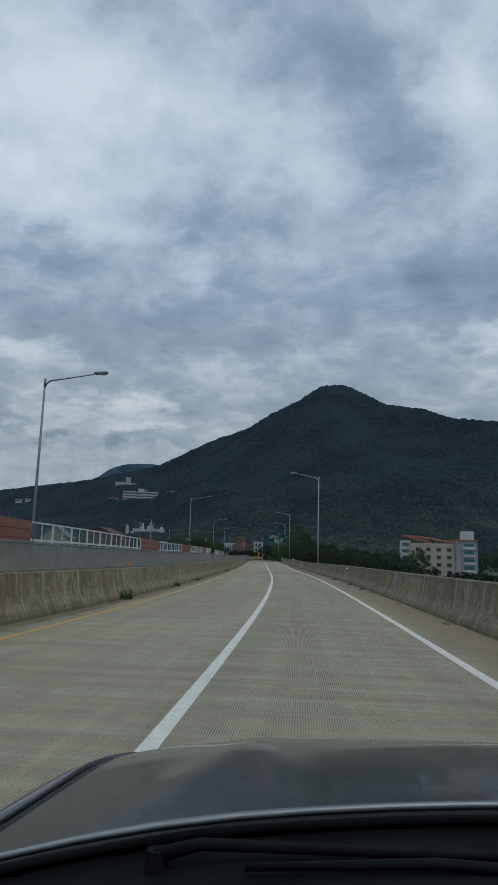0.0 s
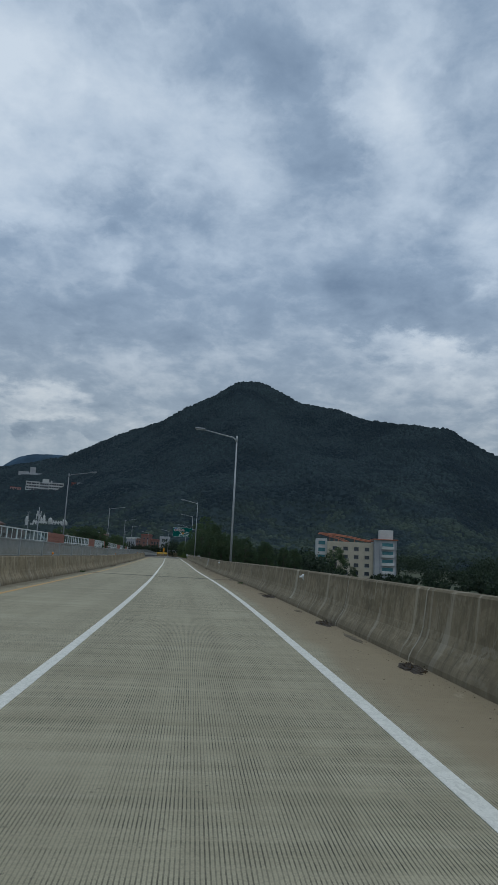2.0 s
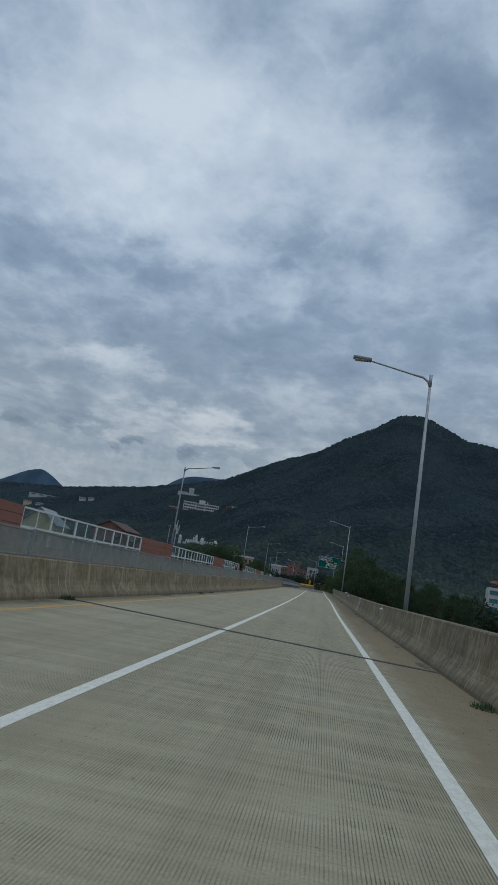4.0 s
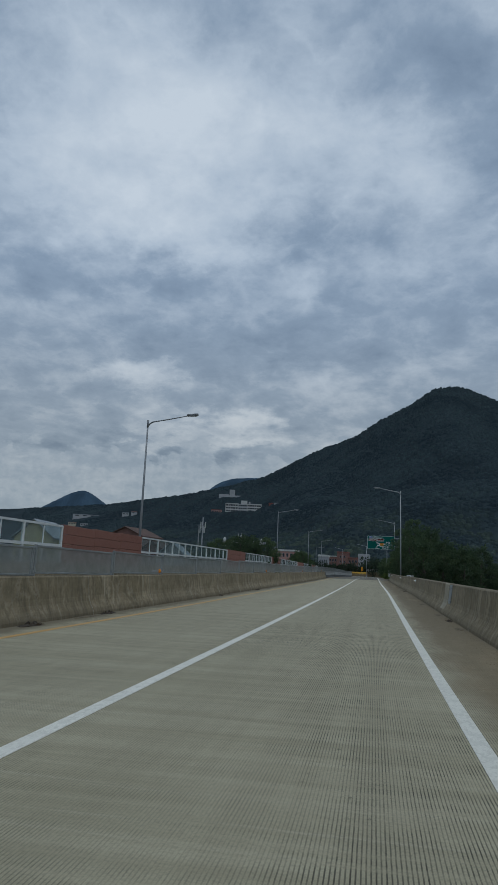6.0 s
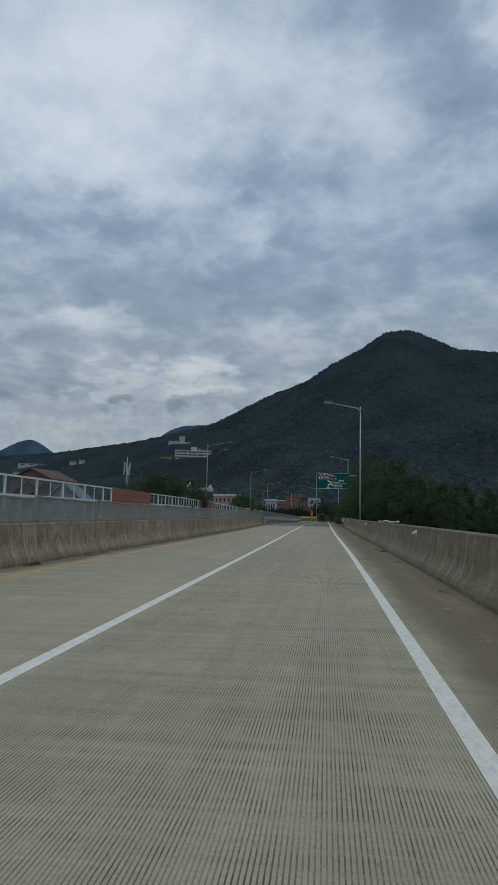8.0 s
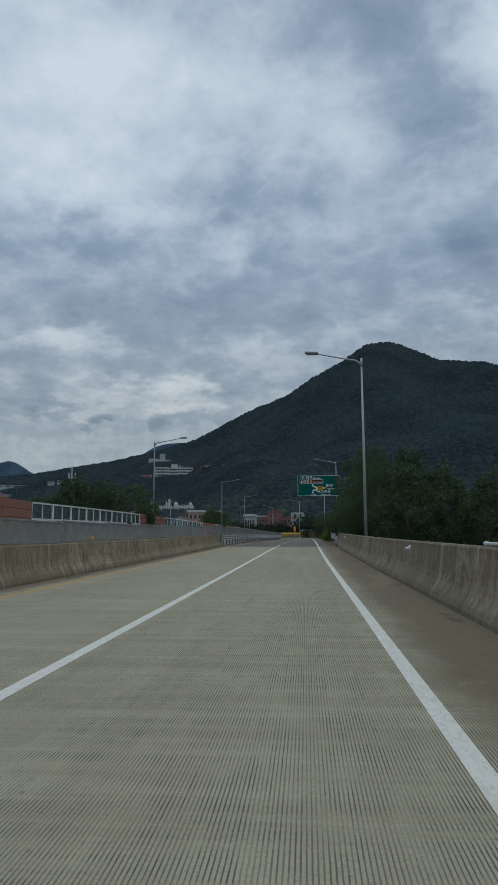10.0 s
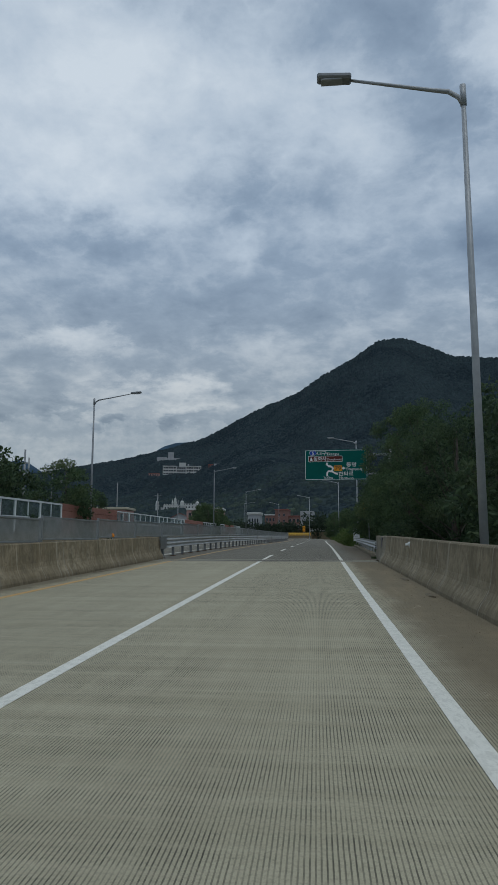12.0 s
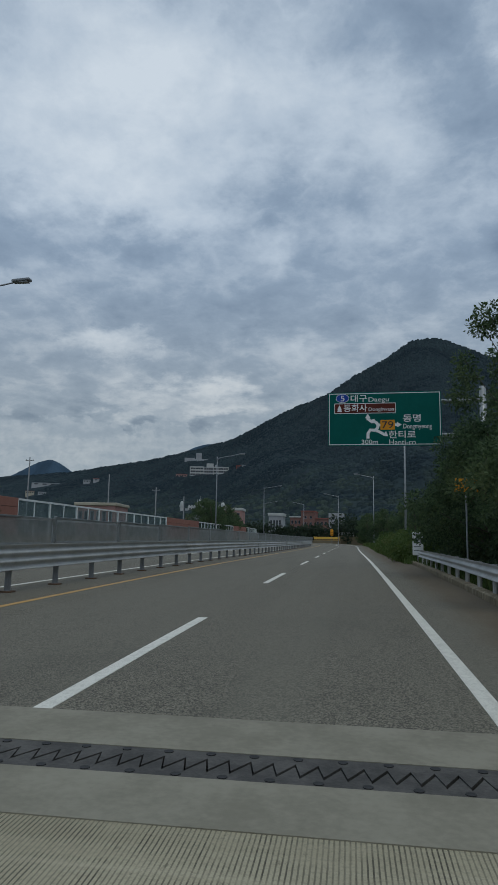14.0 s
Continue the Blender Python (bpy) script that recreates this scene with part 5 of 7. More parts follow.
def rounded(x0, x1, z0, z1, r, n=5):
    pts = []
    for cx, cz, a0 in ((x1 - r, z1 - r, 0), (x0 + r, z1 - r, 90), (x0 + r, z0 + r, 180), (x1 - r, z0 + r, 270)):
        for i in range(n + 1):
            a = radians(a0 + 90 * i / n)
            pts.append((cx + r * math.cos(a), cz + r * math.sin(a)))
    return pts


def direction_sign():
    W, H = 5.32, 2.62
    y = 213.8
    ob = empty("direction_sign", Matrix.Translation(R(-0.46, y, 5.66)) @ pose(0, 0, 0, 0, 0, heading(y) - 2), label="green overhead direction sign on a cantilever post", category="road sign")
    part("panel", flat_shape("sign_panel", rounded(0, W, 0, H, 0.12), 0.06, M_SIGN_GREEN), ob)
    bm = bmesh.new()
    for a, b, c, d in ((0.05, W - 0.05, 0.05, 0.085), (0.05, W - 0.05, H - 0.085, H - 0.05), (0.05, 0.085, 0.05, H - 0.05), (W - 0.085, W - 0.05, 0.05, H - 0.05)):
        box(bm, a, b, -0.066, -0.06, c, d)
    part("border", finish("sign_border", bm, M_SIGN_WHITE), ob, "thin white border line")
    # picture grid of the sign: fractions of width and height from its upper left corner
    X = lambda u: u * W
    Z = lambda v: H * (1 - v)

    def words(text, u0, u1, v0, v1, mat=M_SIGN_WHITE, bold=0.006, lift=0.064):
        me = fit_text(text, X(u1) - X(u0), Z(v0) - Z(v1), mat, bold)
        part("lettering", me, ob, m=Matrix.Translation((X(u0), -lift, Z(v1))) @ pose(0, 0, 0, 90, 0, 0))

    pts = [(X(0.132) + 0.318 * math.cos(a), Z(0.11) + 0.216 * math.sin(a)) for a in [2 * math.pi * i / 28 for i in range(28)]]
    part("route_shield", flat_shape("shield_rim", pts, 0.064, M_SIGN_WHITE), ob, "white rim of the route shield")
    pts = [(X(0.132) + 0.297 * math.cos(a), Z(0.11) + 0.195 * math.sin(a)) for a in [2 * math.pi * i / 28 for i in range(28)]]
    part("route_shield", flat_shape("shield_face", pts, 0.068, M_SIGN_BLUE), ob, "blue oval route shield")
    words("5", 0.115, 0.150, 0.06, 0.165, lift=0.072)
    words("\ub300\uad6c", 0.205, 0.352, 0.045, 0.185, bold=0.012)
    words("Daegu", 0.365, 0.545, 0.10, 0.205)
    part("brown_plate", flat_shape("brown_rim", rounded(X(0.058), X(0.605), Z(0.40), Z(0.205), 0.03), 0.064, M_SIGN_WHITE), ob, "white rim of the brown plate")
    part("brown_plate", flat_shape("brown_face", rounded(X(0.064), X(0.599), Z(0.388), Z(0.217), 0.03), 0.068, M_SIGN_BROWN), ob, "brown heritage plate")
    tower = [(X(0.082), Z(0.365)), (X(0.128), Z(0.365)), (X(0.120), Z(0.325)), (X(0.124), Z(0.315)), (X(0.114), Z(0.285)), (X(0.117), Z(0.277)), (X(0.105), Z(0.240)), (X(0.093), Z(0.277)), (X(0.096), Z(0.285)), (X(0.086), Z(0.315)), (X(0.090), Z(0.325))]
    part("pictogram", flat_shape("pagoda_pictogram", tower, 0.072, M_SIGN_WHITE), ob, "white pagoda pictogram")
    words("\ub3d9\ud654\uc0ac", 0.142, 0.352, 0.225, 0.365, bold=0.012, lift=0.072)
    words("Donghwasa", 0.365, 0.592, 0.29, 0.375, bold=0.002, lift=0.072)
    words("300m", 0.30, 0.445, 0.885, 0.965)
    words("\ub3d9\uba85", 0.665, 0.820, 0.425, 0.565, bold=0.012)
    words("Dongmyeong", 0.668, 0.915, 0.60, 0.715, bold=0.002)
    words("\ud55c\ud2f0\ub85c", 0.540, 0.775, 0.725, 0.865, bold=0.012)
    words("Hanti-ro", 0.545, 0.775, 0.885, 0.985, bold=0.002)
    # roundabout arrows
    cx, cz, r = X(0.405), Z(0.635), 0.292
    ring = [(cx + r * math.cos(radians(a)), cz + r * math.sin(radians(a))) for a in range(-80, 121, 20)]
    inner = [(cx + (r - 0.145) * math.cos(radians(a)), cz + (r - 0.145) * math.sin(radians(a))) for a in range(120, -81, -20)]
    part("arrow", flat_shape("roundabout_arc", ring + inner, 0.066, M_SIGN_WHITE), ob, "white roundabout arrow")

    def bar(pts, width):
        left, rightp = [], []
        for i, p in enumerate(pts):
            a, b = pts[max(i - 1, 0)], pts[min(i + 1, len(pts) - 1)]
            d = Vector((b[0] - a[0], b[1] - a[1])).normalized() * width / 2
            left.append((p[0] - d.y, p[1] + d.x))
            rightp.append((p[0] + d.y, p[1] - d.x))
        part("arrow", flat_shape("arrow_bar", left + rightp[::-1], 0.0665, M_SIGN_WHITE), ob)

    def head(tip, d, size):
        d = Vector(d).normalized()
        s = Vector((-d.y, d.x))
        t = Vector(tip)
        p = [t, t - d * size + s * size * 0.6, t - d * size - s * size * 0.6]
        part("arrow", flat_shape("arrow_head", [tuple(q) for q in p], 0.067, M_SIGN_WHITE), ob)

    bar([(X(0.358), Z(0.865)), (X(0.358), Z(0.77)), (X(0.378), Z(0.705)), (X(0.42), Z(0.715))], 0.145)
    bar([(X(0.42), Z(0.53)), (X(0.385), Z(0.545)), (X(0.357), Z(0.50)), (X(0.357), Z(0.47))], 0.145)
    head((X(0.357), Z(0.405)), (0, 1), 0.21)
    bar([(X(0.44), Z(0.615)), (X(0.62), Z(0.615))], 0.13)
    head((X(0.655), Z(0.615)), (1, 0), 0.225)
    bar([(X(0.42), Z(0.70)), (X(0.50), Z(0.79))], 0.13)
    head((X(0.535), Z(0.825)), (1, -0.75), 0.225)
    part("route_plate", flat_shape("orange_plate", rounded(X(0.468), X(0.595), Z(0.705), Z(0.525), 0.04), 0.07, M_SIGN_ORANGE), ob, "orange route plate")
    words("79", 0.482, 0.582, 0.55, 0.68, M_BLACK, 0.004, 0.074)
    # cantilever
    for z in (H * 0.2, H * 0.82):
        bm = bmesh.new()
        tube(bm, [(0.4, 0.12, z), (W + 1.9, 0.12, z)], 0.09, 10)
        part("arm", finish("sign_arm", bm, M_GALV, True), ob)
        bm = bmesh.new()
        tube(bm, [(W + 0.5, 0.12, z), (W + 0.56, 0.12, z)], 0.16, 12)
        tube(bm, [(W + 0.60, 0.12, z), (W + 0.66, 0.12, z)], 0.16, 12)
        part("flange", finish("arm_flange", bm, M_GALV), ob)
    bm = bmesh.new()
    tube(bm, [(W + 1.9, 0.12, -6.0), (W + 1.9, 0.12, H + 0.2)], [0.19, 0.15], 14)
    part("post", finish("sign_post", bm, M_GALV, True), ob)
    for k in range(5):
        part("stiffener", box_mesh("sign_stiffener", 0.4 + k * 1.08, 0.48 + k * 1.08, 0.0, 0.10, 0.15, H - 0.15, M_GALV), ob)


direction_sign()

# ======================= trees =======================


def leaf_cloud(centres, radii, count, size, seed, flat=0.7):
    """Leaves, each a folded blade, scattered through clumps."""
    rs = np.random.RandomState(seed)
    n = len(centres)
    pick = rs.choice(n, count, p=np.array(radii) ** 2 / np.sum(np.array(radii) ** 2))
    d = rs.normal(size=(count, 3))
    d /= np.linalg.norm(d, axis=1, keepdims=True)
    r = rs.rand(count) ** 0.45
    c = np.array(centres)[pick] + d * (np.array(radii)[pick] * r)[:, None] * np.array([1, 1, flat])
    # blades hang outwards and down
    ax = d + rs.normal(size=(count, 3)) * 0.7 + np.array([0, 0, -0.25])
    ax /= np.linalg.norm(ax, axis=1, keepdims=True)
    side = np.cross(ax, rs.normal(size=(count, 3)))
    side /= np.linalg.norm(side, axis=1, keepdims=True)
    up = np.cross(ax, side)
    ln = size * (0.6 + 0.8 * rs.rand(count))[:, None]
    wd = ln * 0.26
    base, tip, mid = c, c + ax * ln, c + ax * ln * 0.5
    a, b = mid + side * wd + up * wd * 0.35, mid - side * wd + up * wd * 0.35
    verts = np.stack([base, a, tip, b], 1).reshape(-1, 3)
    faces = [(4 * i, 4 * i + 1, 4 * i + 2, 4 * i + 3) for i in range(count)]
    return verts, faces


def tree(name, m, height, spread, clumps, leaves, size, seed, mat, label, low=0.15, lean=0.0, group="roadside trees"):
    rs = np.random.RandomState(seed)
    ob = empty(name, m, label=label, category="tree", group=group)
    bm = bmesh.new()
    top = Vector((lean, 0, height * 0.86))
    spine = [Vector((0, 0, -0.3)), Vector((0.1 * rs.randn(), 0.1 * rs.randn(), height * 0.3)), Vector((lean * 0.5 + 0.2 * rs.randn(), 0.2 * rs.randn(), height * 0.6)), top]
    r0 = height * 0.017
    tube(bm, spine, [r0 * 1.25, r0, r0 * 0.6, r0 * 0.15], 8)
    part("trunk", finish("trunk", bm, M_BARK, True), ob)
    centres, radii = [], []
    for i in range(clumps):
        f = low + (1 - low) * ((i + rs.rand()) / clumps)
        reach = spread * (math.sin(math.pi * min(max((f - low) / (1 - low) * 0.80 + 0.16, 0.03), 0.97)) ** 0.75) * (0.45 + 0.6 * rs.rand())
        a = i * 2.4 + rs.rand()
        c = Vector((lean * f + reach * math.cos(a), reach * math.sin(a), height * (f * 0.93 + 0.03) + 0.25 * rs.randn()))
        centres.append(tuple(c))
        radii.append(spread * (0.15 + 0.20 * rs.rand()) * (1.05 - 0.45 * f))
        if i % 2 == 0:
            bl = bmesh.new()
            g = max(0.08, f * 0.75)
            s = spine[0].lerp(spine[3], g)
            tube(bl, [s, s.lerp(c, 0.55) + Vector((0, 0, -0.03 * height * rs.rand())), c], [r0 * 0.45 * (1.1 - f), r0 * 0.25 * (1.1 - f), r0 * 0.08], 5, False)
            part("limb", finish("limb", bl, M_BARK, True), ob)
    v, f = leaf_cloud(centres, radii, leaves, size, seed + 1)
    part("crown", mesh_of("crown", v, f, mat), ob)
    return ob


ACACIA = "dense dark green acacia beside the road"
near = [
    tree("acacia_tree", Matrix.Translation(R(7.0, 195.2, -0.4)), 9.2, 2.9, 84, 38000, 0.10, 11, M_LEAF_A, "tall leafy acacia overhanging the guardrail", 0.05, -0.2),
    tree("acacia_tree", Matrix.Translation(R(6.60, 203.0, -0.4)), 9.9, 2.6, 76, 27000, 0.125, 23, M_LEAF_A, "tall leafy acacia overhanging the guardrail", 0.05, -0.4),
    tree("acacia_tree", Matrix.Translation(R(6.60, 186.39, -2.0)), 9.0, 2.9, 70, 26000, 0.12, 37, M_LEAF_B, ACACIA, 0.05, 0.3),
    tree("acacia_tree", Matrix.Translation(R(13.6, 196.4, -2.6)), 9.4, 3.0, 60, 8000, 0.26, 47, M_LEAF_B, ACACIA, 0.05, 0.2),
]
spots = [(8.9, 210.3, 1, 1.24, 40), (7.0, 197.3, 2, 0.84, 215), (7.6, 217.4, 2, 0.82, 170), (8.9, 222.0, 0, 0.80, 100), (10.1, 206.0, 3, 1.05, 200), (9.7, 191.2, 3, 1.0, 310),
         (11.0, 182.5, 3, 0.98, 80), (8.2, 179.0, 3, 0.95, 150), (13.2, 177.2, 3, 0.86, 20), (16.7, 185.1, 3, 0.9, 60), (17.5, 202.5, 3, 0.9, 180),
         (21.0, 179.8, 3, 0.8, 240), (21.9, 193.8, 3, 0.85, 330), (8.2, 228.7, 3, 0.58, 15), (8.8, 237.5, 3, 0.5, 200), (26.3, 187.7, 3, 0.72, 60), (30.6, 196.4, 3, 0.7, 130)]
for off, y, src, sc, turn in spots:
    copy_thing(near[src], Matrix.Translation(R(off, y, -0.5 if y > 186 and off < 12 else -2.6)) @ pose(0, 0, 0, 0, 0, turn) @ Matrix.Scale(sc, 4))
shrub = tree("acacia_shrub", Matrix.Translation(R(5.75, 206.3, -0.3)), 5.6, 2.5, 60, 17000, 0.115, 91, M_LEAF_A, "bushy young acacia leaning over the guardrail", 0.30, -0.7, "young acacias behind the guardrail")
for off, y, sc, turn in ((5.3, 190.3, 0.80, 60), (5.2, 195.4, 0.88, 150), (5.8, 200.2, 0.92, 250), (6.35, 210.6, 0.98, 20), (7.2, 215.8, 0.92, 110), (8.0, 220.6, 0.8, 200), (8.3, 226.0, 0.62, 310)):
    copy_thing(shrub, Matrix.Translation(R(off, y, -0.3)) @ pose(0, 0, 0, 0, 0, turn) @ Matrix.Scale(sc, 4))

small = [
    tree("broadleaf_tree", Matrix.Translation(R(-19.3, 207.5, -0.4)), 7.6, 3.2, 62, 12500, 0.19, 51, M_LEAF_A, "bushy green tree behind the noise barrier", 0.12, 0, "trees behind the noise barrier"),
    tree("broadleaf_tree", Matrix.Translation(R(-21.2, 200.5, -0.4)), 7.0, 2.8, 46, 6500, 0.29, 63, M_LEAF_B, "bushy green tree behind the noise barrier", 0.12, 0, "trees behind the noise barrier"),
]
spots = [(-20.0, 197.3, 1, 0.85, 20), (-25.3, 206.0, 0, 1.02, 70), (-30.5, 214.8, 0, 1.25, 150), (-28.7, 202.5, 1, 1.0, 220), (-34.9, 209.5, 1, 1.15, 300), (-19.5, 214.8, 1, 0.72, 110),
         (-20.0, 279.4, 0, 1.0, 30), (-22.2, 286.3, 1, 1.05, 190), (-20.9, 295.1, 0, 0.98, 250), (-23.9, 302.1, 1, 1.0, 80), (-22.6, 316.0, 0, 0.9, 10), (-25.3, 307.3, 1, 1.1, 140),
         (-31.4, 310.8, 0, 0.9, 330), (-41.0, 228.7, 0, 0.9, 45), (-45.3, 218.2, 1, 1.0, 135), (-39.2, 261.9, 1, 0.8, 200), (-33.1, 270.6, 0, 0.75, 290), (7.9, 261.9, 0, 0.85, 15),
         (10.5, 272.4, 1, 0.95, 100), (8.4, 283.7, 1, 0.8, 160), (11.4, 295.1, 0, 0.85, 230), (15.8, 253.2, 1, 0.9, 310), (9.7, 316.0, 0, 0.8, 50), (21.9, 261.9, 0, 0.9, 130),
         (21.0, 237.5, 1, 0.8, 210), (28.9, 253.2, 0, 0.85, 280), (35.0, 240.9, 1, 0.8, 350), (41.1, 262.9, 0, 1.2, 60), (49.0, 268.8, 1, 1.25, 140), (-21.5, 192.5, 1, 0.95, 15), (-23.0, 184.5, 0, 0.8, 75), (-24.5, 176.0, 1, 0.78, 120), (-27.0, 181.0, 0, 0.85, 30), (6.6, 300.5, 0, 0.95, 35), (7.2, 322.0, 1, 1.0, 170), (6.2, 336.0, 0, 1.0, 260), (7.8, 345.0, 1, 1.05, 300), (57.3, 262.0, 0, 1.5, 220), (62.5, 258.0, 1, 0.62, 300)]
for off, y, src, sc, turn in spots:
    copy_thing(small[src], Matrix.Translation((R(off, y).x, R(off, y).y, float(ground_height(np.array([R(off, y).x]), np.array([R(off, y).y]))[0]) - 0.1)) @ pose(0, 0, 0, 0, 0, turn) @ Matrix.Scale(sc, 4))


def woods(name, label, x0, x1, y0, y1, count, hlo, hhi, seed, keep_out=()):
    """A far belt of tree crowns, too many to tell apart."""
    rs = np.random.RandomState(seed)
    V, F, n = [], [], 0
    for i in range(count):
        x, y = x0 + (x1 - x0) * rs.rand(), y0 + (y1 - y0) * rs.rand()
        if any(a < x < b and c < y < d for a, b, c, d in keep_out):
            continue
        h = hlo + (hhi - hlo) * rs.rand()
        g = float(ground_height(np.array([x]), np.array([y]))[0]) - 0.2
        cs = [(x + h * 0.28 * rs.randn(), y + h * 0.28 * rs.randn(), g + h * (0.15 + 0.75 * rs.rand())) for _ in range(9)]
        v, f = leaf_cloud(cs, [h * 0.24] * 9, 210, 0.95, seed + i)
        V.append(v)
        F += [tuple(q + n for q in t) for t in f]
        n += len(v)
    ob = new(name, mesh_of(name, np.concatenate(V), F, M_WOODS))
    tagged(ob, label, "woods", kind="stuff")


woods("tree_belt", "dark belt of trees at the foot of the mountain", -200, -54, 288, 453, 150, 5.2, 8.7, 5, ((-88, -38, 384, 440),))
woods("tree_belt", "dark belt of trees at the foot of the mountain", 4, 288, 331, 488, 230, 7.0, 12.0, 6, ((36, 84, 280, 345),))
woods("tree_belt", "dark belt of trees at the foot of the mountain", -54, -1, 397, 471, 46, 4.4, 7.0, 8, ((-46, -22, 350, 480),))


def weeds(name, label, y0, y1, off0, off1, count, h, size, seed, fn=None):
    rs = np.random.RandomState(seed)
    V, F = [], []
    for i in range(count):
        y, o = y0 + (y1 - y0) * rs.rand(), off0 + (off1 - off0) * rs.rand()
        p = R(o, y, -0.08)
        a = 2 * math.pi * rs.rand()
        ln, w = h * (0.4 + 0.8 * rs.rand()), size * (0.6 + 0.8 * rs.rand())
        out = Vector((math.cos(a), math.sin(a), 0))
        s = Vector((-out.y, out.x, 0)) * w
        tip = p + out * ln * 0.45 * rs.rand() + Vector((0, 0, ln))
        mid = p.lerp(tip, 0.55) + Vector((0, 0, 0.06 * ln))
        n = len(V)
        V += [p - s * 0.4, p + s * 0.4, mid + s, tip, mid - s]
        F += [(n, n + 1, n + 2, n + 4), (n + 4, n + 2, n + 3)]
    ob = new(name, mesh_of(name, V, F, M_WEED))
    tagged(ob, label, "weeds", kind="stuff")


weeds("verge_weeds", "green grass on the verge past the guardrail", 217.5, 262, 3.4, 5.0, 6000, 0.5, 0.02, 3)
weeds("verge_weeds", "green weeds under the guardrail", 189, 217.5, 3.9, 6.0, 5000, 0.45, 0.018, 4)
weeds("verge_weeds", "green weeds beside the road", 262, 325, 3.6, 6.0, 4500, 0.8, 0.04, 9)


def weed_tuft(off, y, r, h, seed, dry=False):
    rs = np.random.RandomState(seed)
    V, F = [], []
    for i in range(160):
        a, q = 2 * math.pi * rs.rand(), r * math.sqrt(rs.rand())
        p = Vector((q * math.cos(a), 1.6 * q * math.sin(a), 0))
        b = 2 * math.pi * rs.rand()
        ln = h * (0.3 + 0.8 * rs.rand())
        out = Vector((math.cos(b), math.sin(b), 0))
        s = Vector((-out.y, out.x, 0)) * 0.012
        tip = p + out * ln * 0.5 + Vector((0, 0, ln))
        n = len(V)
        V += [p - s, p + s, tip]
        F.append((n, n + 1, n + 2))
    ob = new("weed_tuft", mesh_of("weed_tuft", V, F, M_LEAF_A))
    ob.matrix_basis = Matrix.Translation(R(off, y, 0.0))
    tagged(ob, "small dark weed growing at the foot of the barrier", "weed", "weed tufts")


for i, (off, y, r, h) in enumerate(((-6.30, 22.6, 0.22, 0.42), (-6.32, 33.5, 0.16, 0.2), (-6.34, 42, 0.15, 0.18), (3.12, 64, 0.2, 0.1),  (3.3, 188.3, 0.14, 0.12), (-6.3, 71.2, 0.2, 0.15))):
    weed_tuft(off, y, r, h, 70 + i)


def silt_patch(off, y, a, b, h, seed):
    """A low uneven spread of washed-in earth."""
    rs = np.random.RandomState(seed)
    V, F, n, k = [(0, 0, h)], [], 18, 5
    for j in range(1, k + 1):
        for i in range(n):
            t = 2 * math.pi * i / n
            q = j / k * (1 + 0.16 * rs.randn())
            V.append((a * q * math.cos(t), b * q * math.sin(t), max(h * (1 - (j / k) ** 1.5) * (1 + 0.25 * rs.randn()), -0.01) if j < k else -0.015))
    for i in range(n):
        F.append((0, 1 + i, 1 + (i + 1) % n))
        for j in range(1, k):
            p, q = 1 + (j - 1) * n, 1 + j * n
            F.append((p + i, q + i, q + (i + 1) % n, p + (i + 1) % n))
    ob = new("silt_patch", mesh_of("silt_patch", V, F, M_DIRT, smooth=True))
    ob.matrix_basis = Matrix.Translation(R(off, y, 0.003)) @ pose(0, 0, 0, 0, 0, heading(y))
    tagged(ob, "low patch of brown silt washed against the parapet", "dirt", "silt heaps")


def debris_clump(off, y, a, b, h, seed):
    """Wet leaves and mud swept into a lump beside the parapet."""
    rs = np.random.RandomState(seed)
    ob = empty("debris_clump", at_road_flat(off, y, 0.0), label="dark clump of mud and dead leaves beside the parapet", category="debris", group="debris clumps")
    V, F, n, k = [(0, 0, h)], [], 20, 6
    for j in range(1, k + 1):
        for i in range(n):
            t = 2 * math.pi * i / n
            q = j / k * (1 + 0.18 * rs.randn())
            V.append((a * q * math.cos(t), b * q * math.sin(t), max(h * (1 - (j / k) ** 1.3) * (1 + 0.45 * rs.randn()), 0.0) if j < k else -0.012))
    for i in range(n):
        F.append((0, 1 + i, 1 + (i + 1) % n))
        for j in range(1, k):
            p, q = 1 + (j - 1) * n, 1 + j * n
            F.append((p + i, q + i, q + (i + 1) % n, p + (i + 1) % n))
    part("mud", mesh_of("debris_mud", V, F, M_MUD), ob)
    cs = [(a * 0.8 * rs.randn() * 0.5, b * 0.8 * rs.randn() * 0.5, h * 0.6) for _ in range(14)]
    v, f = leaf_cloud(cs, [0.06] * 14, 90, 0.028, seed, 0.08)
    part("dead_leaves", mesh_of("dead_leaves", v, f, M_DEAD_LEAF), ob, "curled brown dead leaves")


for i, (off, y, a, b, h) in enumerate(((3.04, 36.4, 0.16, 0.5, 0.045), (3.05, 42.4, 0.20, 0.62, 0.06), (3.03, 52.3, 0.24, 0.75, 0.07), (3.10, 100.6, 0.10, 0.34, 0.04), (3.08, 131.5, 0.14, 0.4, 0.04), (-6.24, 92.2, 0.16, 0.5, 0.05), (-6.27, 96.5, 0.13, 0.5, 0.05), (-6.30, 110.4, 0.08, 0.2, 0.04), (-6.28, 120.6, 0.14, 0.45, 0.05))):
    debris_clump(off, y, a, b, h, 300 + i)
rs = np.random.RandomState(77)
for i in range(26):
    y = -5 + 7.2 * i + 3 * rs.rand()
    silt_patch(3.08 - 0.08 * rs.rand(), y, 0.09 + 0.10 * rs.rand(), 0.35 + 0.5 * rs.rand(), 0.012 + 0.015 * rs.rand(), i)
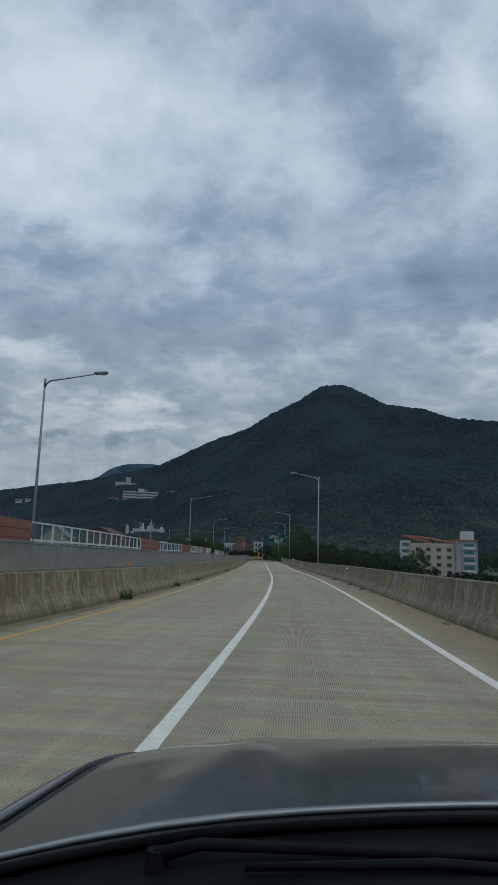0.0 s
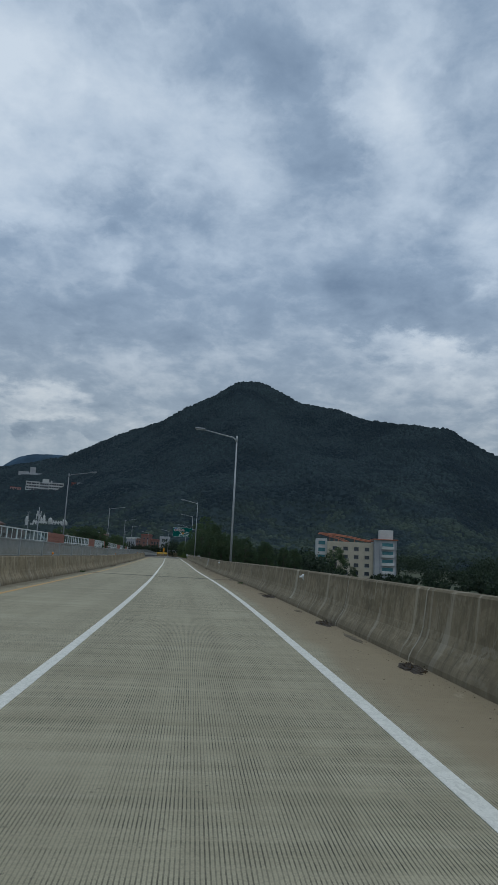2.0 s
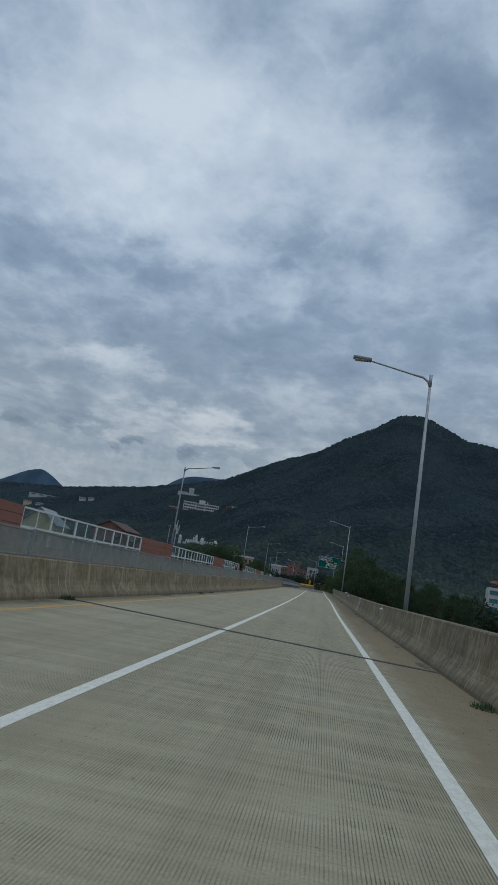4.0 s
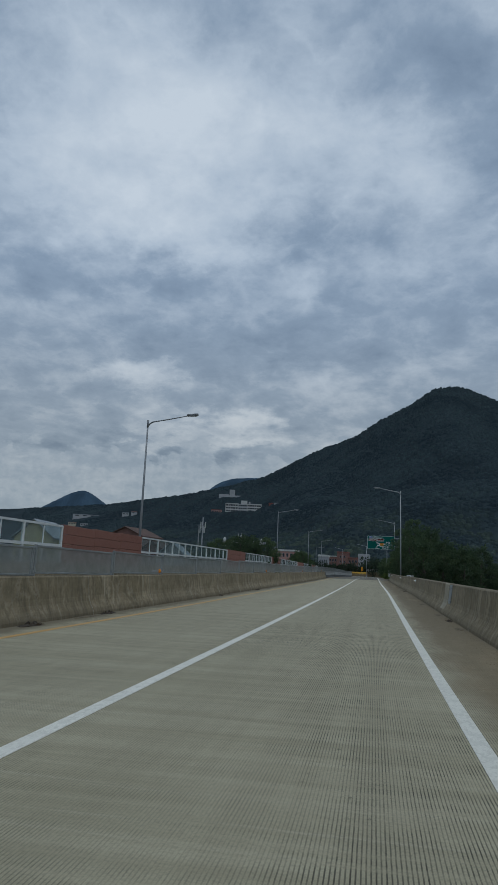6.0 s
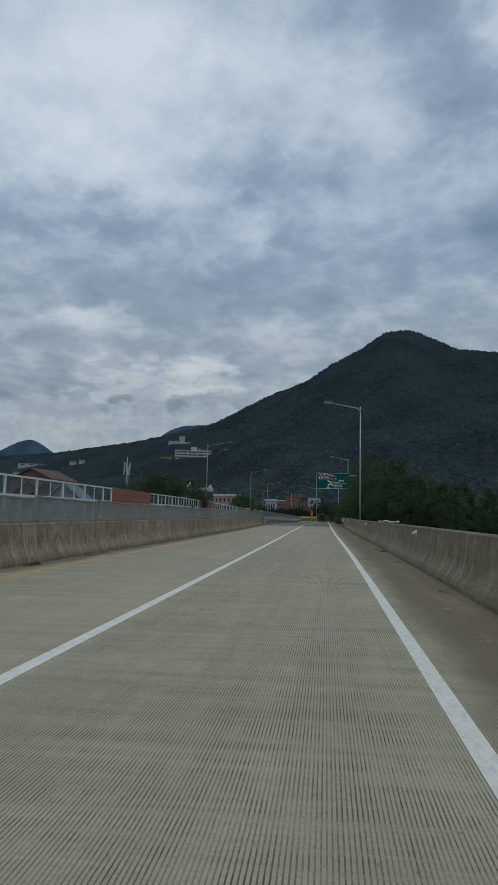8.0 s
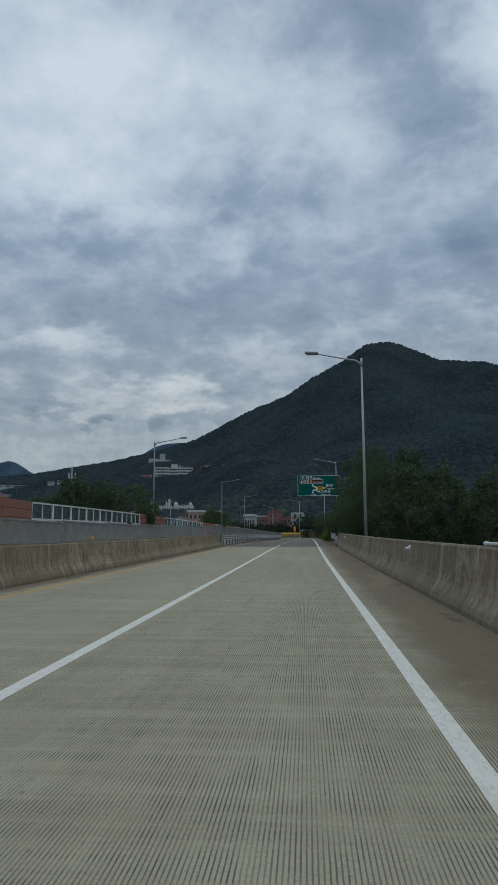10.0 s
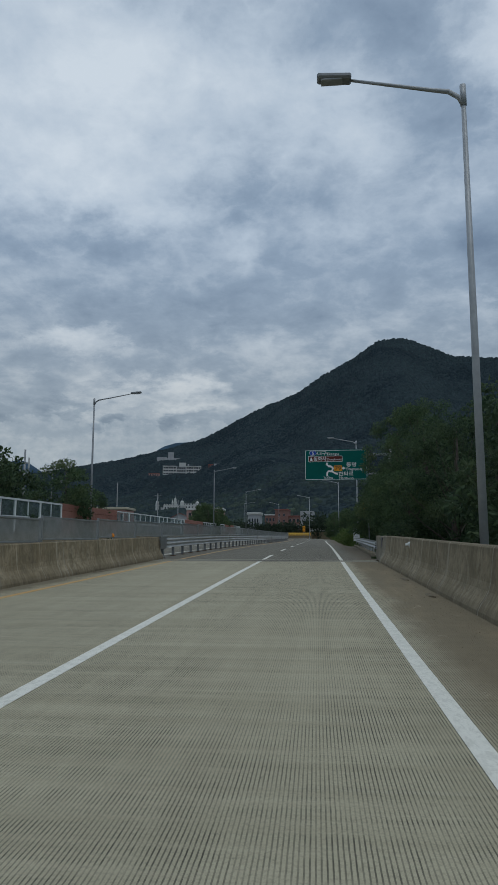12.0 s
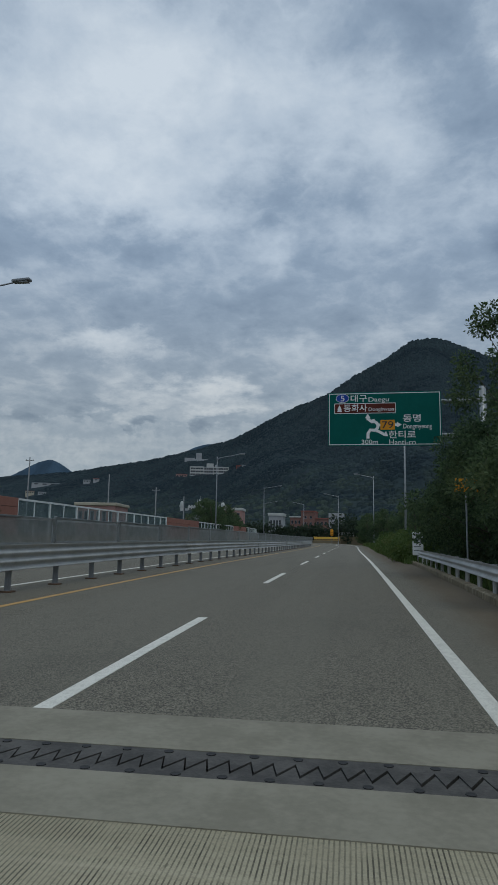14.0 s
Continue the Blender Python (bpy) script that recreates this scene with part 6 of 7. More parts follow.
def shoulder_grit(y0, y1, count, seed):
    """Loose stones and crumbs along the shoulder, too small to pick apart."""
    rs = np.random.RandomState(seed)
    V, F = [], []
    for i in range(count):
        y = y0 + (y1 - y0) * rs.rand()
        p = R(3.15 - abs(rs.randn()) * 0.38, y, 0.0)
        r = 0.003 + 0.009 * rs.rand() ** 3
        n = len(V)
        V += [(p.x - r, p.y, p.z), (p.x + r, p.y - r * 0.6, p.z), (p.x + r * 0.5, p.y + r, p.z), (p.x + r * 0.2 * rs.randn(), p.y, p.z + r * 0.9)]
        F += [(n, n + 1, n + 3), (n + 1, n + 2, n + 3), (n + 2, n, n + 3)]
    tagged(new("shoulder_grit", mesh_of("shoulder_grit", V, F, M_DIRT)), "loose grit and small stones along the shoulder", "grit", kind="stuff")


shoulder_grit(0, 186, 4200, 12)
for i in range(14):
    silt_patch(-6.25, 4 + 13 * i + 5 * rs.rand(), 0.10 + 0.06 * rs.rand(), 0.5 + 0.8 * rs.rand(), 0.02 + 0.02 * rs.rand(), 100 + i)

# ======================= buildings =======================


def slab_windows(ob, x0, x1, z0, z1, cols, rows, face_y, w=0.6, h=0.5, mat=None, wall_depth=0.12):
    """Recessed panes with frames on a wall facing local -y."""
    cw, ch = (x1 - x0) / cols, (z1 - z0) / rows
    pane = box_mesh("window_pane", -cw * w / 2, cw * w / 2, -0.03, 0.05, -ch * h / 2, ch * h / 2, mat or M_PANE)
    bm = bmesh.new()
    fw, fh = cw * w / 2, ch * h / 2
    for a, b, c, d in ((-fw - 0.05, fw + 0.05, fh, fh + 0.06), (-fw - 0.08, fw + 0.08, -fh - 0.08, -fh), (-fw - 0.05, -fw, -fh, fh), (fw, fw + 0.05, -fh, fh)):
        box(bm, a, b, -wall_depth, 0.02, c, d)
    frame_me = finish("window_frame", bm, M_ROOF_GREY)
    for i in range(cols):
        for j in range(rows):
            m = Matrix.Translation((x0 + cw * (i + 0.5), face_y, z0 + ch * (j + 0.5)))
            p = part("window", pane, ob, m=m)
            part("frame", frame_me, p)


def block(ob, name, x0, x1, y0, y1, z0, z1, mat, label=""):
    return part(name, box_mesh(name, x0, x1, y0, y1, z0, z1, mat, 0.08), ob, label)


def apartment():
    ob = empty("apartment_building", pose(44.6, 303, -3, 0, 0, -6) @ Matrix.Diagonal((0.87, 0.87, 0.89, 1)), label="cream five-storey building with orange roof frame and stair tower", category="building")
    block(ob, "wall", 3.4, 25.0, 0, 14, -2, 16.8, M_CREAM)
    block(ob, "wall", -1.5, 3.4, 2, 14, -2, 18.0, M_WHITE, "white side wing")
    block(ob, "stair_tower", 25.0, 35.5, -1.0, 10, -2, 18.6, M_GREY_WHITE, "pale glazed stair tower")
    block(ob, "roof_tank", 28.0, 34.2, 1, 6, 18.6, 23.0, M_WHITE, "white rooftop tank room")
    slab_windows(ob, 4.5, 24.5, 1.0, 15.6, 4, 4, 0.0, 0.42, 0.44)
    for j in range(4):
        z = 3.6 + 3.7 * j
        block(ob, "balcony", 28.6, 34.2, -2.0, -1.0, z - 0.6, z + 0.7, M_WHITE, "white balcony front")
        block(ob, "glazing", 28.9, 33.9, -1.12, -0.95, z + 0.8, z + 2.3, M_TEAL, "teal stair glazing")
    for x in (25.3, 27.6, 35.0):
        block(ob, "steel_column", x, x + 0.22, -1.5, -1.28, 0, 18.2, M_ROOF_GREY, "grey steel column")
    slab_windows(ob, -1.3, 3.2, 5, 17.6, 1, 4, 2.0, 0.7, 0.5, M_TEAL)
    # swept orange roof frame
    for k in range(2):
        bm = bmesh.new()
        tube(bm, [(-0.5, 1 + 9 * k, 20.4), (7, 1 + 9 * k, 20.1), (14, 1 + 9 * k, 19.3), (20, 1 + 9 * k, 18.2), (25, 1 + 9 * k, 17.6)], 0.28, 6)
        tube(bm, [(1, 1 + 9 * k, 20.3), (9, 1 + 9 * k, 18.5), (13.5, 1 + 9 * k, 17.0)], 0.22, 6)
        part("roof_beam", finish("roof_beam", bm, M_ROOF_ORANGE), ob, "orange swept roof beam")
    for x in (4.5, 6.5, 8.5, 11, 16, 21.5, 26, 28):
        block(ob, "roof_post", x, x + 0.25, 1, 1.25, 16.8, 19.7 - 0.09 * x, M_ROOF_ORANGE, "orange roof post")
    block(ob, "roof_edge", 24.5, 36.2, -1.6, 10.5, 18.3, 18.75, M_ROOF_ORANGE, "orange roof edge")


apartment()


def red_school():
    ob = empty("brick_building", pose(-52.2, 489, 0.9) @ Matrix.Scale(0.873, 4), label="red brick building with a stair tower beyond the road end", category="building")
    block(ob, "wall", 0, 6, 0, 14, 0, 15.3, M_REDBRICK)
    block(ob, "stair_tower", 6, 13.2, -1.5, 14, 0, 18.2, M_REDBRICK)
    block(ob, "wall", 13.2, 20.0, 0, 14, 0, 14.6, M_REDBRICK)
    block(ob, "wall", 20.0, 27.5, 2, 14, 0, 17.8, M_GREY_WHITE, "pale end block")
    block(ob, "parapet", -0.3, 6.2, -0.3, 14, 15.3, 15.9, M_WHITE, "pale roof parapet")
    block(ob, "parapet", 5.8, 13.5, -1.8, 14, 18.2, 18.8, M_ROOF_RED, "dark red roof edge")
    block(ob, "parapet", 13.2, 20.2, -0.3, 14, 14.6, 15.1, M_ROOF_RED, "dark red roof edge")
    slab_windows(ob, 0.3, 5.8, 1.5, 14.5, 3, 4, 0.0, 0.5, 0.5)
    slab_windows(ob, 7.0, 12.5, 10.5, 17.0, 2, 2, -1.5, 0.35, 0.4)
    slab_windows(ob, 13.5, 19.8, 1.5, 14.0, 3, 4, 0.0, 0.55, 0.5)
    slab_windows(ob, 21, 27, 6, 17, 2, 3, 2.0, 0.4, 0.4)


red_school()


def plain_house(name, m, w, d, h, roof, wall_mat, roof_mat, label, cols=3, rows=1, flat=False):
    ob = empty(name, m, label=label, category="building")
    block(ob, "wall", -w / 2, w / 2, 0, d, 0, h, wall_mat)
    slab_windows(ob, -w / 2 + 0.4, w / 2 - 0.4, 0.6, h - 0.2, cols, rows, 0.0, 0.5, 0.5)
    if flat:
        block(ob, "roof", -w / 2 - 0.3, w / 2 + 0.3, -0.3, d + 0.3, h, h + roof, roof_mat)
    else:
        bm = bmesh.new()
        e = 0.5
        pts = [(-w / 2 - e, h - 0.15), (0, h + roof), (w / 2 + e, h - 0.15), (w / 2 + e, h + 0.1), (0, h + roof + 0.25), (-w / 2 - e, h + 0.1)]
        front = [bm.verts.new((x, -e, z)) for x, z in pts]
        back_ = [bm.verts.new((x, d + e, z)) for x, z in pts]
        for j in range(6):
            bm.faces.new((front[j], front[(j + 1) % 6], back_[(j + 1) % 6], back_[j]))
        for ring in (front, back_):
            bm.faces.new((ring[0], ring[1], ring[4], ring[5]))
            bm.faces.new((ring[1], ring[2], ring[3], ring[4]))
        part("roof", finish("gable_roof", bm, roof_mat), ob)
        bm = bmesh.new()
        for yy in (0.0, d):
            bm.faces.new([bm.verts.new((x, yy, z)) for x, z in ((-w / 2, h), (w / 2, h), (0, h + roof))])
        part("gable", finish("gable", bm, wall_mat), ob)
    return ob


plain_house("house", pose(-73.9, 197.3, -2.6, 0, 0, 8) @ Matrix.Scale(0.873, 4), 9, 12, 11.0, 4.0, M_YELLOW_WALL, M_ROOF_GREY, "pale yellow gabled house beyond the noise barrier")
plain_house("house", pose(-40.7, 185.1, -2.6, 0, 0, 5) @ Matrix.Scale(0.873, 4), 4.6, 5, 8.0, 2.2, M_GREY_WHITE, M_ROOF_GREY, "pale grey gabled house with a grey roof")
plain_house("house", pose(-48.5, 196.0, -2.6, 0, 0, -4) @ Matrix.Scale(0.873, 4), 7.5, 7, 8.4, 2.4, M_REDBRICK, M_ROOF_BROWN, "brown-walled house with a dark brown gable roof")
plain_house("house", pose(-56.0, 205.0, -2.6, 0, 0, -4) @ Matrix.Scale(0.873, 4), 6.5, 7, 9.2, 2.4, M_REDBRICK, M_ROOF_BROWN, "brown-walled house with a dark brown gable roof")
plain_house("house", pose(-72.0, 236.0, -2.6, 0, 0, -10) @ Matrix.Scale(0.873, 4), 12, 10, 14.2, 2.6, M_REDBRICK, M_ROOF_BROWN, "brown-red house with a brown tiled roof")
plain_house("house", pose(-57.3, 290.0, -2.2, 0, 0, 8) @ Matrix.Scale(0.873, 4), 8.0, 10, 12.4, 0.6, M_PINK, M_CREAM, "pink flat-roofed building beyond the road", 6, 3, True)
plain_house("house", pose(-64.8, 410.3, 0.0, 0, 0, 6) @ Matrix.Scale(0.873, 4), 16, 12, 15.6, 1.0, M_PINK, M_WHITE, "pink shop building with a white parapet", 7, 4, True)
plain_house("house", pose(-42.3, 389, 0.9, 0, 0, 3) @ Matrix.Scale(0.873, 4), 5.0, 10, 11.6, 1.0, M_GREY_WHITE, M_WHITE, "small white building with a band of windows", 4, 2, True)
plain_house("house", pose(-81.5, 436.5, 0.9, 0, 0, 10) @ Matrix.Scale(0.873, 4), 9, 10, 12, 2.4, M_GREY_WHITE, M_ROOF_RED, "pale house with a red roof", 4, 2)


def hill_school():
    ob = empty("hillside_building", pose(-403, 1490, 130, 0, 0, 14) @ Matrix.Scale(0.82, 4), label="long white school-like building on the hillside", category="building")
    block(ob, "wall", 0, 34, 0, 14, -30, 26, M_WHITE)
    block(ob, "wall", 34, 58, 5, 17, -30, 26, M_GREY_WHITE, "grey middle wing")
    block(ob, "wall", 58, 96, 0, 14, -30, 26, M_WHITE)
    block(ob, "roof", -0.6, 34.6, -0.6, 14, 26, 27.4, M_WHITE, "white roof parapet")
    block(ob, "roof", 57.4, 96.6, -0.6, 14, 26, 27.4, M_WHITE, "white roof parapet")
    block(ob, "roof_house", 41, 58, 5, 14, 26, 36, M_WHITE, "white rooftop stair block")
    block(ob, "roof_house", 62, 66, 5, 10, 26, 33, M_GREY_WHITE, "rooftop tank")
    slab_windows(ob, 1, 33, 4, 26, 5, 3, 0.0, 0.80, 0.56)
    slab_windows(ob, 59, 95, -3, 26, 6, 4, 0.0, 0.80, 0.56)
    slab_windows(ob, 35, 57, 4, 26, 4, 3, 5.0, 0.80, 0.5)


hill_school()


def hill_villa():
    ob = empty("hillside_building", pose(-499, 1760, 192, 0, 0, 14) @ Matrix.Scale(0.63, 4), label="pale building near the ridge with a small tower", category="building")
    block(ob, "wall", 0, 40, 0, 14, -50, 20, M_GREY_WHITE)
    block(ob, "wall", 40, 100, 0, 14, -50, 16, M_GREY_WHITE)
    block(ob, "tower", 44, 66, 2, 14, 14, 40, M_GREY_WHITE, "white tower")
    slab_windows(ob, 42, 98, 0, 13, 7, 1, 0.0, 0.5, 0.5)


hill_villa()


def castle():
    ob = empty("castle_hotel", pose(-245, 930, 20, 0, 0, 13) @ Matrix.Scale(0.82, 4), label="white castle-like building with round towers and domes", category="building")
    block(ob, "wall", 8, 64, 0, 20, -20, 24, M_GREY_WHITE)
    block(ob, "wall", 12, 34, -3, 20, -20, 27, M_WHITE, "pale front block")
    block(ob, "wall", 42, 66, -2, 20, -20, 28, M_WHITE, "pale front block")
    for x0, x1 in ((12, 34), (42, 66)):
        for k in range(6):
            x = x0 + (x1 - x0) * (k + 0.2) / 6
            z = 27 if x0 == 12 else 28
            block(ob, "merlon", x, x + (x1 - x0) / 10, -3.2 if x0 == 12 else -2.2, -1.6, z, z + 1.8, M_WHITE)
    slab_windows(ob, 13, 33, 10, 26, 5, 3, -3.0, 0.42, 0.5)
    slab_windows(ob, 43, 65, 10, 27, 5, 3, -2.0, 0.42, 0.5)
    for x, r, h in ((3, 2.6, 36), (29, 2.0, 40), (25, 1.5, 36), (39, 3.4, 36), (61, 3.2, 35)):
        bm = bmesh.new()
        dome = [(h - 6 + 4.2 * math.sin(a), r * 0.95 * math.cos(a)) for a in [math.pi / 2 * k / 5 for k in range(6)]]
        pts = [(-20, r), (h - 10, r), (h - 9.9, r * 1.25), (h - 8, r * 1.25), (h - 7.9, r * 0.9), (h - 6, r * 0.9)] + [(z, max(q, 0.12)) for z, q in dome] + [(h + 1.5, 0.1)]
        tube(bm, [(x, 0, z) for z, q in pts], [q for z, q in pts], 14)
        part("tower", finish("castle_tower", bm, M_WHITE), ob, "round white tower with a dome")


castle()


def slope_house(x, y, z, w, mat, roof_mat, label, turn):
    ob = empty("hillside_house", pose(x, y, z, 0, 0, turn), label=label, category="building", group="hillside houses")
    block(ob, "wall", 0, w, 0, 12, -14, 4, mat)
    block(ob, "roof", -0.5, w + 0.5, -0.5, 12.5, 4, 5, roof_mat)
    slab_windows(ob, 1, w - 1, -2, 4, 4, 1, 0.0, 0.5, 0.5)


for q in ((-470, 1606, 144, 24, M_PINK, M_ROOF_RED, "small pink house on the slope", 14), (-302, 1470, 147, 14, M_ROOF_RED, M_ROOF_RED, "small red-walled house on the slope", 10), (-286, 1450, 145, 18, M_GREY_WHITE, M_GREY_WHITE, "small white house on the slope", 10),
          (-1030, 1975, 158, 96, M_GREY_WHITE, M_ROOF_GREY, "long pale farm shed on the slope", 26), (-822, 1880, 157, 18, M_GREY_WHITE, M_ROOF_GREY, "pale farm building on the slope", 22),
          (-796, 1884, 161, 16, M_GREY_WHITE, M_ROOF_RED, "pale house with a red roof on the slope", 20), (-962, 1826, 122, 22, M_CREAM, M_ROOF_RED, "cream house with a red roof on the slope", 24),
          (-905, 1790, 117, 20, M_GREY_WHITE, M_ROOF_GREY, "pale house with a grey roof on the slope", 24)):
    slope_house(*q)


def utility_pole(x, y, z, h, arms=1):
    ob = empty("utility_pole", pose(x, y, z), label="grey concrete utility pole with crossarms", category="utility pole", group="utility poles")
    bm = bmesh.new()
    tube(bm, [(0, 0, 0), (0, 0, h)], [0.16, 0.10], 8)
    part("pole", finish("utility_pole_shaft", bm, M_POLE, True), ob)
    for k in range(arms):
        part("crossarm", box_mesh("crossarm", -0.8, 0.8, -0.06, 0.06, h - 0.6 - 0.9 * k, h - 0.50 - 0.9 * k, M_POLE), ob)
        for s in (-0.65, 0.65):
            bm = bmesh.new()
            tube(bm, [(s, 0, h - 0.5 - 0.9 * k), (s, 0, h - 0.3 - 0.9 * k)], 0.04, 6)
            part("insulator", finish("insulator", bm, M_POLE), ob)


for q in ((-70.3, 290, -3, 20.1, 1), (-59.4, 300, -2, 17.1, 0), (-50.0, 300, -2, 14.6, 1), (-50.8, 320, -2, 14.3, 0), (62, 366, 0, 9, 0), (83, 375, 0, 9, 0)):
    utility_pole(*q)


def antenna_mast():
    ob = empty("antenna_mast", pose(-57.2, 253, -2) @ Matrix.Scale(0.873, 4), label="telecom mast with white panel antennas", category="antenna mast")
    bm = bmesh.new()
    tube(bm, [(0, 0, 0), (0, 0, 21)], [0.28, 0.16], 8)
    part("mast", finish("mast", bm, M_LAMP, True), ob)
    for k in range(6):
        a = k * math.pi / 3
        m = Matrix.Translation((0.8 * math.cos(a), 0.8 * math.sin(a), 17.2 if k % 2 else 18.6))
        part("antenna", box_mesh("antenna", -0.13, 0.13, -0.08, 0.08, -0.95, 0.95, M_WHITE, 0.03), ob, m=m)
    for z in (17.2, 18.6):
        bm = bmesh.new()
        tube(bm, [(0.85 * math.cos(a), 0.85 * math.sin(a), z) for a in [k * math.pi / 6 for k in range(13)]], 0.05, 5, False)
        part("ring", finish("mast_ring", bm, M_LAMP), ob)


antenna_mast()


def end_barrier():
    for i in range(9):
        ob = empty("water_barrier", pose(-28.2 + 0.80 * i, 372.6, 3.7), label="yellow plastic water-filled road barrier", category="road barrier", group="yellow barriers at the road end")
        bm = bmesh.new()
        vs = box(bm, -0.40, 0.40, -0.3, 0.3, 0, 0.95, None, 0.05)
        for v in vs:
            if v.co.z > 0.5:
                v.co.y *= 0.5
        part("shell", finish("water_barrier_shell", bm, M_YELLOW_PLASTIC), ob)
        part("band", box_mesh("barrier_band", -0.38, 0.38, -0.32, -0.29, 0.12, 0.30, M_BLACK), ob, "dark band")


end_barrier()
# block added under the barriers to lift them to fit the camera's view
tagged(new("island_kerb", box_mesh("island_kerb", -28.9, -21.2, 372.0, 373.4, 1.6, 3.7, M_PARAPET, 0.05)), kind="structure")
tagged(new("retaining_wall", box_mesh("retaining_wall", -21.9, -13.0, 376, 377, 0, 4.9, M_PARAPET, 0.05)), kind="structure")


def far_fence():
    ob = empty("white_railing", pose(-21.8, 376.5, 4.9) @ Matrix.Diagonal((0.82, 0.9, 0.9, 1)), label="white railing on top of the retaining wall", category="railing")
    for z in (0.5, 1.1):
        part("rail", box_mesh("railing_rail", 0, 10, -0.04, 0.04, z - 0.04, z + 0.04, M_RAIL), ob)
    for i in range(11):
        part("post", box_mesh("railing_post", i - 0.04, i + 0.04, -0.04, 0.04, 0, 1.1, M_RAIL), ob)


far_fence()


def warning_sign():
    ob = empty("warning_sign", Matrix.Translation(R(4.12, 202.9, -0.2)) @ pose(0, 0, 0, 0, 0, heading(203)), label="orange warning board on a thin post among the branches", category="road sign")
    part("board", box_mesh("warning_board", -0.36, 0.36, -0.015, 0.015, 2.95, 3.36, M_SIGN_ORANGE, 0.006), ob)
    bm = bmesh.new()
    tube(bm, [(0, 0.05, -0.1), (0, 0.05, 3.4)], 0.028, 8)
    part("post", finish("warning_post", bm, M_GALV), ob)


warning_sign()


def end_notice():
    ob = empty("notice_sign", pose(-23.2, 368.4, 3.0, 0, 0, 6), label="upright orange notice board at the road end", category="road sign")
    part("board", box_mesh("notice_board", -0.38, 0.38, -0.03, 0.03, 2.0, 3.7, M_SIGN_ORANGE, 0.02), ob)
    for k in range(3):
        part("bar", box_mesh("notice_bar", -0.24, 0.24, -0.036, -0.03, 2.3 + 0.45 * k, 2.42 + 0.45 * k, M_SIGN_BROWN), ob, "dark bar of writing")
    part("post", box_mesh("notice_post", -0.06, 0.06, 0.03, 0.13, -0.6, 3.6, M_GALV, 0.01), ob)


end_notice()


def leafy_bushes(name, label, places, seed, mat):
    """Low bushes of leaves grown into one another."""
    rs = np.random.RandomState(seed)
    V, F, n = [], [], 0
    for off, y, r, h in places:
        p = R(off, y, -0.05)
        cs = [(p.x + r * rs.randn() * 0.5, p.y + r * rs.randn() * 0.8, p.z + h * (0.1 + 0.8 * rs.rand())) for _ in range(8)]
        v, f = leaf_cloud(cs, [r * 0.5] * 8, 700, 0.16, seed + n % 977, 0.8)
        V.append(v)
        F += [tuple(q + n for q in t) for t in f]
        n += len(v)
    tagged(new(name, mesh_of(name, np.concatenate(V), F, mat)), label, "bushes", kind="stuff")


rb = np.random.RandomState(9)
leafy_bushes("verge_bushes", "light green bushes on the verge past the guardrail", [(3.95 + 1.4 * rb.rand(), 218.5 + 40 * rb.rand(), 0.55 + 0.4 * rb.rand(), 1.15 + 1.1 * rb.rand()) for _ in range(66)], 5, M_WEED)
leafy_bushes("verge_bushes", "dark undergrowth behind the guardrail", [(5.5 + 1.6 * rb.rand(), 188.5 + 30 * rb.rand(), 0.7 + 0.4 * rb.rand(), 1.3 + 1.2 * rb.rand()) for _ in range(60)], 6, M_LEAF_B)
woods("tree_belt", "low dark trees in front of the town", -66, -18, 375.5, 383, 44, 4.4, 6.2, 14)
woods("tree_belt", "low dark trees behind the retaining wall", -21, -2, 379.5, 392, 44, 7.0, 9.8, 18)
woods("tree_belt", "low dark trees across the fields", 78, 300, 232, 330, 220, 3.0, 5.6, 15)
woods("tree_belt", "low dark shrubs in the fields beside the bridge", 44, 190, 150, 232, 200, 1.6, 3.0, 17)
woods("tree_belt", "low dark trees beyond the bridge", 10, 36, 206, 261, 46, 5.5, 8.6, 16)

# ======================= the car that carries the camera, as it stands at the start =======================


def hood_height(x, y):
    """Surface of the bonnet over the road, x from the car's middle, y ahead of the camera."""
    t = (y - 0.85) / 0.90
    z = 1.072 - 0.128 * t - 0.030 * max(0.0, t - 0.6) ** 2 * 4
    z -= 0.084 * (abs(x) / 0.86) ** 2 * (1 - 0.45 * min(max(t, 0.0), 1.0))
    z -= 0.020 * (max(0.0, abs(x) - 0.50) / 0.40) ** 2
    ridge = math.exp(-(((abs(x) - 0.66 + 0.10 * t) / 0.06) ** 2))
    return z + 0.006 * ridge * min(max(t, 0.0) * 3, 1)


def rear_edge(x):
    return 0.865 - 0.05 * (x / 0.9) ** 2


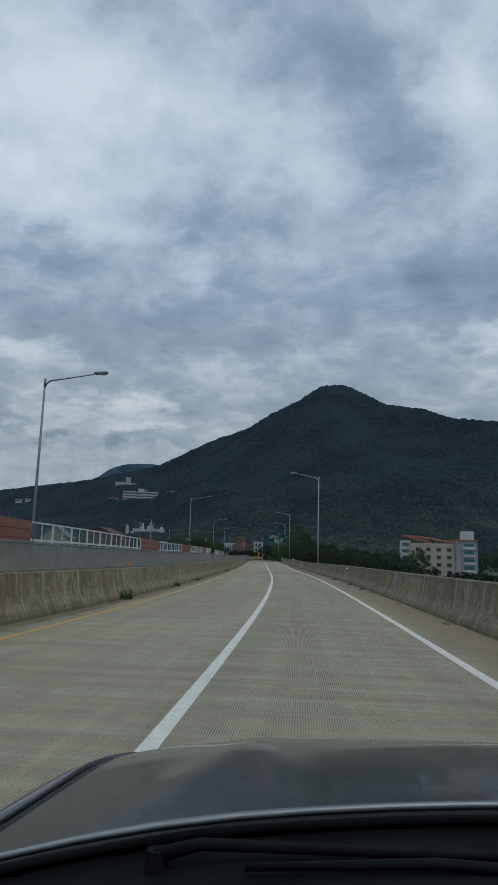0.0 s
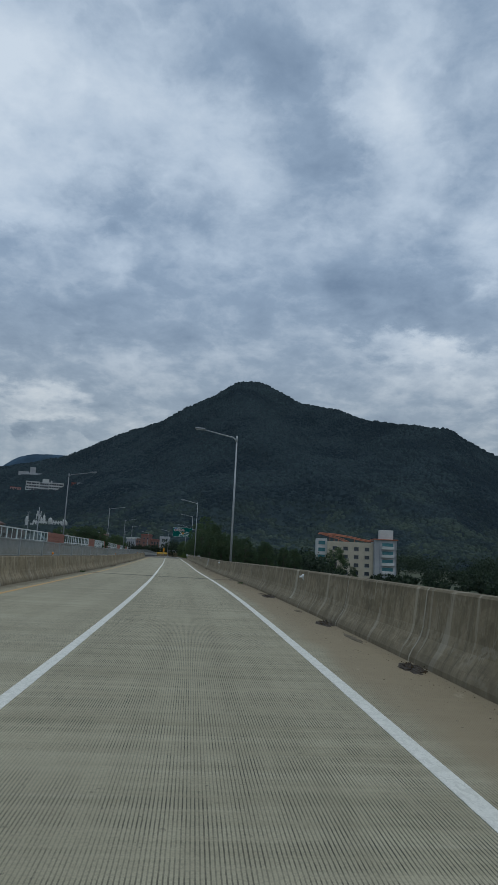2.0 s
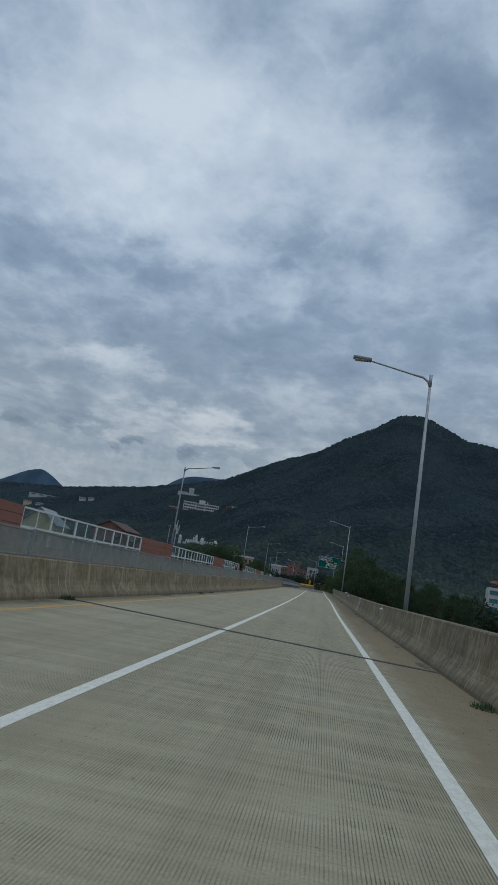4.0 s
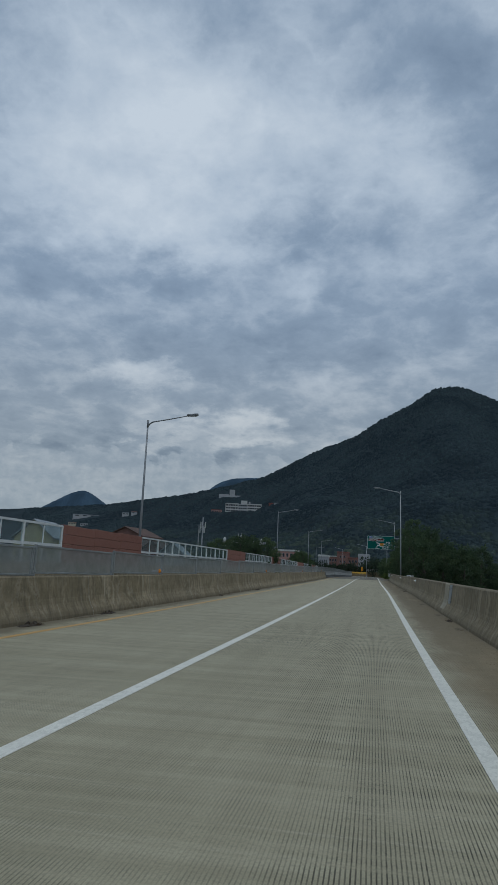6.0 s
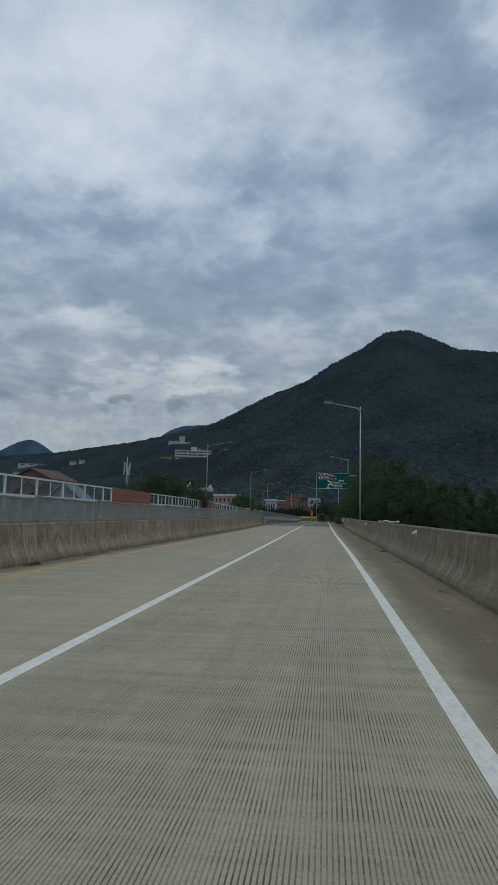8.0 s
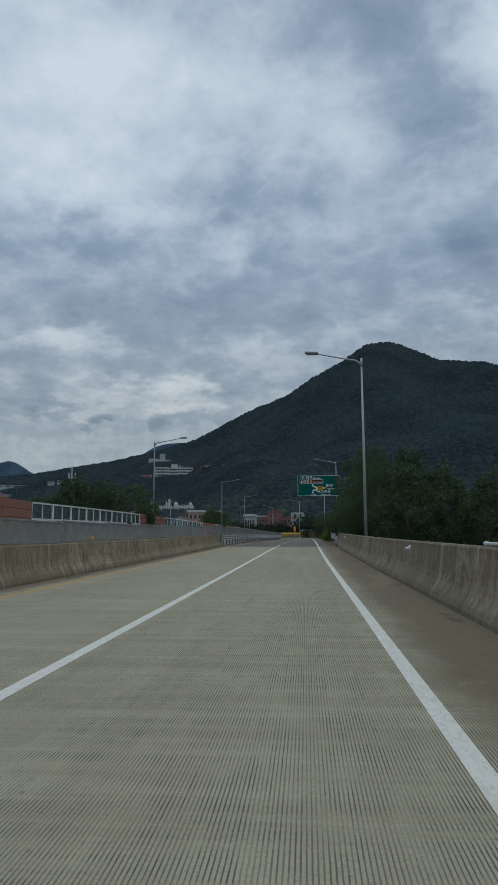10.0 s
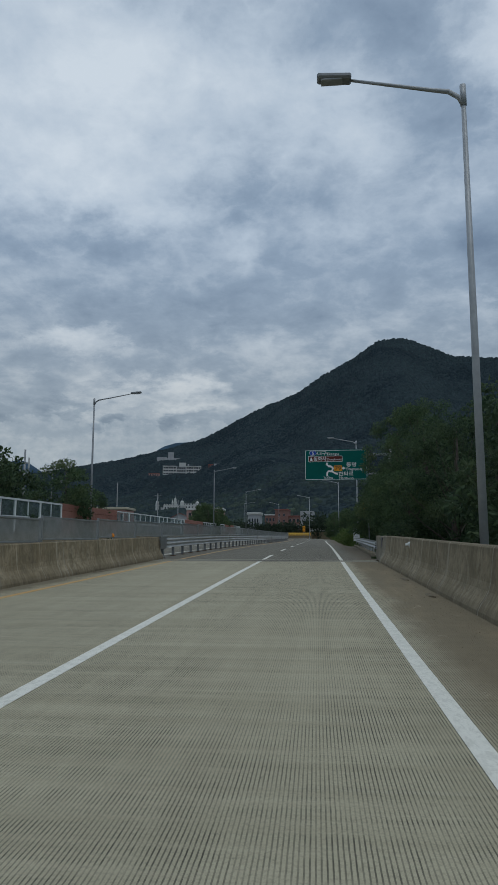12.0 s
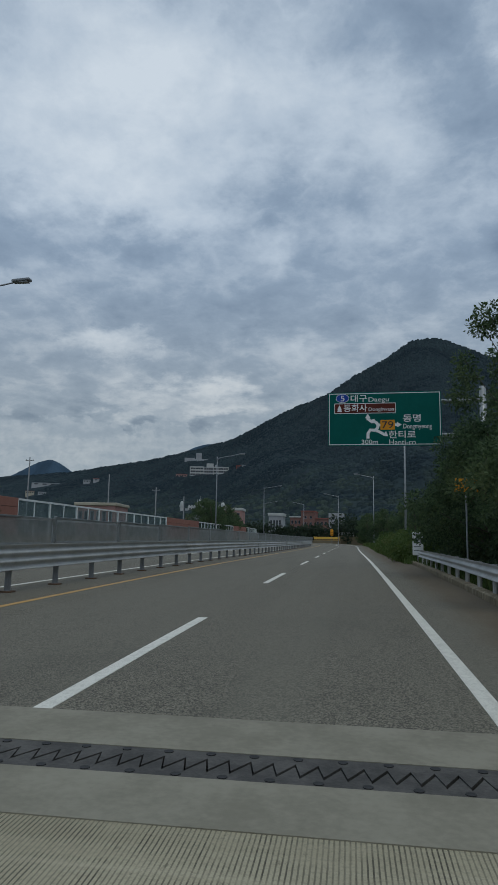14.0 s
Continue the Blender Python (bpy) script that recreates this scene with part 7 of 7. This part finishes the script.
def own_car():
    cx = -0.10
    ob = empty("car", pose(cx, 0, 0), label="dark grey car seen over its bonnet from inside", category="car")
    nx, ny = 60, 36
    V, F = [], []
    for j in range(ny + 1):
        for i in range(nx + 1):
            x = -0.90 + 1.80 * i / nx
            back = rear_edge(x)
            front = 1.90 - 0.20 * (abs(x) / 0.9) ** 2.5
            y = back + (front - back) * j / ny
            V.append((x, y, hood_height(x, y)))
    for j in range(ny):
        for i in range(nx):
            a = j * (nx + 1) + i
            F.append((a, a + 1, a + nx + 2, a + nx + 1))
    me = mesh_of("bonnet", V, F, M_CAR, smooth=True)
    bm = bmesh.new()
    bm.from_mesh(me)
    bmesh.ops.solidify(bm, geom=bm.faces[:], thickness=0.018)
    hood = part("bonnet", finish("bonnet", bm, M_CAR, True), ob, "glossy dark grey bonnet")
    # the bright line on the bonnet's rear edge, made as a thin steel bar
    bm = bmesh.new()
    tube(bm, [(x, rear_edge(x) - 0.003, hood_height(x, rear_edge(x)) + 0.001) for x in [-0.9 + 0.09 * k for k in range(21)]], 0.0038, 6)
    part("edge_trim", finish("bonnet_edge", bm, M_GALV, True), hood, "bright rear edge of the bonnet")
    for s in (-1, 1):
        V, F = [], []
        for j in range(25):
            y = 0.55 + 1.25 * j / 24
            z = hood_height(0.90, y) - 0.004
            for k, (dx, dz) in enumerate(((0.0, 0.0), (0.05, -0.02), (0.10, -0.07), (0.125, -0.16), (0.13, -0.45))):
                pull = 0.05 * max(0.0, (y - 1.45) / 0.35) ** 2
                V.append((s * (0.905 + dx - pull), y, z + dz))
        for j in range(24):
            for k in range(4):
                a = j * 5 + k
                F.append((a, a + 1, a + 6, a + 5))
        bm = bmesh.new()
        bm.from_mesh(mesh_of("wing", V, F, M_CAR, smooth=True))
        bmesh.ops.solidify(bm, geom=bm.faces[:], thickness=0.012)
        part("wing", finish("wing", bm, M_CAR, True), ob, "dark grey front wing")
    V, F = [], []
    for j in range(13):
        for i in range(29):
            x = -0.90 + 1.8 * i / 28
            y = 1.68 + 0.20 * (1 - (abs(x) / 0.9) ** 2.5) + 0.10 * math.sin(math.pi * j / 12 * 0.5)
            V.append((x, y, 0.86 - 0.62 * j / 12))
    for j in range(12):
        for i in range(28):
            a = j * 29 + i
            F.append((a, a + 1, a + 30, a + 29))
    part("front_panel", mesh_of("front_panel", V, F, M_CAR, smooth=True), ob)
    # cowl, wipers and dashboard below the windscreen
    V, F = [], []
    for j in range(9):
        for i in range(33):
            x = -1.0 + 2.0 * i / 32
            y = 0.40 + (rear_edge(x) - 0.365) * j / 8
            V.append((x, y, hood_height(x, rear_edge(x)) - 0.019 - 0.024 * math.sin(math.pi * j / 8)))
    for j in range(8):
        for i in range(32):
            a = j * 33 + i
            F.append((a, a + 1, a + 34, a + 33))
    bm = bmesh.new()
    bm.from_mesh(mesh_of("cowl", V, F, M_COWL, smooth=True))
    bmesh.ops.solidify(bm, geom=bm.faces[:], thickness=0.012)
    part("cowl", finish("cowl", bm, M_COWL, True), ob, "black plastic cowl")
    for x0, x1 in ((-0.62, -0.02), (0.02, 0.62)):
        bm = bmesh.new()
        tube(bm, [(x0, 0.800, 1.012), (x0 + 0.05, 0.800, 1.026), (x1, 0.790, 1.040)], [0.009, 0.007, 0.004], 8)
        arm = part("wiper_arm", finish("wiper_arm", bm, M_COWL, True), ob)
        bm = bmesh.new()
        tube(bm, [(x0, 0.80, 0.99), (x0, 0.80, 1.018)], [0.014, 0.011], 12)
        part("pivot", finish("wiper_pivot", bm, M_COWL), arm)
        bm = bmesh.new()
        tube(bm, [(x0 + 0.10, 0.770, 1.018), ((x0 + x1) / 2, 0.772, 1.032), (x1 + 0.10, 0.765, 1.030)], [0.004, 0.006, 0.004], 6)
        part("blade", finish("wiper_blade", bm, M_COWL, True), arm)
    bm = bmesh.new()
    box(bm, -0.74, 0.74, -0.10, 0.50, 0.70, 0.985, None, 0.03)
    dash = part("dashboard", finish("dashboard", bm, M_COWL), ob, "matt black dashboard top")
    bm = bmesh.new()
    for k in range(24):
        box(bm, -0.25 + 0.024 * k, -0.246 + 0.024 * k, 0.36, 0.42, 0.983, 0.992)
    part("defrost_vent", finish("defrost_vent", bm, M_RUBBER), dash)
    bm = bmesh.new()
    tube(bm, [(-0.42, 0.30, 0.982), (-0.42, 0.30, 0.992)], [0.042, 0.034], 16)
    part("speaker_cover", finish("speaker_cover", bm, M_BLACK), dash)
    # roof on its pillars, out of view, added to block skylight over the dashboard
    V, F = [], []
    for j in range(13):
        for i in range(17):
            x, y = -0.66 + 1.32 * i / 16, 0.08 - 2.0 * j / 12
            V.append((x * (1 + 0.04 * math.sin(math.pi * j / 12)), y, 1.50 + 0.05 * math.sin(math.pi * j / 12) - 0.05 * (x / 0.66) ** 4))
    for j in range(12):
        for i in range(16):
            a = j * 17 + i
            F.append((a, a + 1, a + 18, a + 17))
    bm = bmesh.new()
    bm.from_mesh(mesh_of("car_roof", V, F, M_CAR, smooth=True))
    bmesh.ops.solidify(bm, geom=bm.faces[:], thickness=0.03)
    part("roof", finish("car_roof", bm, M_CAR, True), ob, "dark grey roof")
    for s in (-1, 1):
        for foot, head in (((0.90, 0.60, 0.93), (0.66, 0.06, 1.47)), ((0.93, -0.95, 0.93), (0.69, -0.90, 1.50)), ((0.90, -2.35, 0.93), (0.66, -1.88, 1.47))):
            bm = bmesh.new()
            tube(bm, [(s * foot[0], foot[1], foot[2]), (s * (foot[0] + head[0]) / 2 + s * 0.03, (foot[1] + head[1]) / 2, (foot[2] + head[2]) / 2 + 0.03), (s * head[0], head[1], head[2])], [0.05, 0.042, 0.04], 8)
            part("pillar", finish("car_pillar", bm, M_CAR, True), ob)
    part("boot", box_mesh("boot", -0.86, 0.86, -2.95, -2.0, 0.45, 0.96, M_CAR, 0.06), ob)
    # floor pan and wheels that carry it
    part("floor_pan", box_mesh("floor_pan", -0.86, 0.86, -2.9, 1.70, 0.22, 0.50, M_BLACK, 0.04), ob)
    part("bulkhead", box_mesh("bulkhead", -0.86, 0.86, 0.40, 0.52, 0.45, 0.95, M_BLACK, 0.02), ob)
    for s in (-1, 1):
        part("door", box_mesh("car_door", s * 0.97 - 0.05, s * 0.97 + 0.05, -1.9, 0.60, 0.30, 0.94, M_CAR, 0.03), ob, "dark grey car side")
    for s in (-1, 1):
        for y in (1.05, -1.75):
            bm = bmesh.new()
            tube(bm, [(s * 0.74, y, 0.33), (s * 0.77, y, 0.33), (s * 0.94, y, 0.33), (s * 0.97, y, 0.33)], [0.29, 0.33, 0.33, 0.29], 24)
            wheel = part("wheel", finish("tyre", bm, M_RUBBER, True), ob, "black tyre")
            bm = bmesh.new()
            tube(bm, [(s * 0.88, y, 0.33), (s * 0.975, y, 0.33)], [0.22, 0.20], 18)
            part("rim", finish("rim", bm, M_GALV), wheel)


own_car()
